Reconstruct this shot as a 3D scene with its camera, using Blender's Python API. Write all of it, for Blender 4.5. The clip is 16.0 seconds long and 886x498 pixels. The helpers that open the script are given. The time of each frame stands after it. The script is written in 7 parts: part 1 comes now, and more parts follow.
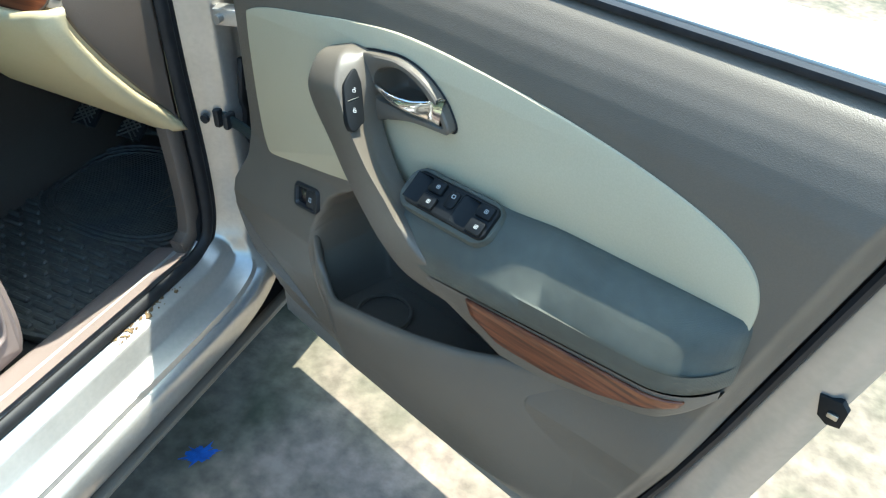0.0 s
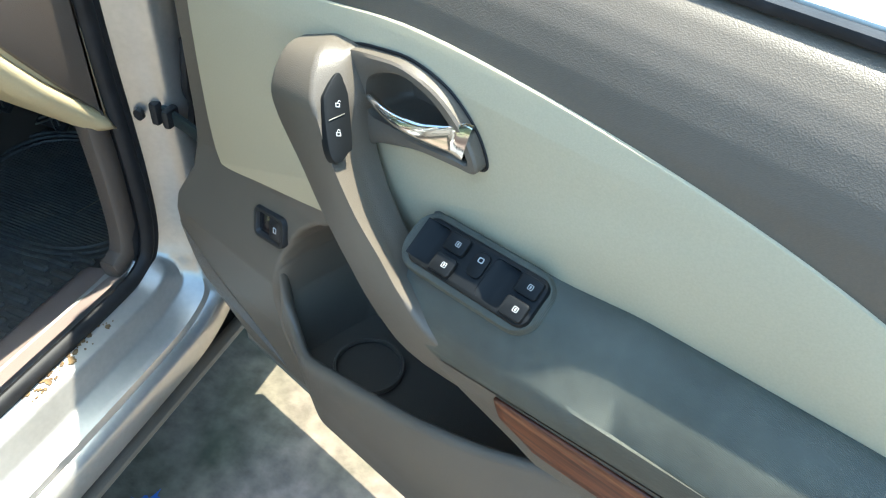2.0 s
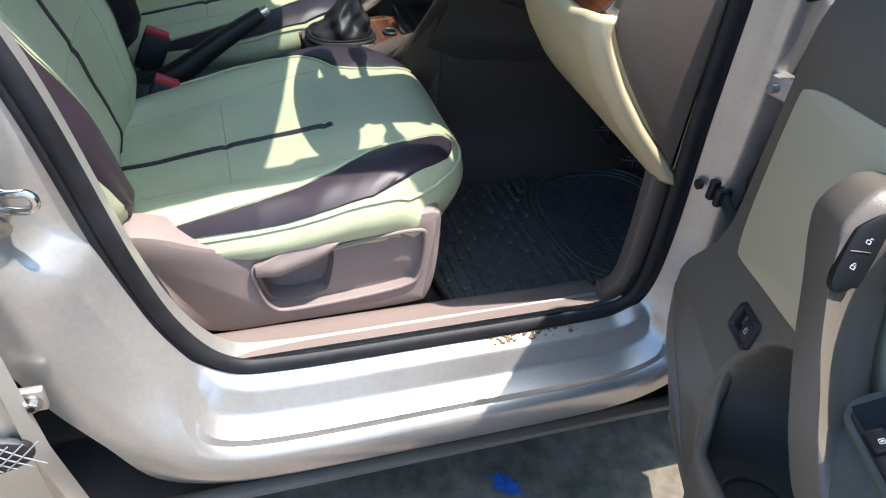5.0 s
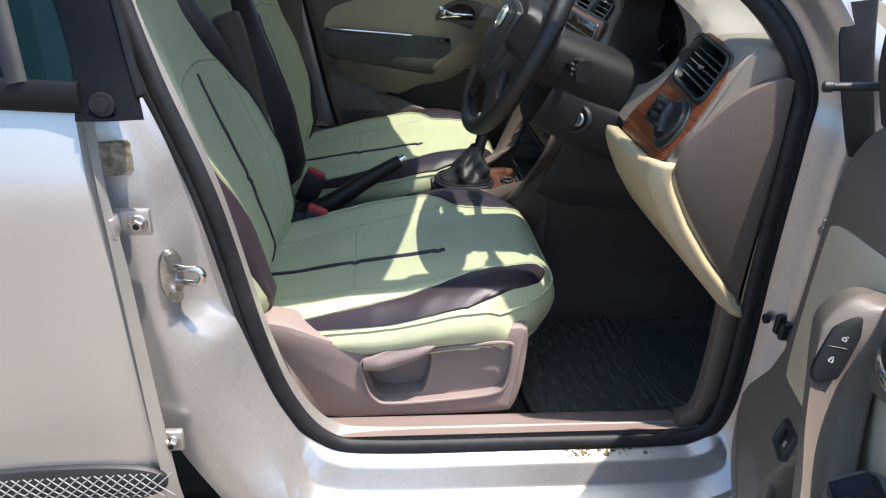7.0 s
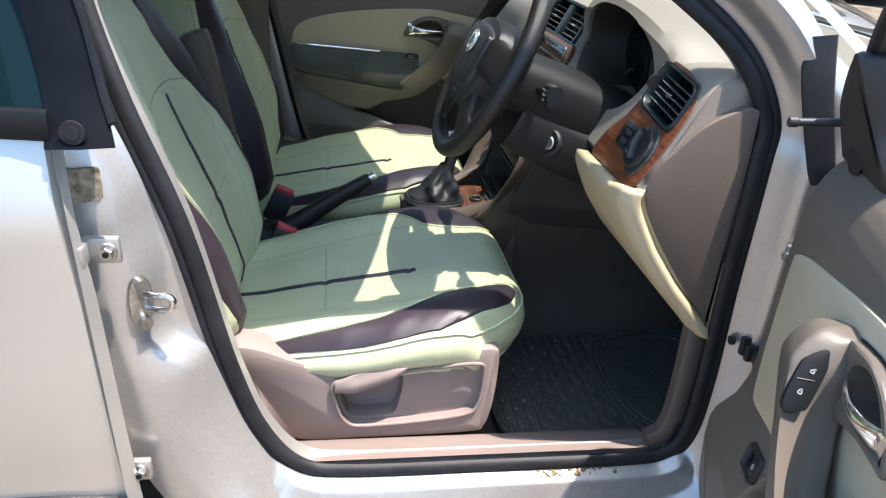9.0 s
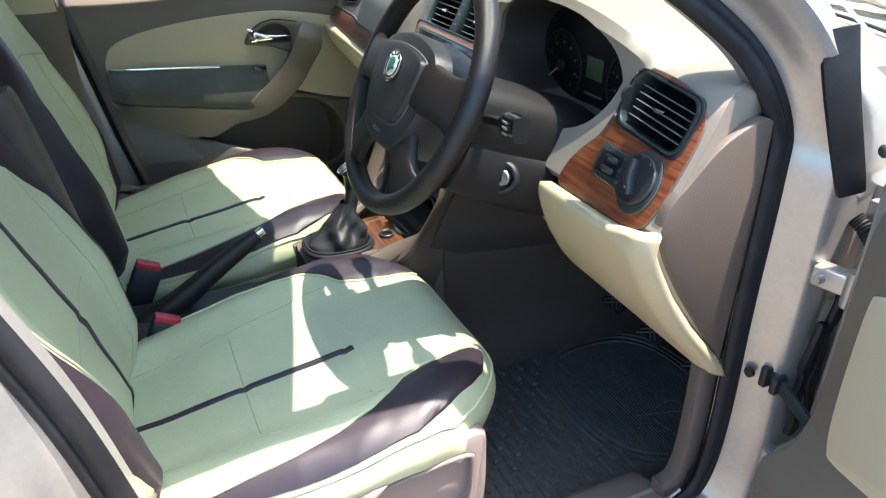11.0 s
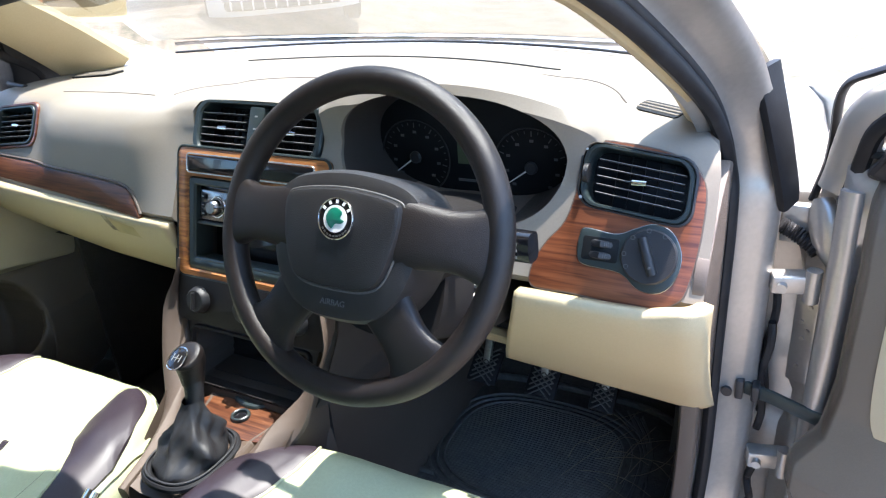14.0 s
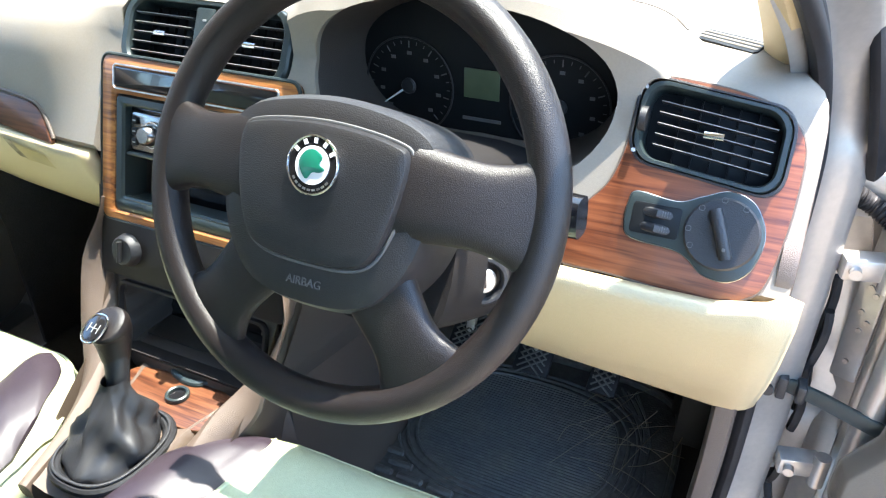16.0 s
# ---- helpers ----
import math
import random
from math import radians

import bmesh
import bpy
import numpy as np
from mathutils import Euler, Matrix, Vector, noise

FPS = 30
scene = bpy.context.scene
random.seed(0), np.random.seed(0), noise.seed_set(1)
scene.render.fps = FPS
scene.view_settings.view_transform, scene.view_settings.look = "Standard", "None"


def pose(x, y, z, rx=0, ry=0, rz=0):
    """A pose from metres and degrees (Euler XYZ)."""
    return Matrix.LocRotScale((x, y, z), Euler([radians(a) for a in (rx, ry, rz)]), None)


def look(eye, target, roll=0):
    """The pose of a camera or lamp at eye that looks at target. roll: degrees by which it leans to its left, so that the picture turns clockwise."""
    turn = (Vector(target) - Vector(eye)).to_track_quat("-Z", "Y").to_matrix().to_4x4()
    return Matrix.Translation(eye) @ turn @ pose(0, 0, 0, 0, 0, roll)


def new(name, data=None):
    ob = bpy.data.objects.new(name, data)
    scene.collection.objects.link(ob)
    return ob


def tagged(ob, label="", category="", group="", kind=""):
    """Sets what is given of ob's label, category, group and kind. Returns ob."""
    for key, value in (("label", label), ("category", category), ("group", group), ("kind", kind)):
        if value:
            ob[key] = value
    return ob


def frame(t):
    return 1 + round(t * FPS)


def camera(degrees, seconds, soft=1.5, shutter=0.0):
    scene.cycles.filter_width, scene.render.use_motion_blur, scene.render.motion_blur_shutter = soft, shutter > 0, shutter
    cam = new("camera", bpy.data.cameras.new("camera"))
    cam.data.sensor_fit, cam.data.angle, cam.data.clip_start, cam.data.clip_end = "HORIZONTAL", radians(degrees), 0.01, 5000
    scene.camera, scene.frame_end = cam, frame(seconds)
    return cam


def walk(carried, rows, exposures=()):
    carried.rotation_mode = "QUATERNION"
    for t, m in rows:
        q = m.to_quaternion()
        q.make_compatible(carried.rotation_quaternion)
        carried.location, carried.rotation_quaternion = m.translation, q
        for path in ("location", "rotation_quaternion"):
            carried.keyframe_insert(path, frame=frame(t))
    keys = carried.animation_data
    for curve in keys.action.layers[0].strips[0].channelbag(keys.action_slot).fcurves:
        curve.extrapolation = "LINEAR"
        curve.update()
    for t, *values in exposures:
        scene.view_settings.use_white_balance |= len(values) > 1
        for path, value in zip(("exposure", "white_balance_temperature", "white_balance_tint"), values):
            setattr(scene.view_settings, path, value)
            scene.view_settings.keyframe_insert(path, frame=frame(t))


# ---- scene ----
cam = camera(63.2, 16.0, soft=1.2)
PATH = [
    (0, (1.55, -0.871, 1.331), (0.955, 0.56, 0.067), 2.5),
    (0.5, (1.575, -0.819, 1.313), (0.915, 0.543, 0.006), 4.2),
    (1, (1.553, -0.778, 1.29), (0.806, 0.535, -0.021), 2.5),
    (1.5, (1.471, -0.703, 1.273), (0.806, 0.602, -0.089), 1.9),
    (2, (1.411, -0.664, 1.253), (0.934, 0.744, -0.085), 5.3),
    (2.5, (1.368, -0.658, 1.251), (0.855, 0.759, -0.063), 7.7),
    (3, (1.348, -0.662, 1.241), (0.827, 0.744, -0.082), 8.1),
    (3.5, (1.309, -0.67, 1.23), (0.706, 0.674, -0.123), 7.9),
    (4, (1.284, -0.701, 1.239), (0.393, 0.469, -0.116), 4.5),
    (4.5, (1.341, -0.756, 1.232), (0.076, 0.135, -0.035), 5.6),
    (4.7, (1.401, -0.728, 1.255), (0.031, -0.051, -0.036), 6.2),
    (6.8, (1.683, -0.658, 1.295), (-0.019, -0.41, 0.273), 3.6),
    (7, (1.684, -0.66, 1.304), (-0.095, -0.458, 0.411), 2.9),
    (7.5, (1.674, -0.668, 1.334), (-0.2, -0.486, 0.659), 2.8),
    (8, (1.674, -0.673, 1.359), (-0.248, -0.499, 0.832), 2.3),
    (8.5, (1.681, -0.675, 1.343), (-0.186, -0.469, 0.657), 3.0),
    (8.7, (1.684, -0.673, 1.327), (-0.133, -0.454, 0.521), 3.5),
    (10.8, (1.368, -0.772, 1.353), (-0.275, -0.097, 0.435), 0.7),
    (11, (1.327, -0.79, 1.352), (-0.281, -0.048, 0.424), 0.6),
    (11.5, (1.186, -0.901, 1.369), (-0.267, 0.152, 0.486), -2.4),
    (12, (1.1, -0.986, 1.373), (-0.182, 0.292, 0.524), -1.7),
    (12.5, (1.0, -0.949, 1.372), (-0.203, 0.403, 0.522), -3.0),
    (13, (0.918, -0.925, 1.389), (-0.261, 0.459, 0.557), -3.1),
    (13.5, (0.845, -0.958, 1.393), (-0.144, 0.58, 0.583), -3.3),
    (14, (0.809, -1.001, 1.401), (-0.077, 0.577, 0.548), -4.5),
    (14.5, (0.79, -1.018, 1.407), (-0.036, 0.587, 0.545), -6.6),
    (15, (0.75, -0.985, 1.377), (0.081, 0.651, 0.44), -3.5),
    (15.5, (0.725, -0.912, 1.363), (0.021, 0.685, 0.387), -2.3),
    (16, (0.662, -0.839, 1.328), (-0.079, 0.72, 0.317), -0.0),
]
walk(cam, [(t, look(eye, target, roll)) for t, eye, target, roll in PATH], exposures=[(0, 2.08, 5900, -9), (0.5, 2.14, 6150, -6), (2.0, 2.33, 6200, -6), (3.4, 2.47, 6250, -2), (4.0, 2.32, 6150, 3), (4.6, 1.8, 6000, 5), (6.8, 1.42, 6250, 11), (7.5, 1.74, 6050, 9), (8.0, 1.92, 5850, 7), (8.7, 1.80, 6150, 9), (11, 2.36, 6350, 6), (12.5, 2.80, 6000, 9), (14, 2.66, 6050, 11), (16, 3.52, 6250, 8)])

# ---- light ----
SUN = Vector((0.17, 0.26, 1.0)).normalized()
sun_data = bpy.data.lights.new("sun", "SUN")
sun_data.energy, sun_data.angle, sun_data.color = 3.6, radians(0.6), (1.0, 0.87, 0.78)
sun = new("sun", sun_data)
sun.matrix_world = look(SUN * 30, (0, 0, 0))
world = bpy.data.worlds.new("sky")
scene.world = world
world.use_nodes = True
wn = world.node_tree
sky = wn.nodes.new("ShaderNodeTexSky")
sky.sky_type, sky.sun_disc = "NISHITA", False
sky.sun_elevation, sky.sun_rotation = math.asin(SUN.z), math.atan2(SUN.x, SUN.y)
sky.dust_density = 2.5
haze = wn.nodes.new("ShaderNodeMix")
haze.data_type, haze.blend_type = "RGBA", "MULTIPLY"
haze.inputs[0].default_value, haze.inputs[7].default_value = 1.0, (0.85, 1.01, 1.12, 1)
wn.links.new(sky.outputs[0], haze.inputs[6])
wn.links.new(haze.outputs[2], wn.nodes["Background"].inputs[0])
wn.nodes["Background"].inputs[1].default_value = 0.128


# ---- materials ----
def mat(name, color, rough=0.5, metal=0.0, var=0.15, scale=6.0, bump=0.0, bscale=300.0, coat=0.0, second=None, spec=0.5,
        stretch=(1, 1, 1), grain=0.0, gscale=80.0, sheen=0.0, kind="noise"):
    """A procedural surface: base colour with broad stains (scale, var), fine grain (gscale, grain) and relief (bscale, bump)."""
    m = bpy.data.materials.new(name)
    m.use_nodes = True
    nt = m.node_tree
    p = nt.nodes["Principled BSDF"]
    co = nt.nodes.new("ShaderNodeTexCoord")
    mp = nt.nodes.new("ShaderNodeMapping")
    mp.inputs["Scale"].default_value = stretch
    nt.links.new(co.outputs["Object"], mp.inputs[0])
    n1 = nt.nodes.new("ShaderNodeTexNoise")
    n1.inputs["Scale"].default_value, n1.inputs["Detail"].default_value = scale, 6
    nt.links.new(mp.outputs[0], n1.inputs["Vector"])
    ramp = nt.nodes.new("ShaderNodeValToRGB")
    dark = second or tuple(c * (1 - var) for c in color)
    lite = color if second else tuple(min(1, c * (1 + var * 0.6)) for c in color)
    ramp.color_ramp.elements[0].position, ramp.color_ramp.elements[1].position = 0.35, 0.65
    ramp.color_ramp.elements[0].color, ramp.color_ramp.elements[1].color = (*dark, 1), (*lite, 1)
    nt.links.new(n1.outputs["Fac"], ramp.inputs[0])
    out = ramp.outputs[0]
    if grain:
        n2 = nt.nodes.new("ShaderNodeTexNoise")
        n2.inputs["Scale"].default_value, n2.inputs["Detail"].default_value = gscale, 3
        nt.links.new(mp.outputs[0], n2.inputs["Vector"])
        mr = nt.nodes.new("ShaderNodeMapRange")
        mr.inputs[1].default_value, mr.inputs[2].default_value = 0.3, 0.7
        mr.inputs[3].default_value, mr.inputs[4].default_value = 1 - grain, 1 + grain * 0.5
        nt.links.new(n2.outputs["Fac"], mr.inputs[0])
        mx = nt.nodes.new("ShaderNodeMix")
        mx.data_type, mx.blend_type = "RGBA", "MULTIPLY"
        mx.inputs[0].default_value = 1
        nt.links.new(out, mx.inputs[6])
        nt.links.new(mr.outputs[0], mx.inputs[7])
        out = mx.outputs[2]
    nt.links.new(out, p.inputs["Base Color"])
    rr = nt.nodes.new("ShaderNodeMapRange")
    rr.inputs[3].default_value, rr.inputs[4].default_value = max(0.02, rough * 0.85), min(1, rough * 1.15)
    nt.links.new(n1.outputs["Fac"], rr.inputs[0])
    nt.links.new(rr.outputs[0], p.inputs["Roughness"])
    p.inputs["Metallic"].default_value = metal
    p.inputs["Coat Weight"].default_value = coat
    p.inputs["Coat Roughness"].default_value = 0.05
    p.inputs["Specular IOR Level"].default_value = spec
    p.inputs["Sheen Weight"].default_value = sheen
    if bump:
        if kind == "noise":
            b1 = nt.nodes.new("ShaderNodeTexNoise")
            b1.inputs["Scale"].default_value, b1.inputs["Detail"].default_value = bscale, 2
            h = b1.outputs["Fac"]
        elif kind == "cell":
            b1 = nt.nodes.new("ShaderNodeTexVoronoi")
            b1.inputs["Scale"].default_value = bscale
            h = b1.outputs["Distance"]
        else:
            b1 = nt.nodes.new("ShaderNodeTexWave")
            b1.inputs["Scale"].default_value, b1.inputs["Distortion"].default_value = bscale, 0.0
            h = b1.outputs["Fac"]
        nt.links.new(mp.outputs[0], b1.inputs["Vector"])
        bp = nt.nodes.new("ShaderNodeBump")
        bp.inputs["Strength"].default_value, bp.inputs["Distance"].default_value = bump, 0.002
        nt.links.new(h, bp.inputs["Height"])
        nt.links.new(bp.outputs[0], p.inputs["Normal"])
    return m


def wood_mat(name, axis, tint=(1, 1, 1)):
    m = bpy.data.materials.new(name)
    m.use_nodes = True
    nt = m.node_tree
    p = nt.nodes["Principled BSDF"]
    co, mp = nt.nodes.new("ShaderNodeTexCoord"), nt.nodes.new("ShaderNodeMapping")
    mp.inputs["Scale"].default_value = [9 if i == axis else 190 for i in range(3)]
    nt.links.new(co.outputs["Object"], mp.inputs[0])
    n1 = nt.nodes.new("ShaderNodeTexNoise")
    n1.inputs["Scale"].default_value, n1.inputs["Detail"].default_value, n1.inputs["Distortion"].default_value = 1.0, 5, 0.6
    nt.links.new(mp.outputs[0], n1.inputs["Vector"])
    r = nt.nodes.new("ShaderNodeValToRGB")
    for e, (pos, c) in zip((r.color_ramp.elements[0], r.color_ramp.elements.new(0.5), r.color_ramp.elements[-1]),
                           ((0.34, (0.062, 0.016, 0.007)), (0.47, (0.140, 0.040, 0.015)), (0.66, (0.215, 0.070, 0.027)))):
        e.position, e.color = pos, (*(p_ * q_ for p_, q_ in zip(c, tint)), 1)
    nt.links.new(n1.outputs["Fac"], r.inputs[0])
    nt.links.new(r.outputs[0], p.inputs["Base Color"])
    p.inputs["Roughness"].default_value = 0.38
    p.inputs["Coat Weight"].default_value = 0.15
    return m


def glass_mat(name, color, opaque):
    m = bpy.data.materials.new(name)
    m.use_nodes = True
    nt = m.node_tree
    nt.nodes.remove(nt.nodes["Principled BSDF"])
    t, g, f, mx = (nt.nodes.new("ShaderNode" + k) for k in ("BsdfTransparent", "BsdfGlossy", "Fresnel", "MixShader"))
    t.inputs[0].default_value = (*color, 1)
    g.inputs["Roughness"].default_value = 0.02
    f.inputs[0].default_value = 1.5
    mul = nt.nodes.new("ShaderNodeMath")
    mul.operation = "MULTIPLY"
    mul.inputs[1].default_value = opaque
    nt.links.new(f.outputs[0], mul.inputs[0])
    nt.links.new(mul.outputs[0], mx.inputs[0])
    nt.links.new(t.outputs[0], mx.inputs[1])
    nt.links.new(g.outputs[0], mx.inputs[2])
    nt.links.new(mx.outputs[0], nt.nodes["Material Output"].inputs[0])
    return m


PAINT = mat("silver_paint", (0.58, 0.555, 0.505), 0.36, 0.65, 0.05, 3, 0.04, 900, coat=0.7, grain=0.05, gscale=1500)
# body silver again, its base lowered for the shade in the door opening
JAMB = mat("silver_paint_shaded", (0.45, 0.43, 0.40), 0.32, 0.60, 0.08, 9, 0.05, 700, coat=0.4, grain=0.06, gscale=120)
TRIM = mat("brown_grey_trim_plastic", (0.130, 0.110, 0.087), 0.40, 0, 0.09, 5, 0.16, 1000, kind="cell", grain=0.06, gscale=500)
TAUPE = mat("taupe_dash_plastic", (0.255, 0.222, 0.180), 0.5, 0, 0.06, 5, 0.14, 1300, kind="cell", grain=0.05, gscale=400)
PADDED = mat("padded_armrest_vinyl", (0.098, 0.104, 0.088), 0.5, 0, 0.15, 14, 0.5, 420, kind="wave", grain=0.12, gscale=60)
CREAM = mat("cream_trim", (0.50, 0.435, 0.298), 0.6, 0, 0.06, 4, 0.15, 1200, grain=0.05, gscale=600)
CREAMP = mat("cream_dash_plastic", (0.52, 0.430, 0.262), 0.5, 0, 0.06, 4, 0.25, 800, kind="cell", grain=0.04, gscale=300)
SEATC = mat("cream_leatherette", (0.52, 0.545, 0.338), 0.45, 0, 0.06, 7, 0.18, 700, kind="cell", grain=0.05, gscale=200)
PLUM = mat("dark_plum_leatherette", (0.029, 0.020, 0.028), 0.45, 0, 0.15, 9, 0.10, 900, kind="cell", grain=0.1, gscale=200)
SEAM = mat("stitched_seam", (0.36, 0.365, 0.25), 0.7, 0, 0.2, 60, 0.3, 600)
BLACK = mat("black_plastic", (0.022, 0.022, 0.024), 0.42, 0, 0.2, 8, 0.3, 900, grain=0.1, gscale=300)
GLOSSB = mat("gloss_black", (0.012, 0.012, 0.014), 0.15, 0, 0.1, 8, coat=0.4)
RUBBER = mat("black_rubber_seal", (0.018, 0.018, 0.020), 0.55, 0, 0.3, 20, 0.10, 500, grain=0.2, gscale=60, spec=0.3)
WHEELM = mat("steering_wheel_leather", (0.0145, 0.0108, 0.0100), 0.38, 0, 0.2, 12, 0.24, 1300, kind="cell", grain=0.12, gscale=90)
PADM = mat("airbag_pad_plastic", (0.020, 0.0195, 0.021), 0.36, 0, 0.15, 10, 0.3, 900, grain=0.08, gscale=200)
CHROME = mat("chrome", (0.80, 0.79, 0.77), 0.12, 1.0, 0.05, 20)
STEEL = mat("brushed_steel", (0.55, 0.53, 0.49), 0.35, 1.0, 0.2, 40, grain=0.2, gscale=200)
CARPET = mat("dark_carpet", (0.062, 0.056, 0.050), 0.95, 0, 0.15, 30, 0.9, 700, grain=0.35, gscale=350)
MATM = mat("black_rubber_mat", (0.105, 0.105, 0.100), 0.5, 0, 0.5, 14, 0.4, 260, grain=0.3, gscale=90, second=(0.135, 0.125, 0.105))
SEATPL = mat("brown_seat_plastic", (0.245, 0.192, 0.170), 0.5, 0, 0.06, 6, 0.3, 900, kind="cell", grain=0.04, gscale=400)
WHITEM = mat("white_print", (0.8, 0.8, 0.78), 0.6, 0, 0.03, 30)
DIALM = mat("dim_dial_print", (0.10, 0.10, 0.098), 0.6, 0, 0.1, 30)
DCHROME = mat("smoked_chrome", (0.30, 0.29, 0.28), 0.22, 1.0, 0.2, 30)
CONSM = mat("brown_console_edge", (0.112, 0.082, 0.063), 0.48, 0, 0.06, 6, 0.3, 900, kind="cell")
PRINTM = mat("pale_print", (0.45, 0.46, 0.46), 0.6, 0, 0.1, 30)
GREYM = mat("grey_print", (0.28, 0.28, 0.27), 0.6, 0, 0.1, 30)
LCD = mat("lcd_glass", (0.075, 0.10, 0.055), 0.35, 0, 0.1, 40)
GREENB = mat("green_enamel", (0.01, 0.16, 0.10), 0.3, 0, 0.1, 60, coat=0.5)
RED = mat("red_plastic", (0.45, 0.03, 0.04), 0.4, 0, 0.1, 40)
TEALPL = mat("dark_teal_console_plastic", (0.026, 0.036, 0.036), 0.36, 0, 0.1, 10, 0.15, 900)
STICKER = mat("tan_tape", (0.42, 0.33, 0.16), 0.45, 0, 0.15, 30)
PEEL = mat("peeled_sticker", (0.40, 0.34, 0.24), 0.7, 0, 0.4, 70, second=(0.12, 0.09, 0.05))
# seat leatherette with the headliner's warm bounce put into the colour
HEADM = mat("warm_shaded_leatherette", (0.44, 0.385, 0.285), 0.5, 0, 0.06, 7, 0.18, 700, kind="cell", grain=0.05, gscale=200)
FLANKM = mat("brown_flank_plastic", (0.095, 0.070, 0.052), 0.5, 0, 0.08, 6, 0.3, 900, kind="cell", grain=0.06, gscale=300)
STACKM = mat("dark_brown_console_plastic", (0.060, 0.050, 0.043), 0.45, 0, 0.06, 6, 0.3, 900, kind="cell")
SWB = mat("switch_black", (0.010, 0.011, 0.012), 0.45, 0, 0.1, 30, spec=0.18)
COLM = mat("dark_brown_column_plastic", (0.014, 0.012, 0.0117), 0.55, 0, 0.1, 10, 0.3, 900, spec=0.3)
CAPM = mat("brown_end_cover", (0.112, 0.088, 0.072), 0.42, 0, 0.06, 6, 0.3, 900, kind="cell", grain=0.04, gscale=400)
RUST = mat("rust_stain", (0.23, 0.15, 0.07), 0.85, 0, 0.4, 90, 0.6, 300, second=(0.10, 0.06, 0.03))
WOODX = wood_mat("wood_veneer", 0)
# the same veneer with shade in its colour, for the inlays out of the sun
WOODD = wood_mat("shaded_wood_veneer", 0, (0.72, 0.86, 0.95))
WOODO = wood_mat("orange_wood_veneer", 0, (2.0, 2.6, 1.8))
DGLASS = mat("dark_tinted_glass", (0.004, 0.012, 0.014), 0.05, 0, 0.2, 2, spec=0.12)
POSTB = mat("gloss_black_post", (0.005, 0.006, 0.008), 0.09, 0, 0.2, 6, spec=0.06)
EMBOSS = mat("embossed_grey", (0.10, 0.10, 0.10), 0.5, 0, 0.05, 30)
CLEAR = glass_mat("clear_glass", (0.93, 0.96, 0.94), 0.7)
SCREEN = glass_mat("laminated_glass", (0.60, 0.645, 0.63), 0.7)
TINT = glass_mat("tinted_glass", (0.045, 0.085, 0.085), 1.0)
CONC = mat("stained_concrete", (0.270, 0.205, 0.162), 0.9, 0, 0.35, 3.0, 0.7, 90, grain=0.34, gscale=24, second=(0.080, 0.078, 0.047))
BLUEP = mat("blue_paint_spill", (0.02, 0.10, 0.42), 0.6, 0, 0.3, 60)
LINER = mat("headliner_cloth", (0.50, 0.46, 0.37), 0.9, 0, 0.05, 5, 0.3, 900)


# ---- mesh helpers ----
def grid(fn, nu, nv, wrap_u=False, wrap_v=False):
    bm = bmesh.new()
    vs = [[bm.verts.new(fn(i / (nu if wrap_u else nu - 1), j / (nv if wrap_v else nv - 1))) for j in range(nv)] for i in range(nu)]
    for i in range(nu if wrap_u else nu - 1):
        for j in range(nv if wrap_v else nv - 1):
            a, b = (i + 1) % nu, (j + 1) % nv
            bm.faces.new((vs[i][j], vs[a][j], vs[a][b], vs[i][b]))
    return bm


def part(name, bm, material, parent=None, label="", sharp=38, smooth=True):
    bmesh.ops.remove_doubles(bm, verts=bm.verts, dist=1e-5)
    bmesh.ops.recalc_face_normals(bm, faces=bm.faces)
    me = bpy.data.meshes.new(name)
    bm.to_mesh(me)
    bm.free()
    me.materials.append(material)
    me.polygons.foreach_set("use_smooth", [smooth] * len(me.polygons))
    if smooth:
        me.set_sharp_from_angle(angle=radians(sharp))
    ob = new(name, me)
    ob.parent = parent
    return tagged(ob, label)


def thing(name, label, category, group="", kind="", m=None):
    ob = new(name)
    ob.empty_display_size = 0.05
    if m:
        ob.matrix_world = m
    return tagged(ob, label, category, group, kind)


def solid(ob, thick, offset=-1.0):
    md = ob.modifiers.new("thick", "SOLIDIFY")
    md.thickness, md.offset = thick, offset
    return ob


def join(*bms):
    out = bmesh.new()
    for b in bms:
        me = bpy.data.meshes.new("tmp")
        b.to_mesh(me)
        b.free()
        out.from_mesh(me)
        bpy.data.meshes.remove(me)
    return out


def box(size, at=(0, 0, 0), bevel=0.003, m=None, seg=2):
    bm = bmesh.new()
    bmesh.ops.create_cube(bm, size=1)
    bmesh.ops.scale(bm, vec=size, verts=bm.verts)
    if bevel:
        bmesh.ops.bevel(bm, geom=bm.edges[:], offset=min(bevel, min(size) * 0.45), segments=seg, profile=0.5, affect="EDGES")
    bmesh.ops.transform(bm, matrix=Matrix.Translation(at) @ (m or Matrix()), verts=bm.verts)
    return bm


def cyl(r, h, m=None, n=28, r2=None, bevel=0.0):
    """A cylinder along z from 0 to h."""
    r2 = r if r2 is None else r2
    rows = [(0.0, 0.0), (r - bevel, 0), (r, bevel), (r2, h - bevel), (r2 - bevel, h), (0.0, h)] if bevel else [(0.0, 0), (r, 0), (r2, h), (0.0, h)]
    bm = grid(lambda i, j: Vector((rows[round(j * (len(rows) - 1))][0] * math.cos(i * math.tau), rows[round(j * (len(rows) - 1))][0] * math.sin(i * math.tau),
                                   rows[round(j * (len(rows) - 1))][1])), n, len(rows), wrap_u=True)
    bmesh.ops.remove_doubles(bm, verts=bm.verts, dist=1e-6)
    bmesh.ops.transform(bm, matrix=m or Matrix(), verts=bm.verts)
    return bm


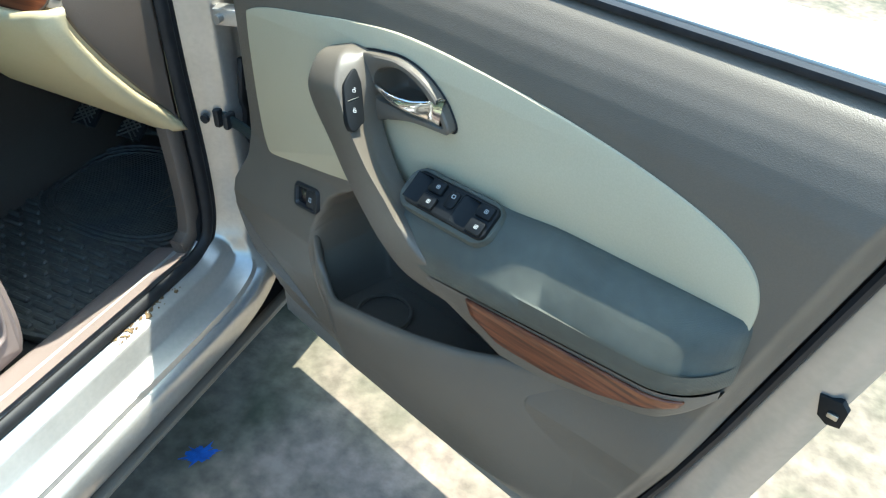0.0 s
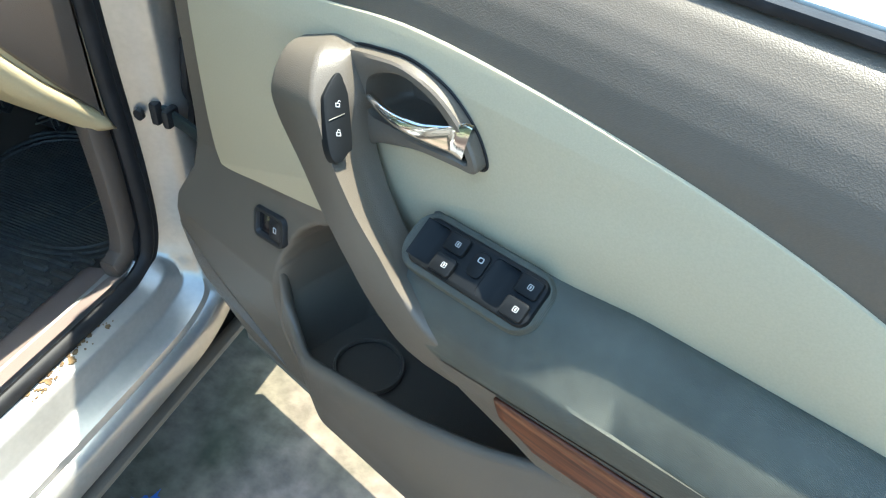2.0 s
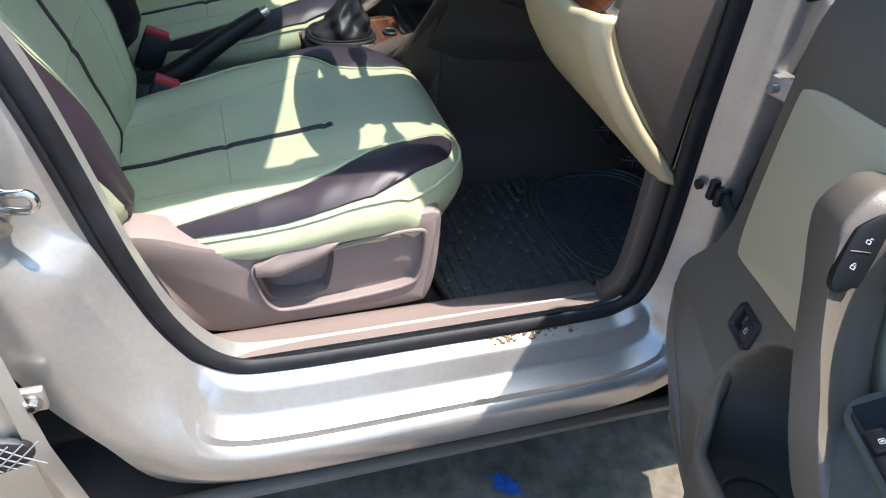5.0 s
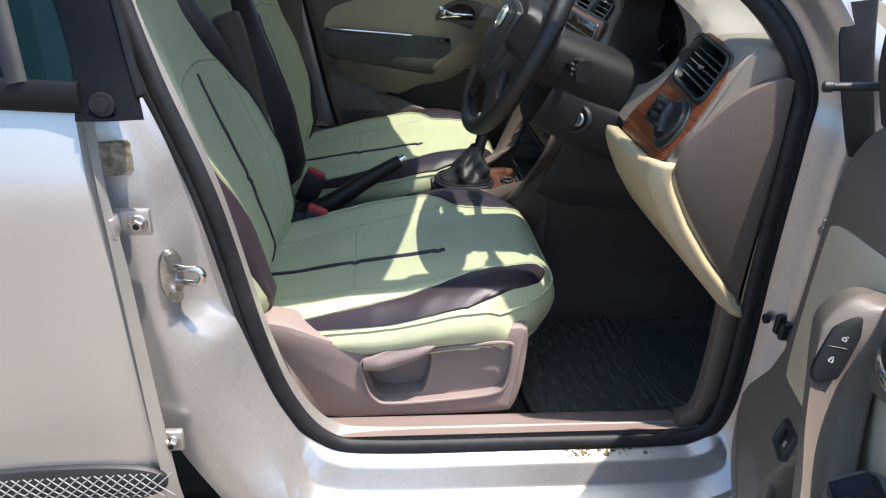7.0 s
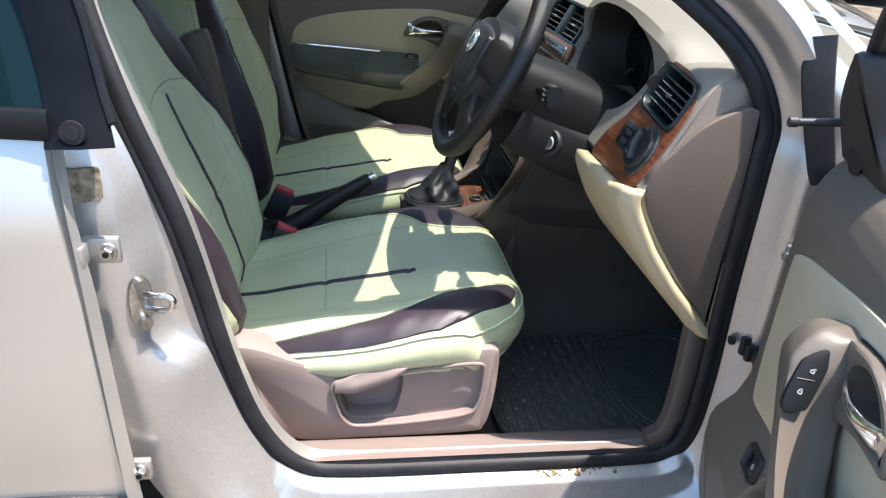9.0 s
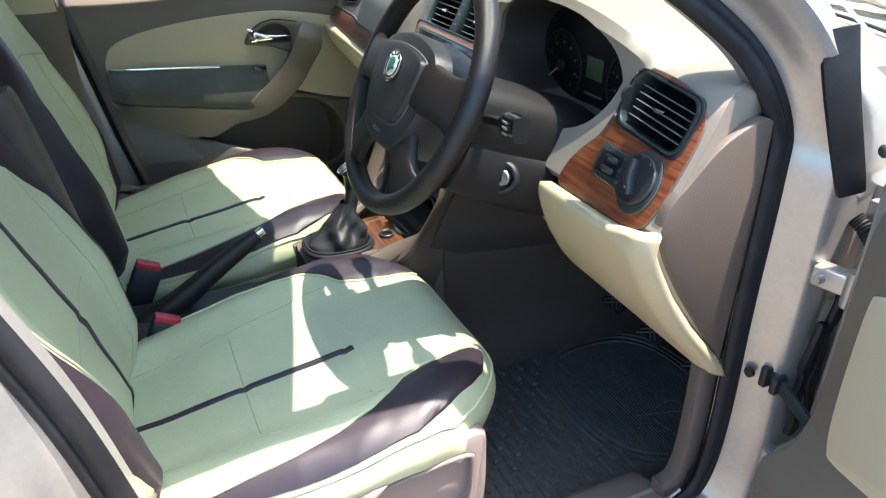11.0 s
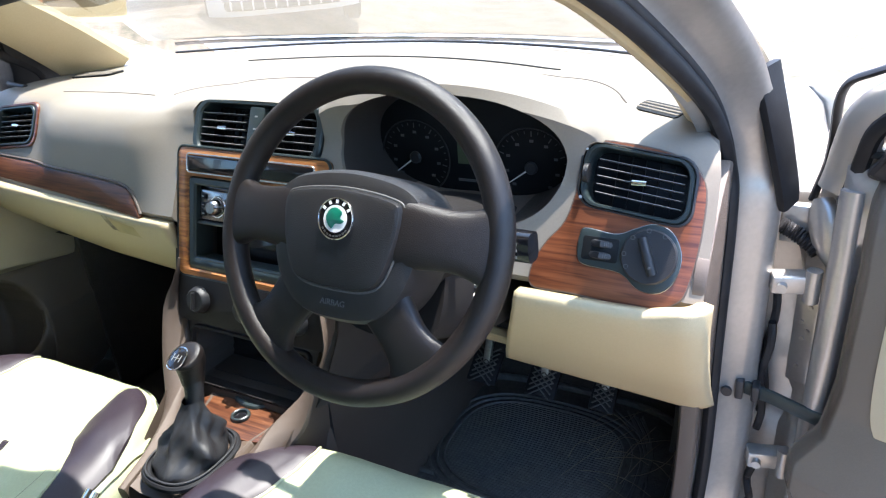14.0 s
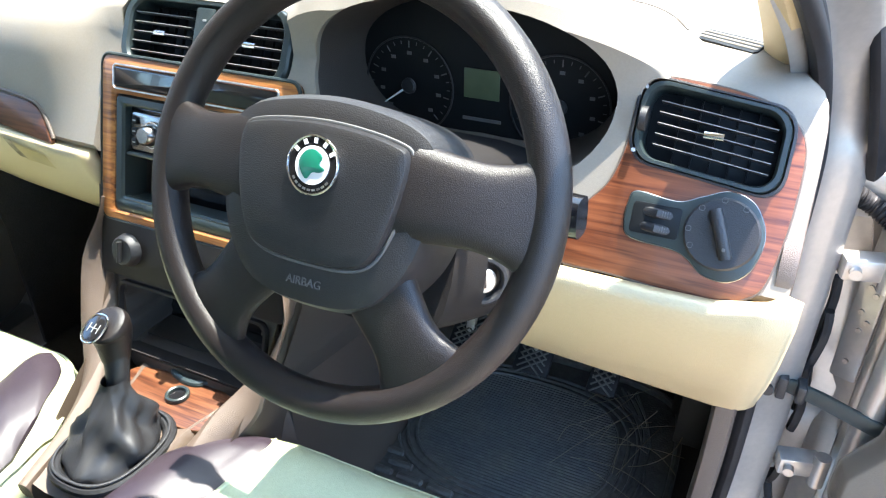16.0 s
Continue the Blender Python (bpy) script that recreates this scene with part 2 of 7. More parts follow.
def spline(pts, n, closed=False):
    """Catmull-Rom through the points, n points out."""
    P = [Vector(p) for p in pts]
    k = len(P)
    out = []
    for i in range(n):
        t = i / n * k if closed else i / (n - 1) * (k - 1)
        a = int(t) if closed else min(int(t), k - 2)
        f = t - a
        q = [P[(a + d) % k] if closed else P[min(max(a + d, 0), k - 1)] for d in (-1, 0, 1, 2)]
        out.append(0.5 * (2 * q[1] + (q[2] - q[0]) * f + (2 * q[0] - 5 * q[1] + 4 * q[2] - q[3]) * f * f + (3 * q[1] - q[0] - 3 * q[2] + q[3]) * f ** 3))
    return out


def interp(x, table):
    xs = sorted(table)
    return float(np.interp(x, xs, [table[k] for k in xs]))


def sweep(path, size, up=(0, 0, 1), closed=False, nseg=12, power=2.0, caps=True):
    """A tube of superellipse section along the path; size(t) gives (width, depth); depth lies along up."""
    P = [Vector(p) for p in path]
    k = len(P)
    rings = []
    for i, p in enumerate(P):
        d = (P[(i + 1) % k] - P[i - 1]) if closed else (P[min(i + 1, k - 1)] - P[max(i - 1, 0)])
        d.normalize()
        u = Vector(up(i / max(1, k - 1)) if callable(up) else up)
        side = d.cross(u).normalized()
        u = side.cross(d).normalized()
        w, h = size(i / max(1, k - 1)) if callable(size) else size
        ring = []
        for j in range(nseg):
            a = j / nseg * math.tau
            c, s = math.cos(a), math.sin(a)
            ring.append(p + side * (math.copysign(abs(c) ** (2 / power), c) * w / 2) + u * (math.copysign(abs(s) ** (2 / power), s) * h / 2))
        rings.append(ring)
    bm = bmesh.new()
    vs = [[bm.verts.new(v) for v in r] for r in rings]
    for i in range(k if closed else k - 1):
        for j in range(nseg):
            a, b = (i + 1) % k, (j + 1) % nseg
            bm.faces.new((vs[i][j], vs[a][j], vs[a][b], vs[i][b]))
    if caps and not closed:
        bm.faces.new(vs[0])
        bm.faces.new(vs[-1])
    return bm


def plate(outline, to, d0, d1, bevel=0.002):
    """A plate with the outline (a, b), from depth d0 to d1 of the frame to(a, b, d), with a rounded upper rim."""
    n = len(outline)
    c = Vector((sum(p[0] for p in outline) / n, sum(p[1] for p in outline) / n))

    def inset(k):
        out = []
        for i in range(n):
            p, q, r = (Vector(outline[(i + d) % n][:2]) for d in (-1, 0, 1))
            t = (r - p).normalized()
            nn = Vector((-t.y, t.x))
            area = sum(outline[j][0] * outline[(j + 1) % n][1] - outline[(j + 1) % n][0] * outline[j][1] for j in range(n))
            out.append(q + nn * (k if area > 0 else -k))
        return out
    rows = [(0, d0), (0, d1 - bevel * (1 if d1 > d0 else -1)), (bevel * 0.3, d1 - bevel * 0.3 * (1 if d1 > d0 else -1)), (bevel, d1)]
    bm = bmesh.new()
    rings = [[bm.verts.new(to(p[0], p[1], d)) for p in inset(k)] for k, d in rows]
    for a, b in zip(rings, rings[1:]):
        for i in range(n):
            bm.faces.new((a[i], a[(i + 1) % n], b[(i + 1) % n], b[i]))
    bm.faces.new(rings[-1])
    bm.faces.new(rings[0])
    bmesh.ops.triangulate(bm, faces=[f for f in bm.faces if len(f.verts) > 4], quad_method="BEAUTY", ngon_method="EAR_CLIP")
    return bm


def ring_plate(outer, inner, to, d0, d1, d2, lip=0.003):
    """A rounded rim between two outlines of equal count: rises from d0 to d1, falls inside to d2."""
    n = len(outer)
    bm = bmesh.new()

    def mix(k):
        return [Vector(a[:2]).lerp(Vector(b[:2]), k) for a, b in zip(outer, inner)]
    rows = [(0, d0), (0.02, d1 - lip), (0.2, d1), (0.75, d1), (0.95, d1 - lip), (1.0, d2)]
    rings = [[bm.verts.new(to(p[0], p[1], d)) for p in mix(k)] for k, d in rows]
    for a, b in zip(rings, rings[1:]):
        for i in range(n):
            bm.faces.new((a[i], a[(i + 1) % n], b[(i + 1) % n], b[i]))
    return bm


def rrect(w, h, r, n=6, cx=0.0, cy=0.0):
    out = []
    for k, (sx, sy) in enumerate(((1, 1), (-1, 1), (-1, -1), (1, -1))):
        for i in range(n):
            a = (k + i / (n - 1)) * math.pi / 2
            out.append((cx + sx * (w / 2 - r) + r * math.cos(a), cy + sy * (h / 2 - r) + r * math.sin(a)))
    return out


def oval(w, h, n=40, power=2.5, cx=0.0, cy=0.0):
    out = []
    for i in range(n):
        a = i / n * math.tau
        c, s = math.cos(a), math.sin(a)
        out.append((cx + math.copysign(abs(c) ** (2 / power), c) * w / 2, cy + math.copysign(abs(s) ** (2 / power), s) * h / 2))
    return out


def carve(ob, *cutters):
    """Cuts the closed meshes out of ob for good."""
    for bm in cutters:
        bmesh.ops.recalc_face_normals(bm, faces=bm.faces)
        me = bpy.data.meshes.new("cutter")
        bm.to_mesh(me)
        bm.free()
        c = new("cutter", me)
        bpy.context.view_layer.update()
        c.matrix_world = ob.matrix_world.copy()
        md = ob.modifiers.new("cut", "BOOLEAN")
        md.object, md.operation, md.solver = c, "DIFFERENCE", "EXACT"
        bpy.context.view_layer.update()
        made = bpy.data.meshes.new_from_object(ob.evaluated_get(bpy.context.evaluated_depsgraph_get()))
        ob.modifiers.clear()
        ob.data = made
        bpy.data.objects.remove(c)
        bpy.data.meshes.remove(me)
    ob.data.set_sharp_from_angle(angle=radians(38))
    return ob


def smooth01(x):
    x = min(1.0, max(0.0, x))
    return x * x * (3 - 2 * x)


def plug(outline, to, d0, d1):
    return plate(outline, to, d0, d1, 0.0001)


# ---- car body, driver's side ----
# the seal round the driver's door opening, as (x, y, z)
SEAL = spline([(0.705, -0.40, 0.425), (0.705, -0.15, 0.425), (0.705, -0.07, 0.435), (0.706, -0.035, 0.48), (0.710, -0.030, 0.60), (0.710, -0.036, 0.80), (0.710, -0.038, 1.00),
               (0.703, -0.040, 1.07), (0.685, -0.085, 1.150), (0.660, -0.16, 1.215), (0.625, -0.29, 1.295), (0.605, -0.45, 1.360), (0.598, -0.62, 1.400), (0.598, -0.78, 1.408),
               (0.605, -0.94, 1.392), (0.622, -1.012, 1.35), (0.652, -1.000, 1.22), (0.685, -0.955, 1.07), (0.703, -0.89, 0.89), (0.706, -0.835, 0.65), (0.705, -0.79, 0.52),
               (0.705, -0.73, 0.445), (0.705, -0.64, 0.427)], 260, closed=True)


def outward(i):
    k = len(SEAL)
    d = SEAL[(i + 1) % k] - SEAL[i - 1]
    n = Vector((0, d.z, -d.y)).normalized()
    c = Vector((0, -0.5, 0.9)) - SEAL[i]
    return -n if n.dot(c) > 0 else n


car = thing("sedan", "silver sedan with the driver's door opening, standing on concrete", "car")
# rows of (distance out from the seal, step sideways) for the plain pillar, the hinge pillar and the sill
PILLAR = ((-0.012, -0.035), (-0.006, -0.012), (0.0, 0.0), (0.010, 0.003), (0.018, 0.006), (0.026, 0.011), (0.034, 0.020), (0.042, 0.030), (0.050, 0.046), (0.060, 0.066), (0.072, 0.088), (0.088, 0.098), (0.105, 0.104), (0.17, 0.075))
HINGEP = ((-0.012, -0.035), (-0.006, -0.012), (0.0, 0.0), (0.010, 0.003), (0.016, 0.009), (0.022, 0.016), (0.030, 0.030), (0.036, 0.042), (0.042, 0.055), (0.050, 0.062), (0.080, 0.064), (0.10, 0.060), (0.12, 0.055), (0.17, 0.045))
SILLP = ((-0.012, -0.035), (-0.006, -0.012), (0.0, 0.0), (0.007, 0.005), (0.013, 0.036), (0.019, 0.041), (0.056, 0.045), (0.061, 0.050), (0.073, 0.083), (0.086, 0.085), (0.091, 0.098), (0.098, 0.101), (0.146, 0.098), (0.222, 0.050))
NROW = len(PILLAR) - 1
# width of the flat face beside the seal of the b-pillar, by height
FACE_W = {0.60: 0.008, 0.66: 0.010, 0.70: 0.014, 0.715: 0.030, 0.73: 0.050, 0.76: 0.058, 0.80: 0.046, 0.855: 0.032, 0.915: 0.026, 0.96: 0.017, 1.02: 0.012, 1.10: 0.012}


def b_pillar_row(j, z):
    """Row of the b-pillar: a flat face, a sloping step of wavy outline, then the outer face."""
    r = interp(z, FACE_W)
    low = smooth01((0.72 - z) / 0.12)
    return ((-0.012, -0.035), (-0.006, -0.012), (0.0, 0.0), (0.006, 0.003), (r * 0.6 + 0.002, 0.006), (r, 0.009), (r + 0.005, 0.013), (r + 0.013, 0.026), (r + 0.024, 0.047 - 0.012 * low),
            (r + 0.030, 0.055 - 0.012 * low), (r + 0.036, 0.059 - 0.010 * low), (0.105, 0.067), (0.120, 0.070), (0.17, 0.062))[j]


def jamb(u, v):
    i = round(u * len(SEAL)) % len(SEAL)
    j = round(v * NROW)
    n = outward(i)
    w = smooth01((-n.z - 0.45) / 0.45)
    d = PILLAR[j][0] * (1 - w) + SILLP[j][0] * w
    x = PILLAR[j][1] * (1 - w) + SILLP[j][1] * w
    below = smooth01((1.13 - SEAL[i].z) / 0.16)
    f = smooth01((n.y - 0.6) / 0.3) * (1 - w) * below
    d, x = d * (1 - f) + HINGEP[j][0] * f, x * (1 - f) + HINGEP[j][1] * f
    g = smooth01((-n.y - 0.35) / 0.3) * (1 - w) * below
    q = b_pillar_row(j, SEAL[i].z)
    d, x = d * (1 - g) + q[0] * g, x * (1 - g) + q[1] * g
    up = smooth01((SEAL[i].z - 1.02) / 0.12)
    x *= 1 - 0.45 * up
    if d > 0.03:
        d = 0.03 + (d - 0.03) * (1 - 0.55 * up)
    return SEAL[i] + n * d + Vector((x, 0, 0))


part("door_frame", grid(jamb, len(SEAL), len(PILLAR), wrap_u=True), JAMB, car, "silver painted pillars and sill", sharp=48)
for off, r in ((0.0, 0.020), (0.016, 0.013)):
    part("door_seal", sweep([SEAL[i] + outward(i) * (off - 0.004) + Vector((0.006, 0, 0)) for i in range(len(SEAL))], (r * 1.25, r), up=(1, 0, 0), closed=True, nseg=10), RUBBER, car,
         "black rubber door seal")
lo_ = [i for i in range(-60, len(SEAL) - 60) if SEAL[i].y > -0.10 and SEAL[i].z < 0.98]
part("a_post_trim", sweep([SEAL[i] - outward(i) * 0.026 + Vector((-0.020, 0, 0)) for i in lo_], (0.036, 0.030), up=(1, 0, 0), nseg=12, power=4), CAPM, car, "brown trim along the door seal")
part("rocker", sweep([(0.772, y, 0.212) for y in (-2.6, -1.6, -0.9, -0.4, 0.0, 0.3)], (0.03, 0.02), nseg=10), TRIM, car, "dark lower lip of the sill")
under = grid(lambda a, b: Vector((-0.77 + 1.54 * a, -2.6 + 3.9 * b, 0.20)), 2, 2)
part("underbody", under, CARPET, car)
# floor, toe board, tunnel
part("floor_pan", join(grid(lambda a, b: Vector((-0.70 + 1.40 * a, -2.2 + 2.55 * b, 0.325)), 2, 2),
                       grid(lambda a, b: Vector((-0.70 + 1.40 * a, 0.35 + 0.33 * b, 0.325 + 0.50 * b)), 2, 2),
                       grid(lambda a, b: Vector((-0.70 + 1.40 * a, 0.68, 0.82 + 0.12 * b)), 2, 2)), CARPET, car, "dark carpeted floor")
part("tunnel", grid(lambda a, b: Vector((0.12 * math.cos(math.pi * a), -1.5 + 2.1 * b, 0.325 + 0.20 * math.sin(math.pi * a) ** 0.6)), 13, 2), CARPET, car)
for s in (1, -1):
    part("kick_panel", box((0.012, 0.66, 0.62), (s * 0.695, 0.27, 0.64), 0.004), BLACK if s > 0 else CARPET, car)
# inner sill cover
part("sill_trim", grid(lambda a, b: Vector((interp(a, {0: 0.585, 0.15: 0.60, 0.75: 0.688, 1: 0.702}), -0.82 + 0.74 * b,
                                            interp(a, {0: 0.36, 0.15: 0.410, 0.75: 0.4405, 1: 0.445}) + 0.05 * smooth01((0.06 - b) / 0.06))), 9, 24), SEATPL, car, "brown plastic sill cover")
# foot rest
part("foot_rest", box((0.05, 0.16, 0.008), (0.655, 0.20, 0.47), 0.003, pose(0, 0, 0, 65, 0, 0)), BLACK, car)

# roof, headliner and far side
def roof(a, b, dz=0.0, k=1.0):
    x, y = -0.60 + 1.20 * a, -0.334 - 1.836 * b
    return Vector((x * k, y + 0.13 * (math.cos(x * 2.4) - 1) * (1 - b), interp(b, {0: 1.358, 0.08: 1.384, 0.2: 1.398, 1: 1.395}) + dz + 0.045 * math.cos(x / 0.60 * 1.4) + 0.03 * math.sin(b * math.pi) - 0.02 * b))


part("roof", grid(lambda a, b: roof(a, b, 0.035, 1.04), 15, 13), PAINT, car, "silver roof skin")
part("headliner", grid(lambda a, b: roof(a, b, -0.004, 1.0), 15, 13), LINER, car, "beige cloth headliner")
A_IN = spline([(0.674, 0.042, 1.080), (0.657, -0.068, 1.168), (0.640, -0.160, 1.229), (0.6145, -0.283, 1.2955), (0.597, -0.430, 1.354), (0.585, -0.615, 1.382)], 24)
A_OUT = spline([(0.662, 0.060, 1.078), (0.640, -0.045, 1.166), (0.620, -0.135, 1.228), (0.592, -0.255, 1.297), (0.578, -0.40, 1.358), (0.572, -0.60, 1.388)], 24)
part("a_pillar_trim", sweep(A_IN, lambda t: (0.068 - 0.03 * t, 0.035), up=(0.6, 0, 0.8), nseg=12, power=2.6), CREAMP, car, "cream a-pillar trim")
LEFT = spline([(-0.705, 0.145, 1.112), (-0.680, 0.02, 1.206), (-0.650, -0.110, 1.288), (-0.612, -0.26, 1.357), (-0.596, -0.42, 1.398), (-0.588, -0.62, 1.406)], 24)
part("a_pillar_trim", sweep(LEFT, lambda t: (0.145 - 0.075 * t, 0.05), up=(-0.6, 0, 0.8), nseg=12, power=2.6), CREAMP, car, "cream a-pillar trim")
part("left_roof_rail", sweep(spline([(-0.60, -0.40, 1.395), (-0.588, -0.62, 1.425), (-0.59, -0.9, 1.428), (-0.60, -1.25, 1.41), (-0.60, -1.6, 1.36), (-0.60, -1.95, 1.24)], 20), (0.07, 0.05), nseg=10), LINER, car)
part("left_b_pillar", grid(lambda a, b: Vector((-0.665 + 0.060 * b + 0.02 * math.sin(a * math.pi), interp(b, {0: -0.885, 1: -0.915}) - (0.11 - 0.03 * b) * a, 1.05 + 0.37 * b)), 9, 12), CREAM, car, "cream b-pillar trim")
part("left_b_pillar_foot", grid(lambda a, b: Vector((-0.722 + 0.05 * b + 0.02 * math.sin(a * math.pi), -0.870 - 0.16 * a, 0.33 + 0.73 * b)), 7, 4), TRIM, car)
# rear left door card and rear seat
part("rear_door_card", grid(lambda a, b: Vector((-0.72 + 0.02 * math.sin(b * 3.1), -1.05 - 0.95 * a, 0.33 + 0.71 * b)), 6, 8), TRIM, car)
part("rear_side_wall", grid(lambda a, b: Vector((0.70 + 0.02 * math.sin(b * 3.1), -1.02 - 1.0 * a, 0.33 + 0.70 * b)), 6, 8), TRIM, car)
part("rear_bulkhead", grid(lambda a, b: Vector((-0.72 + 1.44 * a, -2.05 - 0.12 * b, 0.33 + 0.75 * b)), 4, 4), CARPET, car)
part("rear_screen", grid(lambda a, b: Vector((-0.66 + 1.32 * a, -2.17 + 0.05 * b, 1.08 + 0.30 * b)), 4, 4), TINT, car)
part("left_c_pillar", sweep([(-0.60, -1.60, 1.36), (-0.66, -1.85, 1.15), (-0.70, -1.95, 1.0)], (0.16, 0.05), up=(1, 0, 0), nseg=8), LINER, car)
for o in (o for o in car.children if o.name.startswith(("rear_screen",))):
    o.visible_shadow = False

# windscreen
part("windscreen", grid(lambda a, b: Vector(((-0.70 + 1.40 * a) * (1 - 0.14 * b), 0.57 - 0.20 * (2 * a - 1) ** 2 - 0.91 * b + 0.08 * b * (2 * a - 1) ** 2 - 0.03 * math.sin(b * 3.14),
                                                               1.106 + 0.304 * b + 0.03 * math.sin(b * math.pi))), 17, 9), SCREEN, car, "clear laminated windscreen")
part("windscreen_band", sweep(spline([(x, 0.520 - 0.22 * (x / 0.7) ** 2, 1.122) for x in (-0.66, -0.35, 0, 0.35, 0.66)], 24), (0.010, 0.006), nseg=8), BLACK, car)
# bonnet and wing
part("bonnet", grid(lambda a, b: Vector((-0.70 + 1.40 * a, 0.56 - (0.20 - 0.10 * b) * (2 * a - 1) ** 2 + 0.99 * b, 1.062 - 0.21 * b ** 1.5 - 0.03 * (2 * a - 1) ** 2)), 17, 12), PAINT, car, "silver bonnet")
for s in (1, -1):
    part("front_wing", grid(lambda a, b: Vector((s * interp(a, {0: 0.69, 0.12: 0.735, 0.3: 0.80, 0.55: 0.832, 1: 0.825}), 0.105 + 1.35 * b - (0.02 if a > 0.3 else 0),
                                                 interp(a, {0: 1.02, 0.12: 1.005, 0.3: 0.93, 0.55: 0.80, 1: 0.25}) - 0.17 * b ** 1.6 * (1 - 0.6 * a))), 14, 14), PAINT, car, "silver front wing")
    part("nose", grid(lambda a, b: Vector((s * 0.83 * a, 1.45 + 0.1 * (1 - a * a), 0.25 + 0.58 * b)), 8, 4), PAINT, car)
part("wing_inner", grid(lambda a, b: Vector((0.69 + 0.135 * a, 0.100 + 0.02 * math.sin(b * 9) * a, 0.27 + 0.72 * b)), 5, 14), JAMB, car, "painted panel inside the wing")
# cowl end piece at the foot of the a-pillar
part("wing_corner_seal", sweep(spline([(0.736, -0.014, 1.196), (0.757, -0.006, 1.12), (0.778, 0.014, 1.03), (0.782, 0.024, 1.0)], 14), lambda t: (0.046 - 0.012 * t, 0.014), up=(0.85, -0.5, 0), nseg=10, power=5), RUBBER, car, "black plastic wing corner cover")
part("a_pillar_outer", grid(lambda a, b: Vector(A_OUT[round(a * 19)]) + Vector((0.045 + 0.05 * (1 - a) - 0.045 * b, 0.024 + 0.03 * b, 0.066 + 0.015 * b - 0.01 * a)), 20, 4), PAINT, car, "silver outer a-pillar")
hm = box((0.05, 0.02, 0.06), (0.80, 0.085, 0.95), 0.004)
part("wing_bracket", hm, JAMB, car)

# striker, plug and worn patches of the b-pillar
def jamb_at(y, z):
    """The point of the door frame's surface abreast of (y, z), behind the opening."""
    best = None
    for i in range(len(SEAL)):
        if SEAL[i].y > -0.6:
            continue
        for j in range(2, NROW):
            p, q = jamb(i / len(SEAL), j / NROW), jamb(i / len(SEAL), (j + 1) / NROW)
            for k in range(6):
                c = p.lerp(q, k / 6)
                e = (c.y - y) ** 2 + (c.z - z) ** 2
                if best is None or e < best[0]:
                    best = (e, c, q - p)
    return best[1], math.degrees(math.atan2(-best[2].x, best[2].y)) if best[2].y else 0.0


sp_, sa_ = jamb_at(-0.938, 0.79)
st = Matrix.Translation(sp_ + Vector((0.002, 0, 0))) @ pose(0, 0, 0, 0, 0, 35) @ Matrix.Scale(1.15, 4)
part("striker_plate", join(plate(oval(0.030, 0.068, 28, 2.4), lambda a, b, d: Vector((d, a, b)), 0.0, 0.006, 0.002), cyl(0.008, 0.008, pose(0.006, 0, 0.026, 0, 90, 0), 12), cyl(0.008, 0.008, pose(0.006, 0, -0.026, 0, 90, 0), 12)), STEEL, car).matrix_local = st
part("striker_loop", sweep(spline([(0.0, 0.002, -0.010), (0.016, 0.012, -0.009), (0.030, 0.022, -0.006), (0.035, 0.026, 0.004), (0.030, 0.022, 0.012), (0.018, 0.012, 0.011), (0.0, 0.0, 0.010)], 24), (0.009, 0.009), up=(0.6, -0.8, 0), nseg=10), CHROME, car).matrix_local = st
for y, z, w, h in ((-0.990, 0.966, 0.046, 0.044),):
    pts = [(p[0] * (1 + 0.16 * noise.noise((i * 1.3, y * 9, z))), p[1] * (1 + 0.16 * noise.noise((i * 1.7, z * 9, y)))) for i, p in enumerate(oval(w, h, 60, 9))]
    jc_ = jamb_at(y, z)[0]
    part("worn_sticker", plate(pts, lambda a, b, d: jc_ + Vector((d + 0.005 - 0.35 * a, a, b)), 0.0, 0.0015, 0.0004), PEEL, car, "remains of a worn sticker")

# hinges of the rear door, on the b-pillar
for z in (0.90, 0.535):
    rh = part("rear_hinge", join(box((0.012, 0.046, 0.036), (0.800, -0.966, z), 0.003), box((0.034, 0.016, 0.030), (0.812, -0.988, z), 0.004)), JAMB, car, "painted door hinge leaf")
    part("hinge_bolt", join(cyl(0.0125, 0.003, pose(0.806, -0.958, z, 0, 90, 0), 20, bevel=0.001), cyl(0.009, 0.009, pose(0.808, -0.958, z, 0, 90, 0), 6, bevel=0.001)), STEEL, rh, "bare steel bolt")
    part("bolt_socket", cyl(0.0045, 0.001, pose(0.8168, -0.958, z, 0, 90, 0), 6), SWB, rh)
# hinges of the driver's door
for z in (0.885, 0.565):
    part("front_hinge", join(box((0.055, 0.03, 0.028), (0.80, 0.02, z), 0.004, pose(0, 0, 0, 0, 0, 15)), cyl(0.011, 0.05, pose(0.828, 0.015, z - 0.025), 14), cyl(0.007, 0.012, pose(0.79, 0.004, z, 90, 0, 0), 10)), JAMB, car, "painted door hinge")
# door check strap and wiring sleeve
part("check_strap", sweep([(0.742, 0.012, 0.70), (0.80, -0.005, 0.698), (0.86, -0.022, 0.69), (0.91, -0.034, 0.684)], (0.008, 0.022), up=(0, 0, 1), nseg=10, power=5), TEALPL, car, "dark door check strap")
part("check_bracket", join(box((0.012, 0.024, 0.034), (0.752, 0.004, 0.70), 0.003), cyl(0.008, 0.006, pose(0.735, -0.012, 0.70, 90, 0, 0), 12), box((0.012, 0.026, 0.028), (0.775, 0.0, 0.70), 0.004)), BLACK, car)
slv = spline([(0.775, 0.060, 0.955), (0.792, 0.062, 0.945), (0.812, 0.055, 0.935), (0.828, 0.045, 0.925)], 40)
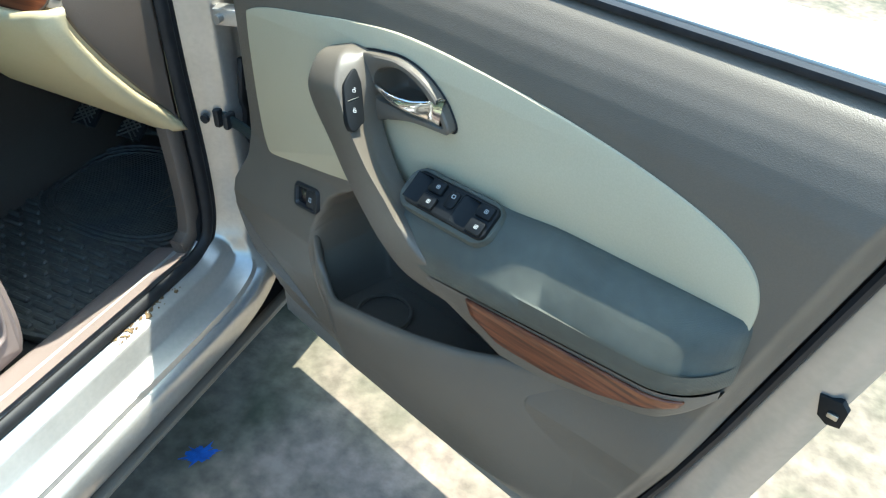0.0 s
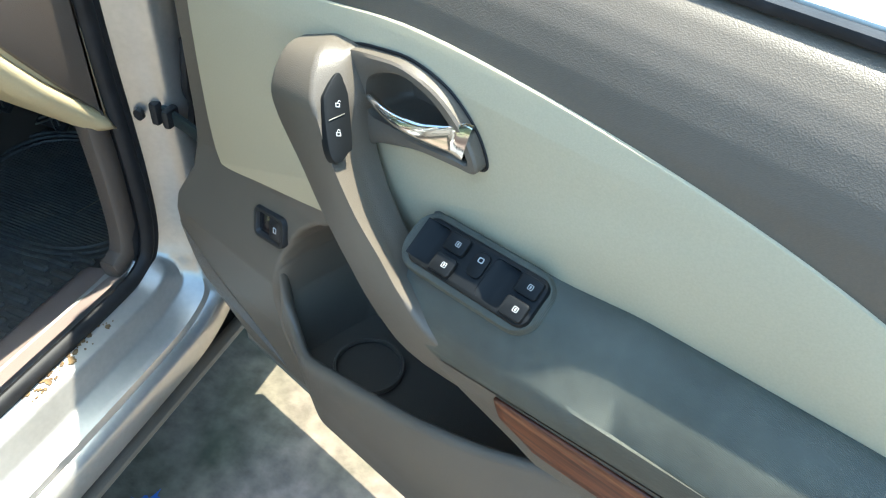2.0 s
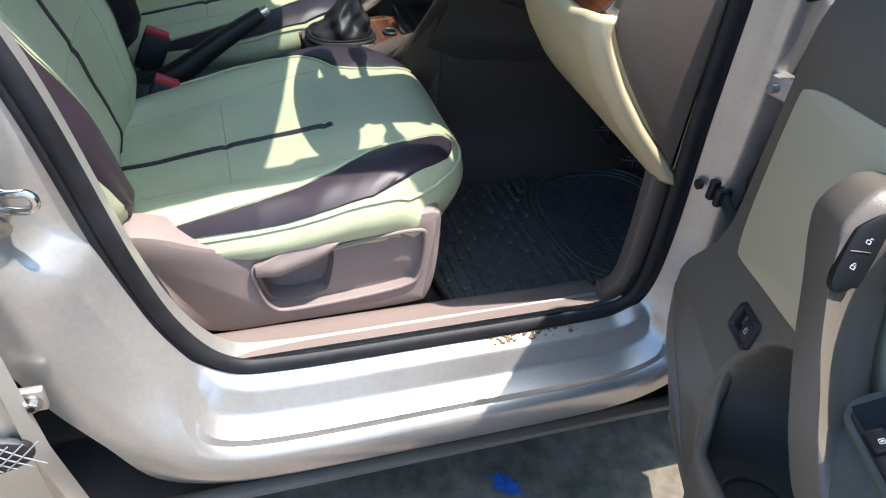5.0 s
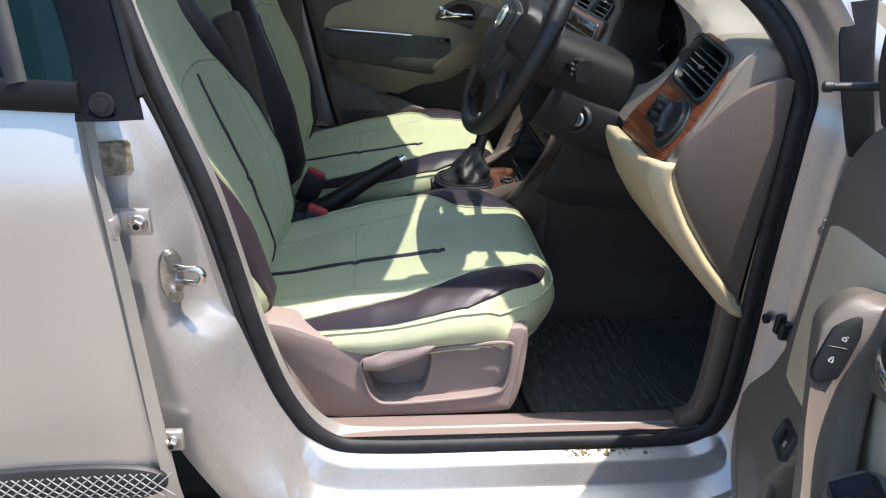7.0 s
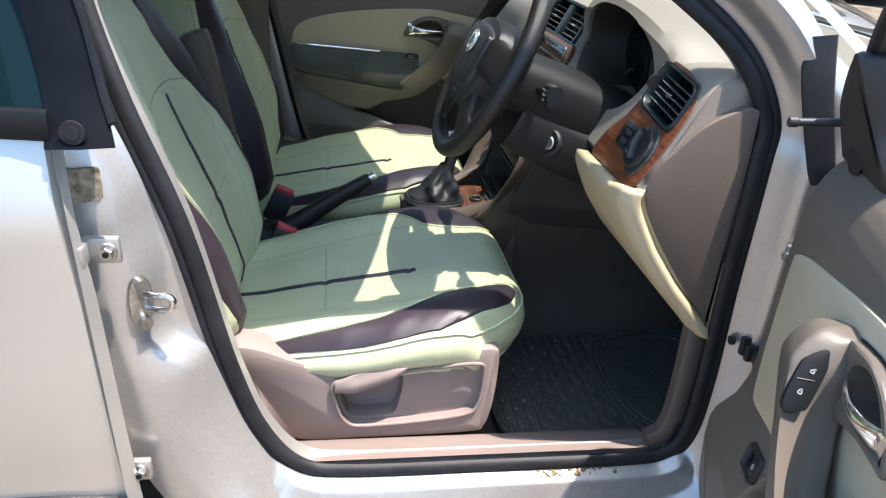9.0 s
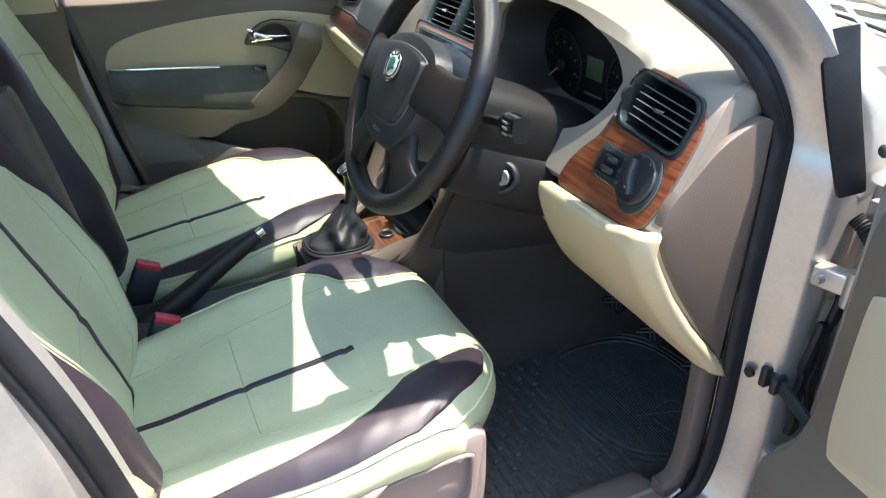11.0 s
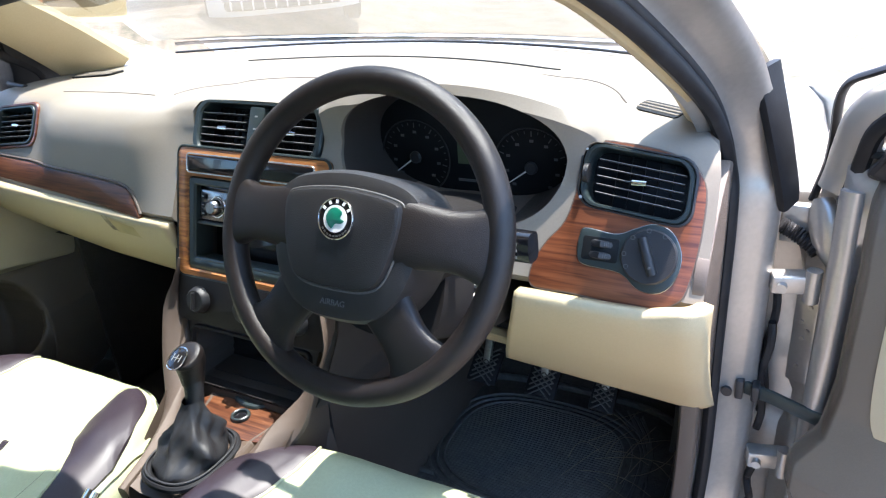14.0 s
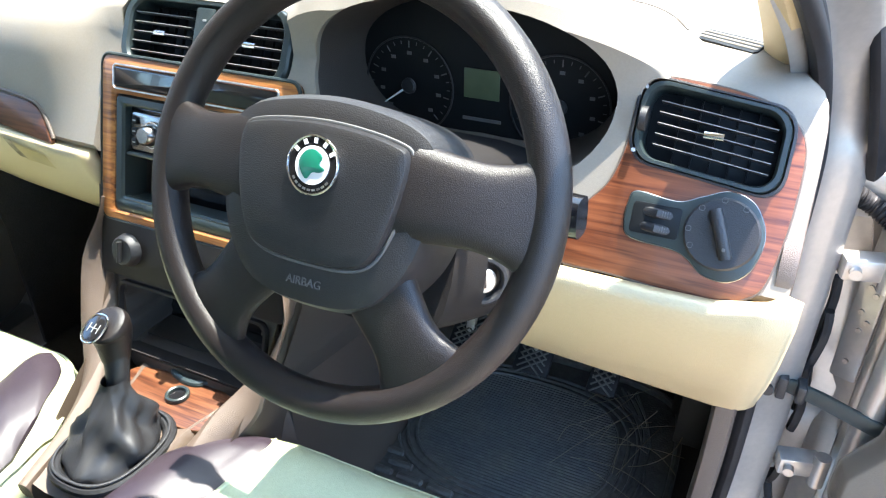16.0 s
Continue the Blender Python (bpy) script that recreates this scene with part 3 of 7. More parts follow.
part("wiring_sleeve", sweep(slv, lambda t: (0.022 + 0.003 * math.sin(t * 90), 0.022 + 0.003 * math.sin(t * 90)), nseg=12), RUBBER, car, "ribbed rubber wiring sleeve")
# added black strips that stand in for the deep shade of the door gap
for z0, z1, y in ((0.62, 0.84, 0.062), (0.60, 0.80, 0.040), (0.42, 0.54, 0.055)):
    part("gap_shade_strip", sweep([(0.782 + 0.004 * math.sin(q * 9), y + 0.005 * math.sin(q * 14 + z0), z0 + (z1 - z0) * q) for q in np.linspace(0, 1, 16)], lambda t: (0.018 + 0.006 * math.sin(t * 23), 0.012), up=(1, 0, 0), nseg=8, power=3), RUBBER, car, "black strip standing in for the shade in the door gap")
# rust specks on the sill
random.seed(3)
for i in range(60):
    y, k = -0.15 - 0.17 * random.random() ** 0.8, random.random()
    r = 0.0012 + 0.0055 * random.random() ** 3
    pts = [(r * math.cos(j / 9 * math.tau) * random.uniform(0.5, 1.5), r * math.sin(j / 9 * math.tau) * random.uniform(0.5, 1.5)) for j in range(9)]
    k2 = 0.02 + 0.75 * k
    part("rust_speck", plate(pts, lambda a, b, d: Vector((interp(k2, {0: 0.713, 0.3: 0.721, 1: 0.739}) + b * 0.8, y + a, interp(k2, {0: 0.4176, 0.3: 0.4162, 1: 0.4128}) - b * 0.16 + d + 0.0008)), 0.0, 0.001, 0.0003), RUST, car)

# ---- rear door, closed ----
rear = thing("rear_door", "closed silver rear door with dark tinted window", "car door")


def rskin(a, b):
    z = 0.27 + 0.80 * b
    x = interp(z, {0.27: 0.80, 0.45: 0.838, 0.60: 0.846, 0.95: 0.850, 0.962: 0.848, 1.0: 0.839, 1.03: 0.831, 1.07: 0.818})
    y0 = interp(z, {0.27: -0.945, 0.49: -0.955, 0.85: -0.972, 1.07: -0.992})
    if a < 0.02:
        return Vector((x - 0.03, y0 - 0.004, z))
    return Vector((x - 0.006 * (a < 0.06), y0 - 1.10 * (a - 0.02), z))


part("outer_skin", grid(rskin, 30, 40), PAINT, rear, "silver outer skin with a crease", sharp=50)
part("belt_moulding", sweep([(0.828, -0.993, 1.070), (0.828, -1.2, 1.076), (0.822, -1.7, 1.083), (0.815, -2.1, 1.086)], (0.014, 0.036), nseg=10, power=5), SWB, rear, "black belt moulding")
part("window_glass", grid(lambda a, b: Vector((0.806 - 0.16 * b, -0.99 - 1.02 * a, 1.075 + 0.30 * b)), 4, 4), DGLASS, rear, "dark tinted window")
part("front_cover", grid(lambda a, b: Vector((interp(b, {0: 0.832, 0.142: 0.792, 0.356: 0.756, 0.667: 0.712, 0.889: 0.684, 1: 0.668}) - 0.008 * abs(a - 0.5) + 0.012 * a, interp(b, {0: -0.925, 0.142: -0.942, 0.356: -0.963, 0.667: -0.998, 0.889: -1.02, 1: -1.034}) - (0.062 + 0.012 * max(0, 1 - 6 * b)) * a, 1.045 + 0.36 * b)), 5, 16), POSTB, rear, "gloss black window post")
part("post_strip", sweep([(0.815, -0.928, 1.07), (0.793, -0.940, 1.096), (0.757, -0.961, 1.173), (0.713, -0.996, 1.285), (0.685, -1.018, 1.365)], (0.010, 0.008), up=(1, 0, 0), nseg=8, power=4), SWB, rear)
part("window_channel", sweep([(0.832, -1.058, 1.085), (0.742, -1.106, 1.268), (0.682, -1.122, 1.40)], (0.026, 0.012), up=(1, 0, 0), nseg=8), RUBBER, rear)
part("plug", join(cyl(0.014, 0.004, pose(0.832, -0.968, 1.064, 0, 90, 0), 20), cyl(0.008, 0.006, pose(0.832, -0.968, 1.064, 0, 90, 0), 14)), RUBBER, rear)
mo = part("side_moulding", plate(oval(0.30, 0.075, 40, 2.6), lambda a, b, d: Vector((0.842 + d, -1.11 + a, 0.492 + b + 0.03 * a)), 0, 0.010, 0.006), BLACK, rear, "dark grey moulding with a diamond pattern")
for i in range(16):
    for k in (1, -1):
        yc = -1.22 + i * 0.0165
        part("ridge", sweep([(0.853, yc - 0.022 * k, 0.492 - 0.022 + 0.03 * (yc + 1.11)), (0.8545, yc, 0.492 + 0.03 * (yc + 1.11)), (0.853, yc + 0.022 * k, 0.492 + 0.022 + 0.03 * (yc + 1.11))], (0.0022, 0.002), up=(1, 0, 0), nseg=6), GREYM, mo)
part("inner_edge", grid(lambda a, b: Vector((0.846 - 0.16 * a, interp(b, {0: -0.955, 1: -0.985}) - 0.004 - 0.06 * a, 0.27 + 0.78 * b)), 4, 8), JAMB, rear)

part("window_rubber", sweep([(-0.690, -0.872, 1.09), (-0.655, -0.885, 1.22), (-0.612, -0.905, 1.41)], (0.014, 0.014), nseg=8), RUBBER, car, "black window rubber")

# rest of the body: rear quarters, boot, nose and the far rear door
part("left_rear_skin", grid(lambda a, b: Vector((-rskin(a, b).x, rskin(a, b).y, rskin(a, b).z)), 30, 40), PAINT, car, "silver outer skin", sharp=50)
for s in (1, -1):
    part("rear_quarter", grid(lambda a, b: Vector((s * (interp(b, {0: 0.80, 0.25: 0.842, 0.85: 0.845, 1: 0.80}) - 0.10 * a ** 3), -2.06 - 0.80 * a, 0.27 + (0.80 + 0.02 * a) * b)), 14, 12), PAINT, car, "silver rear quarter")
    part("rear_pillar", grid(lambda a, b: Vector((s * (0.80 - 0.20 * b), -2.02 - 0.45 * a * (1 - 0.65 * b) - 0.05 * b, 1.07 + 0.30 * b)), 8, 8), PAINT, car)
part("boot_lid", grid(lambda a, b: Vector((-0.78 + 1.56 * a, -2.12 - 0.76 * b, 1.075 + 0.015 * math.sin(b * 3.1) - 0.01 * (2 * a - 1) ** 2)), 12, 8), PAINT, car, "silver boot lid")
part("tail", grid(lambda a, b: Vector((-0.745 + 1.49 * a, -2.86 - 0.05 * math.sin(b * 3.1), 0.27 + 0.81 * b)), 8, 8), PAINT, car)
part("nose_lip", grid(lambda a, b: Vector((-0.72 + 1.44 * a, 1.52 - 0.12 * (2 * a - 1) ** 2 + 0.035 * b, 0.845 - 0.03 * (2 * a - 1) ** 2 - 0.04 * b)), 14, 4), PAINT, car)
for s in (1, -1):
    for y in (0.56, -1.98):
        wl = part("wheel", sweep([(0.235 * math.cos(t), 0.235 * math.sin(t), 0) for t in np.linspace(0, math.tau, 49)[:-1]], (0.115, 0.18), closed=True, nseg=14, power=3), RUBBER, car, "black rubber tyre on a silver rim")
        wl.matrix_local = pose(s * 0.70, y, 0.295, 0, 90 * s, 0)
        part("rim", join(cyl(0.185, 0.05, pose(0, 0, 0.03), 40, r2=0.175, bevel=0.006), *(box((0.13, 0.03, 0.02), (0.095 * math.cos(q * math.pi / 4), 0.095 * math.sin(q * math.pi / 4), 0.085), 0.006, pose(0, 0, 0, 0, 0, 45 * q)) for q in range(8))), STEEL, wl, "silver rim")
part("front_core", box((1.50, 0.14, 0.52), (0, 1.36, 0.55), 0.02), JAMB, car)


# ---- doors ----
def glyph_lock(to, c, k, material, parent, open_=False):
    """A small printed padlock: outlined body and shackle."""
    x, y = c
    o = rrect(0.62 * k, 0.5 * k, 0.08 * k, 3, x, y - 0.2 * k)
    i = rrect(0.40 * k, 0.28 * k, 0.05 * k, 3, x, y - 0.2 * k)
    part("lock_mark", join(ring_plate(o, i, to, 0.0, 0.0006, 0.0, 0.0002),
                           sweep([to(x - 0.18 * k + (0.18 * k if open_ else 0), y + 0.05 * k, 0.0006)] + [to(x + 0.18 * k * math.cos(a) + (0.18 * k if open_ else 0), y + 0.12 * k + 0.2 * k * math.sin(a), 0.0006)
                                 for a in [math.pi * (1 - j / 6) for j in range(7 if not open_ else 6)]], (0.09 * k, 0.0006), up=to(0, 0, 1) - to(0, 0, 0), nseg=6)), material, parent)


def make_door(name, label, m, s, driver):
    root = thing(name, label, "car door", m=m)

    def P(u, n, z):
        return Vector((u, s * n, z))

    def F(u, z, n):
        return P(u, n, z)

    # shell
    out = spline([(-0.012, 0.30), (-0.016, 0.6), (-0.010, 0.95), (0.01, 1.05), (0.10, 1.075), (0.5, 1.085), (0.95, 1.10), (1.035, 1.09), (1.03, 1.0), (1.0, 0.84), (0.96, 0.62), (0.93, 0.45), (0.90, 0.32), (0.85, 0.265),
                  (0.5, 0.255), (0.06, 0.262)], 90, closed=True)
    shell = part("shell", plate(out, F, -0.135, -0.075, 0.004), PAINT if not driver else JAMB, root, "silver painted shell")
    inner = [(0.5 + (p.x - 0.5) * 0.82, 0.68 + (p.y - 0.68) * 0.78) for p in out]
    part("inner_frame", ring_plate([(max(p.x, 0.042), p.y) for p in out], inner, F, -0.078, -0.002, -0.078, 0.010), JAMB, shell, "painted inner frame")
    if driver:
        part("edge_ridge", sweep([P(0.030, -0.062, z) for z in (0.34, 0.6, 0.98)], (0.012, 0.016), up=P(1, 0, 0), nseg=8), JAMB, shell)
        part("edge_flange", sweep(spline([P(0.058, 0.002, 0.36), P(0.056, 0.003, 0.6), P(0.060, 0.003, 0.85), P(0.058, 0.0, 1.04)], 20), (0.030, 0.014), up=P(0, 1, 0), nseg=10), JAMB, shell, "rounded silver flange")
        part("stud_plate", plate(rrect(0.034, 0.17, 0.004, 4, 0.002, 0.765), F, -0.077, -0.0725, 0.002), JAMB, shell)
        for u, z in ((0.000, 0.828), (0.008, 0.818), (-0.002, 0.79), (0.008, 0.776), (0.002, 0.762), (0.0, 0.71)):
            part("edge_stud", cyl(0.0035, 0.004, pose(*P(u, -0.0735, z), -s * 90, 0, 0), 10), STEEL, shell)
        part("channel_boot", sweep(spline([P(0.006, -0.055, 1.0), P(0.018, -0.045, 0.97), P(0.030, -0.045, 0.93), P(0.034, -0.055, 0.905)], 16), lambda t: (0.020 + 0.030 * math.sin(math.pi * min(1, t * 1.1 + 0.05)), 0.030), up=P(0, 1, 0), nseg=12), JAMB, shell)
    # window frame, leaning in above the belt
    fr = spline([(0.030, 1.02), (0.048, 1.09), (0.075, 1.15), (0.16, 1.205), (0.30, 1.29), (0.46, 1.35), (0.66, 1.39), (0.86, 1.395), (0.97, 1.365), (1.01, 1.28), (1.03, 1.10)], 50)
    lean = lambda z: -0.05 + 0.48 * max(0.0, z - 1.05)
    part("window_frame", sweep([P(p.x, lean(p.y), p.y) for p in fr], lambda t: (0.062 - 0.02 * smooth01((t - 0.12) / 0.25), 0.045), up=P(0, 1, 0), nseg=12, power=3.5), PAINT, root, "silver window frame")
    part("frame_seal", sweep([P(p.x + 0.012, lean(p.y) + 0.022, p.y - 0.012) for p in fr], (0.022, 0.018), up=P(0, 1, 0), nseg=8), RUBBER, root, "black rubber frame seal")
    fo = spline([(-0.010, 0.995), (0.010, 1.083), (0.026, 1.165), (0.067, 1.195), (0.16, 1.235), (0.30, 1.318), (0.46, 1.378), (0.66, 1.418)], 40)
    part("outer_seal", sweep([P(p.x, lean(p.y) - 0.01, p.y) for p in fo], (0.010, 0.022), up=P(0, 1, 0), nseg=8), RUBBER, root, "black outer frame seal")
    sail = [(0.082, 1.06), (0.090, 1.10), (0.107, 1.136), (0.135, 1.162), (0.20, 1.205), (0.235, 1.215), (0.240, 1.14), (0.242, 1.07)]
    if not driver:
        sail = [(0.015, 1.06), (0.012, 1.125), (0.06, 1.172), (0.11, 1.212), (0.165, 1.248), (0.178, 1.235), (0.155, 1.16), (0.128, 1.075)]
    part("mirror_corner", plate(spline([(a, b, 0) for a, b in sail], 60, closed=True), lambda a, b, d: P(a, lean(b) + d, b), -0.02, 0.055 if driver else 0.035, 0.010), BLACK, root, "black corner trim of the mirror")
    part("corner_knob", join(cyl(0.005, 0.05, pose(0, 0, 0), 12), cyl(0.0065, 0.012, pose(0, 0, 0.045), 12, bevel=0.002)), BLACK, root).matrix_local = pose(*P(0.165, 0.055 if driver else 0.03, 1.130), -s * 90 - 6 * s, 0, 0)
    part("speaker_dome", cyl(0.026, 0.010, pose(*P(0.150 if driver else 0.090, lean(1.09) + (0.050 if driver else 0.034), 1.090 if driver else 1.13), -s * 90, 0, 0), 24, r2=0.012, bevel=0.002), RUBBER, root)
    if driver:
        part("speaker_mark", plate([(0.138, 1.070), (0.152, 1.068), (0.146, 1.080)], F, lean(1.075) + 0.05, lean(1.075) + 0.0605, 0.0003), WHITEM, root)
    if not driver:
        g = part("window_glass", grid(lambda a, b: P(0.24 + 0.76 * a, lean(1.09 + 0.29 * b) - 0.01, 1.09 + b * (interp(0.24 + 0.76 * a, {0.24: 0.17, 0.46: 0.25, 0.7: 0.295, 0.9: 0.295, 1.0: 0.22}))), 12, 4), CLEAR, root)
        g.visible_shadow = False

    # trim panel
    nz = {0.325: -0.004, 0.337: 0.014, 0.37: 0.038, 0.44: 0.064, 0.55: 0.078, 0.63: 0.080, 0.70: 0.060, 0.74: 0.050, 0.95: 0.050, 0.985: 0.0492, 1.01: 0.0465, 1.03: 0.0415, 1.05: 0.034, 1.065: 0.0255, 1.08: 0.0125, 1.09: -0.004}
    uf = {0.325: 0.34, 0.37: 0.30, 0.40: 0.25, 0.445: 0.15, 0.51: 0.080, 0.60: 0.050, 0.65: 0.050, 0.70: 0.078, 0.78: 0.086, 0.95: 0.088, 1.04: 0.084, 1.09: 0.090}
    ur = {0.325: 0.66, 0.36: 0.75, 0.39: 0.79, 0.44: 0.825, 0.577: 0.866, 0.70: 0.898, 0.836: 0.929, 0.997: 0.966, 1.05: 0.982, 1.09: 0.985}
    pl = {0.46: 0.318, 0.52: 0.300, 0.603: 0.284, 0.66: 0.288, 0.695: 0.300, 0.72: 0.316, 0.735: 0.334, 0.76: 0.375, 0.78: 0.42}
    ct = {0.154: 0.729, 0.341: 0.768, 0.46: 0.802, 0.6: 0.81}

    def n_trim(u, z):
        n = interp(z, nz)
        e = min(u - interp(z, uf), interp(z, ur) - u)
        n -= 0.030 * (1 - smooth01(e / 0.022))
        if z < 0.70:
            n -= 0.030 * smooth01((u - 0.66) / 0.2) * smooth01((0.70 - z) / 0.15)
        if 0.45 < z < 0.79:
            k = smooth01((u - interp(z, pl) + 0.012) / 0.020) * smooth01((0.70 - u) / 0.03) * smooth01((interp(u, ct) + 0.004 - z) / 0.034) * smooth01((z - 0.455) / 0.02)
            n = n * (1 - k) - 0.055 * k
        return n

    def trim(a, b):
        z = 0.325 + 0.765 * b
        u0, u1 = interp(z, uf), interp(z, ur)
        a2 = 0.5 - 0.5 * math.cos(a * math.pi) * (0.6 + 0.4 * abs(math.cos(a * math.pi)))
        u = u0 + (u1 - u0) * a2
        return P(u, n_trim(u, z), z)

    panel_ = part("trim_panel", grid(trim, 280, 240), TRIM, root, "brown-grey grained trim panel", sharp=170)
    part("belt_cap", plate([(0.06, -0.014), (1.0, -0.014), (1.0, -0.125), (0.06, -0.125)], lambda a, b, d: P(a, b, 1.088 + d + 0.008 * a), 0.0, 0.006, 0.003), PAINT, root, "silver top of the door below the glass")
    part("belt_seal", sweep([P(u, -0.004, 1.090 + 0.006 * u) for u in np.linspace(0.06, 0.985, 12)], (0.014, 0.008), nseg=8, power=4), RUBBER, root, "black belt seal")
    part("trim_edge_seal", sweep([P(interp(z, ur) + 0.008, 0.006, z) for z in np.linspace(0.40, 1.07, 30)], (0.012, 0.014), up=P(0, 1, 0), nseg=8), RUBBER, root, "black seal behind the trim")
    # map pocket wall
    lip = {0.276: 0.650, 0.280: 0.625, 0.287: 0.603, 0.300: 0.586, 0.318: 0.577, 0.345: 0.574, 0.444: 0.603, 0.542: 0.636, 0.611: 0.658, 0.66: 0.676, 0.72: 0.690, 0.78: 0.70}

    def pocket(a, b):
        u = 0.276 + 0.55 * a
        z1 = interp(u, lip)
        w = smooth01((u - 0.280) / 0.08) * smooth01((0.80 - u) / 0.24)
        off = 0.002 * smooth01((0.36 - u) / 0.08) + 0.006 * smooth01((u - 0.765) / 0.05)
        nf = interp(z1, nz) - 0.030 * smooth01((u - 0.66) / 0.2) * smooth01((0.70 - z1) / 0.15) + 0.0245 * w - off
        nb = lambda z: interp(z, nz) - 0.030 * smooth01((u - 0.66) / 0.2) * smooth01((0.70 - z) / 0.15) + 0.0245 * w * smooth01((z - 0.33) / 0.12) - off
        rows = ((nb(0.338), 0.338), (nb(0.372), 0.372), (nb(0.43), 0.43), (nb(0.50), 0.50), (nb(0.55), 0.55), (nf, z1 - 0.012), (nf - 0.003, z1 - 0.003), (nf - 0.008, z1), (nf - 0.013, z1 - 0.004),
                (nf - 0.015, z1 - 0.02), (nf - 0.024, 0.515), (nf - 0.030, 0.505), (-0.06, 0.505))
        n, z = rows[round(b * (len(rows) - 1))]
        return P(u, n, z)

    part("map_pocket", grid(pocket, 60, 13), TRIM, root, "map pocket moulded into the trim", sharp=75)
    part("cup_ring", sweep([P(0.375 + 0.044 * math.cos(t), 0.018 + 0.044 * math.sin(t), 0.512) for t in np.linspace(0, math.tau, 30)[:-1]], (0.006, 0.010), closed=True, nseg=6), TRIM, root)
    # cream insert
    ci = spline([(x, y, 0) for x, y in ((0.141, 0.938), (0.152, 0.955), (0.20, 0.970), (0.282, 0.986), (0.37, 1.002), (0.465, 1.012), (0.61, 1.006), (0.745, 0.990), (0.834, 0.969), (0.880, 0.946), (0.898, 0.915),
                                            (0.900, 0.88), (0.893, 0.845), (0.86, 0.838), (0.705, 0.83), (0.55, 0.82), (0.46, 0.802), (0.341, 0.768), (0.235, 0.745), (0.165, 0.730), (0.150, 0.738), (0.142, 0.78), (0.139, 0.86))], 120, closed=True)
    insert_ = part("cream_insert", plate(ci, lambda a, b, d: F(a, b, d - max(0.0, 0.050 - interp(b, nz))), 0.043, 0.0532, 0.0012), CREAM, root, "cream fabric insert")
    # armrest
    def end(u):
        t = (u - 0.84) / 0.065
        return math.sqrt(max(0.0, 1 - t * t)) if t > 0 else 1.0

    def armrest(a, b):
        u0 = 0.490 + 0.042 * smooth01((b - 0.45) / 0.5)
        u = u0 + (0.905 - u0) * (1 - (1 - a) ** 1.5)
        t = (u - 0.475) / 0.43
        zb, zf = 0.866 + 0.022 * t, 0.752 + 0.064 * t
        rows = ((0.040, zb - 0.004), (0.050, zb + 0.004), (0.062, zb + 0.003), (0.080, zb - 0.008), (0.098, zb - 0.028), (0.110, zb - 0.055), (0.113, (zb + zf) / 2 - 0.01), (0.112, zf + 0.012), (0.108, zf), (0.05, zf - 0.01))
        n, z = rows[round(b * 9)]
        if driver and 1 <= round(b * 9) <= 6:
            dip = smooth01((0.705 - u) / 0.085)
            n, z = n - 0.003 * dip, z - 0.007 * dip
        k = end(u) * (math.sqrt(max(0.05, 1 - ((u0 + 0.020 - u) / 0.0205) ** 2)) if u < u0 + 0.020 and b < 0.5 else 1.0)
        return P(u, 0.040 + (n - 0.040) * k, z)

    part("armrest", grid(armrest, 44, 10), PADDED, root, "padded dark vinyl armrest", sharp=60)

    def zl(u):
        return interp(u, {0.53: 0.772, 0.58: 0.735, 0.62: 0.708, 0.66: 0.688, 0.73: 0.700, 0.80: 0.728, 0.86: 0.762, 0.90: 0.800})

    def case_n(u, z):
        t = (u - 0.475) / 0.43
        zf = 0.752 + 0.064 * t
        return 0.045 + (0.062 - 0.018 * smooth01((zf - z) / 0.09)) * end(u)

    def casing(a, b):
        u = 0.512 + 0.389 * a
        t = (u - 0.475) / 0.43
        zf = 0.752 + 0.064 * t
        z0 = min(zl(u), zf - 0.002)
        if b > 0.85:
            return P(u, 0.040 - 0.02 * (b > 0.95), z0 - 0.004)
        z = zf - 0.003 + (z0 - zf + 0.003) * b / 0.85
        return P(u, case_n(u, z), z)

    part("armrest_casing", grid(casing, 50, 12), TRIM, root, "brown-grey casing under the armrest", sharp=60)
    top = lambda a: (0.620 + 0.262 * a, 0.768 + 0.035 * a)
    bot = lambda a: (0.672 + 0.207 * a - 0.046 * (1 - a) ** 6, interp(a, {0: 0.742, 0.08: 0.716, 0.3: 0.722, 0.6: 0.745, 0.85: 0.775, 1: 0.795}))

    def strip(a, b):
        p, q = Vector(top(a)), Vector(bot(a))
        c = p.lerp(q, b)
        return P(c.x, case_n(c.x, c.y) + 0.003, c.y)

    if driver:
        solid(part("wood_strip", grid(strip, 40, 6), WOODX, root, "glossy wood veneer strip"), 0.003)
    # grip
    k = 40
    fl = spline([(0.330, 0.048, 0.962), (0.333, 0.078, 0.960), (0.338, 0.100, 0.935), (0.344, 0.101, 0.908), (0.371, 0.100, 0.867), (0.398, 0.100, 0.826), (0.434, 0.102, 0.788), (0.476, 0.106, 0.758), (0.530, 0.106, 0.736), (0.630, 0.080, 0.712)], k)
    rg = spline([(0.370, 0.048, 0.978), (0.390, 0.088, 0.980), (0.408, 0.112, 0.957), (0.418, 0.115, 0.941), (0.432, 0.117, 0.916), (0.462, 0.118, 0.875), (0.493, 0.118, 0.845), (0.522, 0.119, 0.818), (0.560, 0.112, 0.785), (0.640, 0.080, 0.755)], k)
    ig = spline([(0.400, 0.048, 0.980), (0.405, 0.072, 0.975), (0.418, 0.079, 0.950), (0.423, 0.081, 0.923), (0.430, 0.084, 0.894), (0.456, 0.089, 0.856), (0.485, 0.095, 0.832), (0.520, 0.104, 0.815), (0.556, 0.098, 0.795), (0.620, 0.070, 0.775)], k)

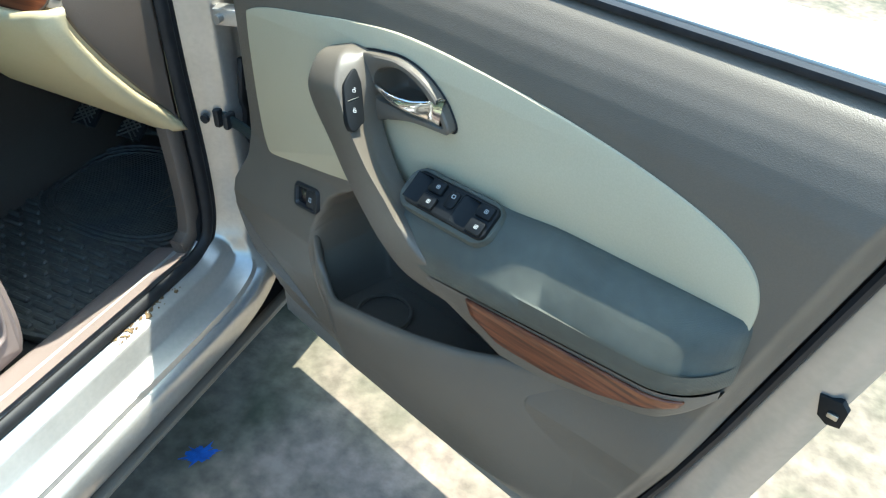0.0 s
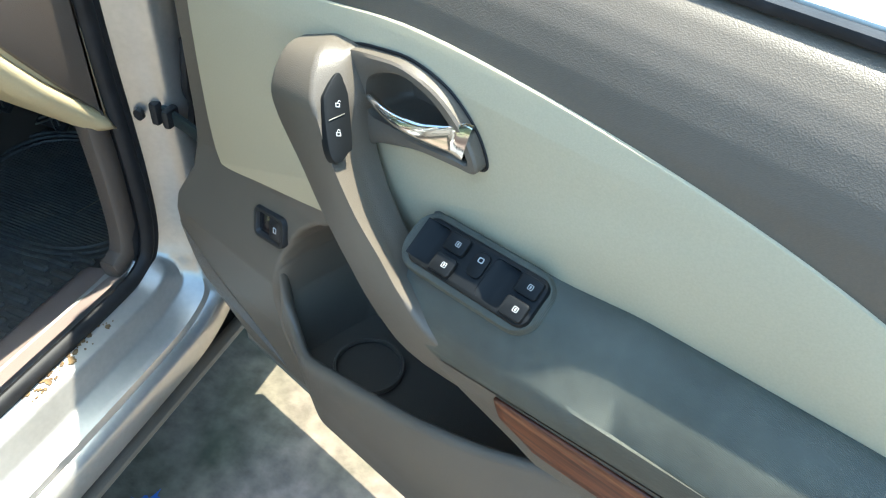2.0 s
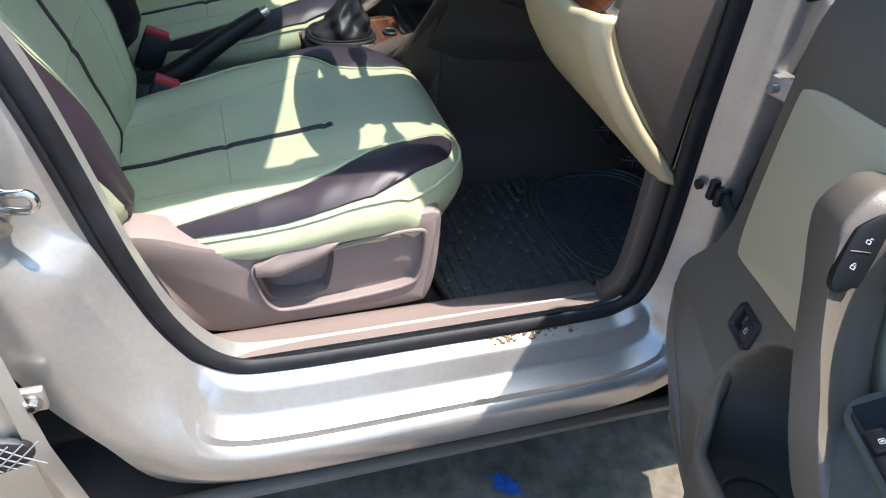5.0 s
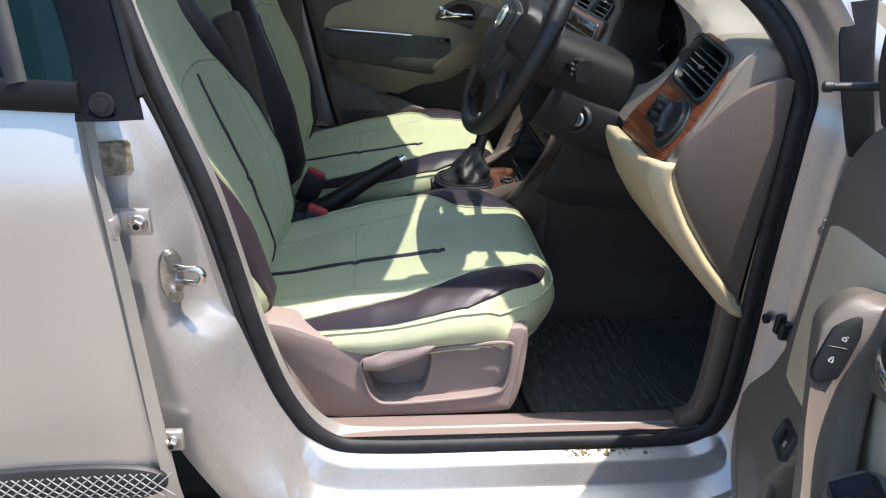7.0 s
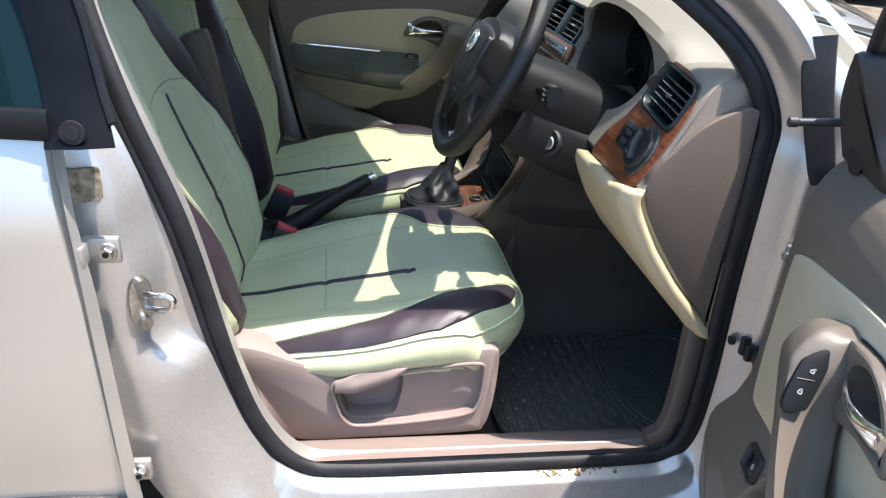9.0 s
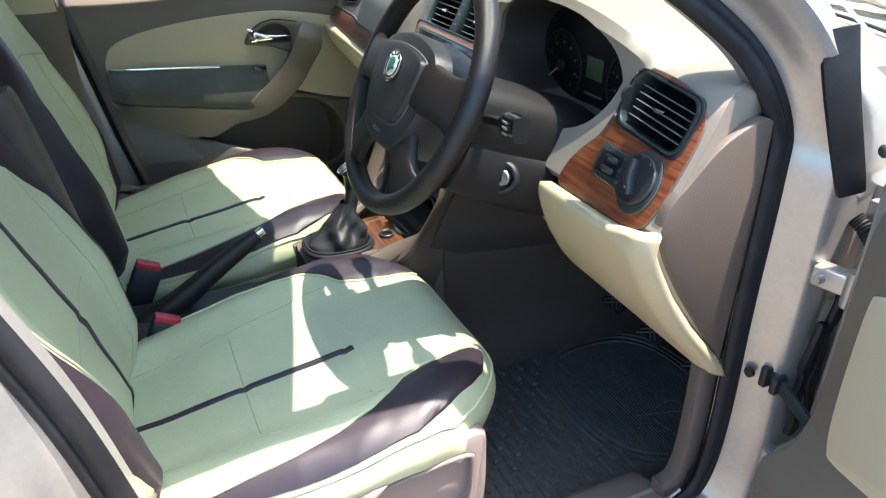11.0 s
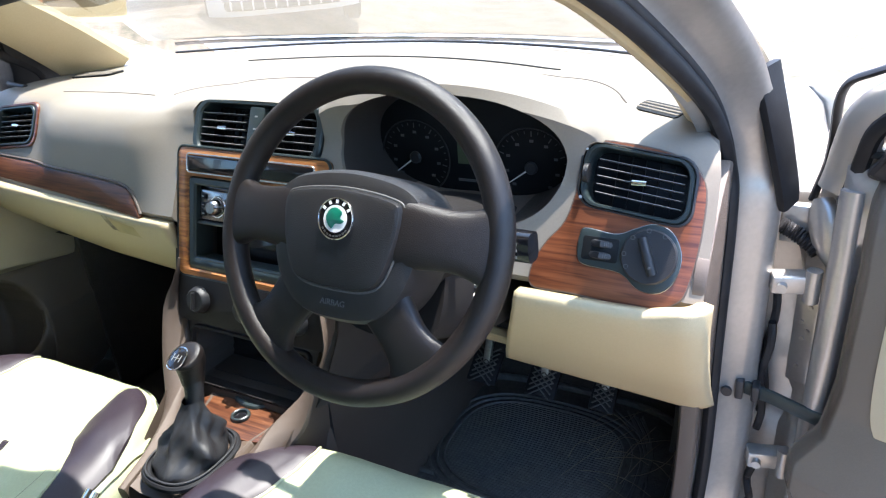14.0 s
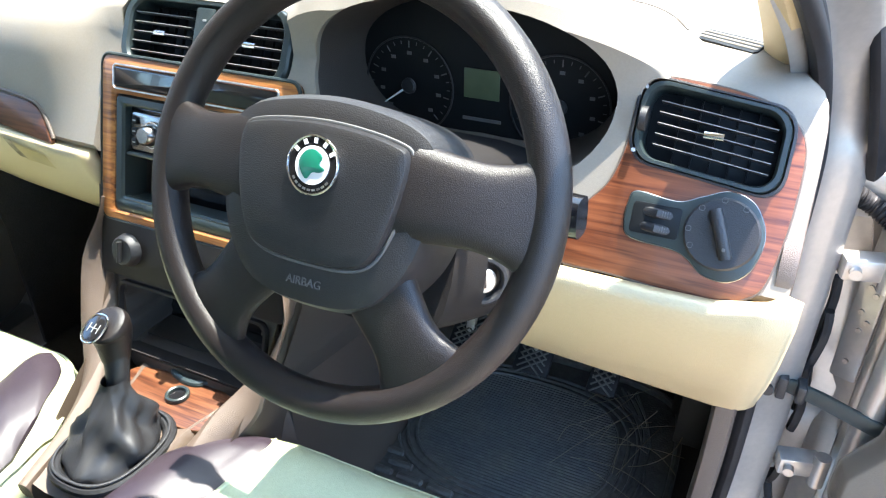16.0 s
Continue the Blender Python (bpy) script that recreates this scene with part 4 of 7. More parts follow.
    def grip(a, b):
        i = round(b * (k - 1))
        f, r, g = fl[i], rg[i], ig[i]
        d = Vector((0, 0.030, 0)) if i > 4 else Vector((0.0, 0.012, 0))
        poly = [f - d * 1.2, f, r, g, g - d * 0.9]
        q = a * 15
        j, m = int(q // 3) % 5, q % 3
        p0, p1, p2 = poly[j - 1], poly[j], poly[(j + 1) % 5]
        s0, s2 = min(0.5, 0.005 / max(1e-4, (p0 - p1).length)), min(0.5, 0.005 / max(1e-4, (p2 - p1).length))
        c = (p1.lerp(p0, s0), p1.lerp((p1.lerp(p0, s0) + p1.lerp(p2, s2)) / 2, 0.45), p1.lerp(p2, s2))[round(m)]
        return P(*c)

    part("pull_handle", grid(grip, 15, k, wrap_u=True), TRIM, root, "brown-grey pull handle", sharp=70)
    # release lever in its bezel
    bo = spline([(x, y, 0) for x, y in ((0.375, 0.962), (0.395, 0.977), (0.43, 0.985), (0.462, 0.988), (0.498, 0.980), (0.526, 0.961), (0.541, 0.939), (0.539, 0.929), (0.525, 0.927), (0.48, 0.921), (0.44, 0.908), (0.40, 0.895))], 60, closed=True)
    bi = spline([(x, y, 0) for x, y in ((0.422, 0.954), (0.428, 0.966), (0.444, 0.975), (0.464, 0.979), (0.491, 0.972), (0.514, 0.956), (0.530, 0.939), (0.528, 0.935), (0.518, 0.935), (0.482, 0.931), (0.445, 0.930), (0.424, 0.932))], 60, closed=True)
    part("handle_bezel", ring_plate(bo, bi, F, 0.050, 0.066, 0.030, 0.002), TRIM, root)
    # thin dark sweep drawn as the shadow line of the bezel's joint
    part("bezel_shadow_line", sweep([F(0.46 + (p.x - 0.46) * 1.012, 0.945 + (p.y - 0.945) * 1.03, 0.0535) for p in bo], (0.003, 0.002), up=P(0, 1, 0), closed=True, nseg=6), RUBBER, root, "dark shadow line in the joint round the bezel")
    part("handle_cup", grid(lambda a, b: F(0.475 + (bi[round(a * len(bi)) % len(bi)].x - 0.475) * 1.02 * math.sin(b * math.pi / 2) ** 0.7, 0.955 + (bi[round(a * len(bi)) % len(bi)].y - 0.955) * 1.02 * math.sin(b * math.pi / 2) ** 0.7, 0.056 - 0.046 * math.cos(b * math.pi / 2) ** 0.6), len(bi), 10, wrap_u=True), TRIM, root, "hollow behind the release lever")
    hole = [(0.475 + (p.x - 0.475) * 1.03, 0.955 + (p.y - 0.955) * 1.03) for p in bi]
    carve(panel_, plug(hole, F, 0.02, 0.09))
    panel_.data.set_sharp_from_angle(angle=radians(100))
    carve(insert_, plug(hole, F, 0.02, 0.09))
    lever_w = {0: 0.006, 0.3: 0.0105, 0.6: 0.0165, 0.8: 0.025, 0.93: 0.036, 1: 0.038}
    part("release_lever", grid(lambda a, b: P(0.424 + 0.106 * a + 0.004 * math.sin(b * math.tau) * a, 0.0635 + 0.010 * math.sin(math.pi * min(1.0, a * 1.15)) + 0.0045 * math.cos(b * math.tau) * (1 - 0.35 * a),
                                              0.944 - 0.008 * a + interp(a, lever_w) * (0.40 + 0.5 * math.sin(b * math.tau))), 30, 16, wrap_v=True), CHROME, root, "chrome release lever")
    # small rocker by the pocket and front grille
    if driver:
        bs = lambda a, b, d: P(0.256 + a * 0.97 - b * 0.2, 0.054 + d - b * 0.28, 0.700 + a * 0.12 + b * 0.93)
        rk = part("tailgate_switch", ring_plate(rrect(0.058, 0.038, 0.008), rrect(0.044, 0.026, 0.004), bs, 0.0, 0.012, 0.006), BLACK, root, "black tailgate switch")
        part("rocker", plate(rrect(0.022, 0.025, 0.003, cx=-0.011), bs, 0.004, 0.008, 0.001), GLOSSB, rk)
        part("rocker", plate(rrect(0.022, 0.025, 0.003, cx=0.011), bs, 0.004, 0.0105, 0.001), BLACK, rk)
        part("mark", ring_plate(rrect(0.006, 0.007, 0.001, 3, cx=0.011), rrect(0.004, 0.005, 0.001, 3, cx=0.011), bs, 0.0105, 0.0111, 0.0105, 0.0002), PRINTM, rk)
        for i in range(22):
            t = i / 21
            part("grille_rib", sweep([P(interp(z, uf) + 0.014 + 0.10 * t, n_trim(interp(z, uf) + 0.014 + 0.10 * t, z) + 0.0008, z) for z in np.linspace(0.52 - 0.07 * t, 0.61 - 0.10 * t, 6)], (0.0018, 0.002), up=P(0, 1, 0), nseg=6), TRIM, root)
        # window switches on the armrest
        A0, ax, bx = Vector((0.567, 0.084, 0.8610)), Vector((1, 0.0, 0.05)).normalized(), Vector((0, 0.80, -0.60))
        nn = Vector((0, 0.60, 0.80))
        W = lambda a, b, d: P(*(A0 + ax * a + bx * b + nn * d))
        sp = part("window_switch_panel", plate(rrect(0.124, 0.043, 0.010), W, -0.016, 0.004, 0.003), SWB, root, "black window switch panel")
        pb_ = part("panel_base", plate(rrect(0.142, 0.056, 0.022, cx=-0.004), W, -0.022, -0.0010, 0.006), PADDED, root)
        for k, ca in enumerate((-0.034, 0.038)):
            carve(sp, plug(rrect(0.026, 0.035, 0.005, cx=ca - 0.014), W, -0.0085, 0.02))
            carve(pb_, plug(rrect(0.028, 0.037, 0.005, cx=ca - 0.014), W, -0.0135, 0.02))
            part("scoop", grid(lambda a, b: W(ca - 0.028 + 0.028 * a, -0.0175 + 0.035 * b, 0.0035 - 0.0085 * smooth01(min(a, 1 - 0.2 * a) * 1.6)), 12, 4), SWB, sp)
            for q, cb in enumerate((-0.0095, 0.0105)):
                key = part("window_key", plate(rrect(0.021, 0.0165, 0.003, cx=ca + 0.010, cy=cb), W, 0.003, 0.0085, 0.0015), SWB, sp)
                part("mark", ring_plate(rrect(0.0046, 0.0046, 0.0008, 3, cx=ca + 0.012, cy=cb), rrect(0.0034, 0.0034, 0.0005, 3, cx=ca + 0.012, cy=cb), W, 0.0085, 0.0091, 0.0085, 0.0002), PRINTM, key)
                part("mark", plate(rrect(0.0012, 0.0024, 0.0003, 3, cx=ca + 0.012, cy=cb), W, 0.0085, 0.0091, 0.0001), PRINTM, key)
        key = part("lockout_key", plate(rrect(0.014, 0.022, 0.005, cx=0.002, cy=-0.004), W, 0.003, 0.0065, 0.001), SWB, sp)
        part("mark", ring_plate(rrect(0.0052, 0.0046, 0.001, 3, cx=0.002, cy=-0.008), rrect(0.0034, 0.003, 0.001, 3, cx=0.002, cy=-0.008), W, 0.0065, 0.0071, 0.0065, 0.0002), PRINTM, key)
        # lock buttons on the pull handle
        L0 = Vector((0.4187, 0.1025, 0.938))
        la, lb = Vector((0.16, -0.80, -0.30)).normalized(), Vector((-0.49, -0.07, 0.87))
        lb = (lb - la * lb.dot(la)).normalized()
        ln = lb.cross(la).normalized()
        ln = ln if ln.x > 0 else -ln
        Lk = lambda a, b, d: P(*(L0 + la * a + lb * b + ln * d))
        lp = part("lock_switch", plate(spline([(x, y, 0) for x, y in ((0.004, 0.036), (0.011, 0.033), (0.015, 0.022), (0.018, -0.020), (0.014, -0.027), (0.006, -0.035), (-0.001, -0.034), (-0.006, -0.022), (-0.009, 0.010), (-0.007, 0.020))], 40, closed=True), Lk, -0.003, 0.0055, 0.0015),
                  SWB, root, "dark lock and unlock buttons")
        glyph_lock(lambda a, b, d: Lk(a, b, d + 0.0055), (0.004, 0.012), 0.0068, PRINTM, lp, True)
        glyph_lock(lambda a, b, d: Lk(a, b, d + 0.0055), (0.004, -0.011), 0.0068, PRINTM, lp)
        part("divider", sweep([Lk(-0.005, -0.002, 0.0056), Lk(0.010, 0.004, 0.0058)], (0.002, 0.001), up=P(0, 1, 0), nseg=6), STEEL, lp)
        # latch in the rear edge
        lt = part("latch", plate([(0.968, 0.812), (0.988, 0.816), (0.996, 0.808), (0.996, 0.786), (0.984, 0.782), (0.974, 0.788)], F, -0.006, 0.0010, 0.0005), SWB, root, "black latch opening")
        part("latch_claw", box((0.010, 0.004, 0.006), P(0.986, 0.002, 0.797), 0.001), STEEL, lt)
    else:
        part("chrome_strip", sweep([P(u, 0.065 * end(u) + 0.04 * (1 - end(u)), 0.870 + 0.022 * (u - 0.475) / 0.43) for u in np.linspace(0.62, 0.895, 16)], (0.008, 0.006), up=P(0, 1, 0), nseg=8), CHROME, root, "chrome strip")
        part("window_key", box((0.035, 0.02, 0.012), P(0.515, 0.075, 0.868), 0.003), GLOSSB, root)
    return root


make_door("driver_door", "open driver's door with brown-grey and cream trim", pose(0.80, 0.01, 0, 0, 0, -20), -1, True)
make_door("passenger_door", "closed passenger door with brown-grey and cream trim", pose(-0.772, 0.095, 0, 0, 0, -90), 1, False)


# ---- seats ----
def lifted(surf, side):
    """The surface surf(t, b) raised by off along its normal; side (1 or -1) picks the outward one."""
    def fn(t, b, off=0.0):
        p = surf(t, b)
        if not off:
            return p
        n = (surf(t + 0.01, b) - surf(t - 0.01, b)).cross(surf(t, b + 0.01) - surf(t, b - 0.01))
        n.normalize()
        return p + n * (off * side)
    return fn


def patch(surf, s0, s1, b0, b1, n, off, m=9):
    """A cover lying on a seat surface between the lines s0(t) and s1(t)."""
    def fn(a, c):
        b = b0 + (b1 - b0) * a
        l, r = s0(a) if callable(s0) else s0, s1(a) if callable(s1) else s1
        return surf(l + (r - l) * c, b, off * (-0.3 if c in (0, 1) or a in (0, 1) else 1.0))
    return grid(fn, n, m)


def make_seat(name, label, x0, s, driver):
    root = thing(name, label, "car seat", group="front seats")
    HW = 0.276

    def cush_(t, b):
        """t across (-1 to 1, beyond: down the side), b from the joint to the front edge (beyond 1: down the front)."""
        e, f = min(1.0, abs(t)), min(1.0, b)
        zc = interp(f, {0: 0.566, 0.10: 0.576, 0.33: 0.604, 0.62: 0.633, 0.82: 0.650, 0.92: 0.653, 1: 0.646})
        w = HW * interp(f, {0: 0.80, 0.15: 0.88, 0.4: 0.97, 0.6: 1.0, 0.85: 0.99, 0.93: 0.965, 1: 0.93})
        y = -0.885 + 0.580 * f - 0.105 * max(0.0, (e - 0.45) / 0.55) ** 2.3 * smooth01((f - 0.3) / 0.7)
        z = zc + 0.017 * math.exp(-((e - 0.76) / 0.17) ** 2) * smooth01((1.05 - f) / 0.3) - 0.016 * max(0, (e - 0.88) / 0.12) ** 2 - 0.014 * max(0, (f - 0.94) / 0.06) ** 2
        z -= 0.006 * math.exp(-(t / 0.35) ** 2) * math.sin(math.pi * f)
        z -= 0.0035 * sum(math.exp(-((f - q) / 0.008) ** 2) for q in (0.335, 0.635)) * smooth01((0.62 - e) / 0.06)
        z += 0.0022 * noise.noise((t * 3 + x0, b * 5, 1.0)) + 0.0014 * noise.noise((t * 9 + x0, b * 11, 2.0))
        ds, db = max(0.0, abs(t) - 1), max(0.0, b - 1)
        d = min(1.0, math.hypot(ds, db))
        bul = 0.016 * math.sin(min(1, d * 1.15) * math.pi) - 0.022 * max(0, d - 0.7)
        x = math.copysign(e * w + (bul * ds / d if d else 0), t) if t else 0.0
        return Vector((x0 + s * x, y + (bul * db / d if d else 0), z - (0.105 - 0.045 * (1 - f)) * d))

    cush = lifted(cush_, s)
    cu = part("cushion", grid(lambda a, c: cush_(-2 + 4 * a, 2.0 * c), 120, 96), SEATC, root, "pale cream leatherette cushion", sharp=80)
    part("centre_band", patch(cush, s * 0.11 - 0.025, s * 0.11 + 0.025, 0.02, 0.66, 70, 0.0030), PLUM, root, "black centre band")
    for b, t0, t1 in ((0.335, -0.48, 0.62), (0.635, -0.56, 0.62)):
        t0, t1 = (t0, t1) if s > 0 else (-t1, -t0)
        part("seam", patch(lambda t, q, o: cush(q, t, o), b - 0.0025, b + 0.0025, t0, t1, 50, 0.0008, 3), SEAM, cu)
    for q in (-0.50 * s, 0.66 * s):
        part("seam", patch(cush, lambda a: q - 0.004 - 0.10 * s * a * a * (abs(q) < 0.6), lambda a: q + 0.004 - 0.10 * s * a * a * (abs(q) < 0.6), 0.04, 0.68, 70, 0.0008, 3), SEAM, cu)
    inner = {0: 0.985, 0.10: 0.95, 0.3: 0.90, 0.52: 0.83, 0.62: 0.78, 0.68: 0.70, 0.72: 0.60, 0.78: 0.55, 0.88: 0.51, 0.96: 0.51, 1: 0.56}
    outer = {0: 1.00, 0.10: 1.02, 0.3: 1.04, 0.85: 1.04, 0.94: 0.97, 0.98: 0.86, 1: 0.74}
    for k in (1, -1):
        part("accent_panel", patch(cush, lambda a: k * interp(a, inner), lambda a: k * interp(a, outer), 0.06, 0.985, 110, 0.0030, 14), PLUM, root, "dark plum side panel")
        part("piping", sweep([cush(k * (interp(q, inner) - 0.008), 0.06 + 0.925 * q, 0.0015) for q in np.linspace(0.03, 1, 60)], (0.0045, 0.0045), nseg=6), SEATC, cu)

    def rim_line(d):
        """A line round the cushion's outer, front and inner side, d down from the edge."""
        side = [(1 + d, b) for b in np.linspace(0.03, 0.97, 40)]
        front = [(k, 1 + d) for k in np.linspace(0.93, -0.93, 40)]
        return [cush(t, b, 0.001) for t, b in side + front + [(-t, b) for t, b in reversed(side)]]

    for d in (0.10, 0.88):
        part("piping", sweep(rim_line(d), (0.006, 0.006), nseg=6), SEATC, cu, "cream piping")

    lean_ = radians(17.5 if driver else 15.0)
    bx = Vector((0, -math.sin(lean_), math.cos(lean_)))
    nx = Vector((0, bx.z, -bx.y))
    base = Vector((x0 + (0.018 if driver else 0.0), -0.845, 0.555))
    cb = -0.042 if driver else -0.15
    BH = 0.640

    def back_(t, v):
        e, f = min(1.0, abs(t)), min(1.0, max(0.0, v))
        w = interp(f, {0: 0.212, 0.12: 0.245, 0.3: 0.266, 0.5: 0.268, 0.66: 0.250, 0.80: 0.208, 0.92: 0.182, 1: 0.168})
        h = interp(f, {0: -0.03, 0.12: 0.012, 0.35: 0.018, 0.6: 0.004, 0.9: 0.0, 1: -0.014}) + 0.034 * math.exp(-((e - 0.80) / 0.2) ** 2) * interp(f, {0: 0.6, 0.3: 1, 0.7: 0.7, 1: 0.15}) - 0.030 * max(0, (e - 0.86) / 0.14) ** 2.2
        h -= 0.0035 * math.exp(-((f - 0.36) / 0.008) ** 2) * smooth01((0.6 - e) / 0.06)
        h += 0.0025 * noise.noise((t * 3 + x0, v * 6, 4.0)) + 0.0014 * noise.noise((t * 8 + x0, v * 13, 6.0))
        ds, dv = max(0.0, abs(t) - 1), max(0.0, v - 1)
        d = min(1.0, math.hypot(ds, dv))
        bul = 0.014 * math.sin(min(1, d * 1.1) * math.pi)
        x = math.copysign(e * w + (bul * ds / d if d else 0), t) if t else 0.0
        return base + Vector((s * x, 0, 0)) + bx * (BH * f - 0.040 * e ** 4 * smooth01((f - 0.80) / 0.20) + (0.014 * dv / d if d and dv else 0)) + nx * (h - 0.125 * d)

    back = lifted(back_, -s)
    bk_ = part("backrest", grid(lambda a, c: back_(-2 + 4 * a, 2.0 * c), 120, 96), SEATC, root, "pale cream leatherette backrest", sharp=80)
    part("back_shell", grid(lambda a, c: base + Vector(((-0.22 + 0.44 * a) * (1 - 0.3 * c), 0, 0)) + bx * (0.63 * c) + nx * -0.122, 6, 6), PLUM, root, "dark back of the seat")
    part("centre_band", patch(back, cb - 0.022, cb + 0.022, 0.06, 0.70, 60, 0.003), PLUM, root, "black centre band")
    part("seam", patch(lambda t, q, o: back(q, t, o), 0.3575, 0.3625, -0.55, 0.60, 40, 0.0008, 3), SEAM, bk_)
    part("seam", patch(lambda t, q, o: back(q, t - 0.10 * q * q, o), 0.720, 0.727, -0.80, 0.80, 50, 0.0008, 3), SEAM, bk_)
    for q in (-0.64, 0.60):
        part("seam", patch(back, q - 0.004, q + 0.004, 0.06, 0.69, 50, 0.0008, 3), SEAM, bk_)
    # outer bolster: plum stripe, then a stitched cream side
    oi, oo = {0: 0.62, 0.25: 0.68, 0.5: 0.78, 0.75: 0.89, 1: 0.99}, {0: 0.86, 0.2: 0.93, 0.45: 0.99, 0.75: 1.02, 1: 1.03}
    part("accent_panel", patch(back, lambda a: interp(a, oi), lambda a: interp(a, oo), 0.01, 0.80, 80, 0.0030, 10), PLUM, root, "dark plum side panel")
    part("piping", sweep([back(interp(q, oi) - 0.01, 0.01 + 0.79 * q, 0.0015) for q in np.linspace(0, 1, 50)], (0.0045, 0.0045), nseg=6), SEATC, bk_)
    # inner bolster: plum stripe that runs on to the top
    ii, io = {0: 0.86, 0.3: 0.83, 0.55: 0.76, 0.72: 0.58, 0.88: 0.42, 0.97: 0.45, 1: 0.55}, {0: 1.04, 0.4: 1.06, 0.8: 1.03, 0.93: 1.0, 1: 0.92}
    part("accent_panel", patch(back, lambda a: -interp(a, io), lambda a: -interp(a, ii), 0.02, 0.97, 100, 0.0030, 10), PLUM, root, "dark plum side panel")
    part("piping", sweep([back(-interp(q, io) - 0.03, 0.02 + 0.95 * q, 0.001) for q in np.linspace(0, 1, 60)], (0.005, 0.005), nseg=6), SEATC, bk_)
    for d in (1.05, 1.10):
        part("piping", sweep([back(d + 0.02 * math.sin(v * 3.1), v, 0.001) for v in np.linspace(0.02, 0.78, 50)], (0.0045, 0.0045), nseg=6), SEATC, bk_)
    for i in range(36):
        part("stitch", sweep([back(1.15, 0.05 + i * 0.018, 0.001), back(1.15, 0.060 + i * 0.018, 0.001)], (0.0028, 0.0024), nseg=5), SEAM, bk_)
    hb = base + bx * (BH + (0.034 if driver else -0.004)) + nx * (-0.024 if driver else 0.006)

    def head(a, c):
        th, ph = a * math.tau, (c - 0.5) * math.pi
        sp = lambda q, e: math.copysign(abs(q) ** e, q)
        x = 0.146 * sp(math.cos(ph), 0.62) * sp(math.cos(th), 0.8)
        y = (0.074 if driver else 0.084) * sp(math.cos(ph), 0.60) * sp(math.sin(th), 0.85)
        z = 0.108 * sp(math.sin(ph), 0.8)
        return hb + Vector((x * (1 - 0.16 * (z / 0.1)), 0, 0)) + bx * (0.100 + z) + nx * (y + 0.016 * z / 0.1)

    hr_ = part("headrest", grid(head, 48, 28, wrap_u=True), HEADM, root, "leatherette headrest, toned tan for warm bounced light")
    part("piping", sweep([head(0.25 + k, c) + nx * 0.0 for k, c in [(-0.17, q) for q in np.linspace(0.12, 0.88, 20)] + [(0.17, q) for q in np.linspace(0.88, 0.12, 20)]], (0.004, 0.004), closed=True, nseg=6), HEADM, hr_)
    for k in (-0.035, 0.035):
        part("headrest_post", sweep([hb + Vector((k, 0, 0)) + bx * -0.05 - nx * 0.03, hb + Vector((k, 0, 0)) + bx * 0.03 - nx * 0.03], (0.010, 0.010), up=(1, 0, 0), nseg=8), BLACK, root)
    # seat base: side cover with a pocketed lever
    xo = x0 + s * 0.272
    to = lambda a, b, d: Vector((xo + s * d, a, b))
    cov = spline([(x, y, 0) for x, y in ((-0.80, 0.440), (-0.815, 0.50), (-0.850, 0.585), (-0.845, 0.606), (-0.80, 0.598), (-0.74, 0.572), (-0.69, 0.562), (-0.56, 0.568), (-0.41, 0.590), (-0.376, 0.590), (-0.366, 0.572), (-0.368, 0.50), (-0.382, 0.420), (-0.42, 0.402), (-0.62, 0.398), (-0.74, 0.40))], 90, closed=True)
    cv = part("side_cover", plate(cov, lambda a, b, d: to(a, b, d + 0.010 * smooth01((0.56 - b) / 0.10)), -0.06, 0.0, 0.012), SEATPL, root, "brown plastic seat side cover")
    rec = spline([(x, y, 0) for x, y in ((-0.672, 0.530), (-0.668, 0.48), (-0.650, 0.442), (-0.615, 0.432), (-0.50, 0.440), (-0.425, 0.452), (-0.402, 0.475), (-0.396, 0.545), (-0.412, 0.564), (-0.50, 0.556), (-0.60, 0.540))], 60, closed=True)
    carve(cv, plug([(p.x, p.y) for p in rec], to, -0.010, 0.05))
    part("recess_edge", sweep([to(p.x, p.y, 0.006 + 0.004 * smooth01((0.56 - p.y) / 0.10)) for p in rec], (0.007, 0.007), up=(1, 0, 0), closed=True, nseg=8), SEATPL, cv)
    carve(cv, plug(spline([(-0.662, 0.520, 0), (-0.656, 0.465, 0), (-0.635, 0.440, 0), (-0.580, 0.440, 0), (-0.555, 0.455, 0), (-0.548, 0.540, 0), (-0.60, 0.534, 0)], 30, closed=True), to, -0.045, 0.0))
    part("height_lever", grid(lambda a, b: to(interp(a, {0: -0.672, 0.15: -0.650, 0.8: -0.565, 1: -0.540}), interp(a, {0: 0.523, 0.3: 0.532, 0.8: 0.556, 1: 0.566}) + interp(a, {0: 0.012, 0.25: 0.020, 0.7: 0.019, 0.93: 0.012, 1: 0.004}) * math.sin(b * math.tau),
                                               0.012 + interp(a, {0: 0.004, 0.2: 0.011, 0.8: 0.012, 1: 0.004}) * math.cos(b * math.tau) - 0.012 * max(0.0, 0.5 - abs(b - 0.12) * 4) * smooth01(a * 3)), 26, 20, wrap_v=True), SEATPL, cv, "brown plastic height lever")
    part("seat_rail", box((0.42, 0.40, 0.06), (x0, -0.60, 0.375), 0.01), BLACK, root)
    part("pan", box((0.44, 0.46, 0.09), (x0, -0.63, 0.46), 0.02), BLACK, root)
    part("inner_cover", box((0.03, 0.40, 0.10), (x0 - s * 0.235, -0.62, 0.50), 0.012), BLACK, root)
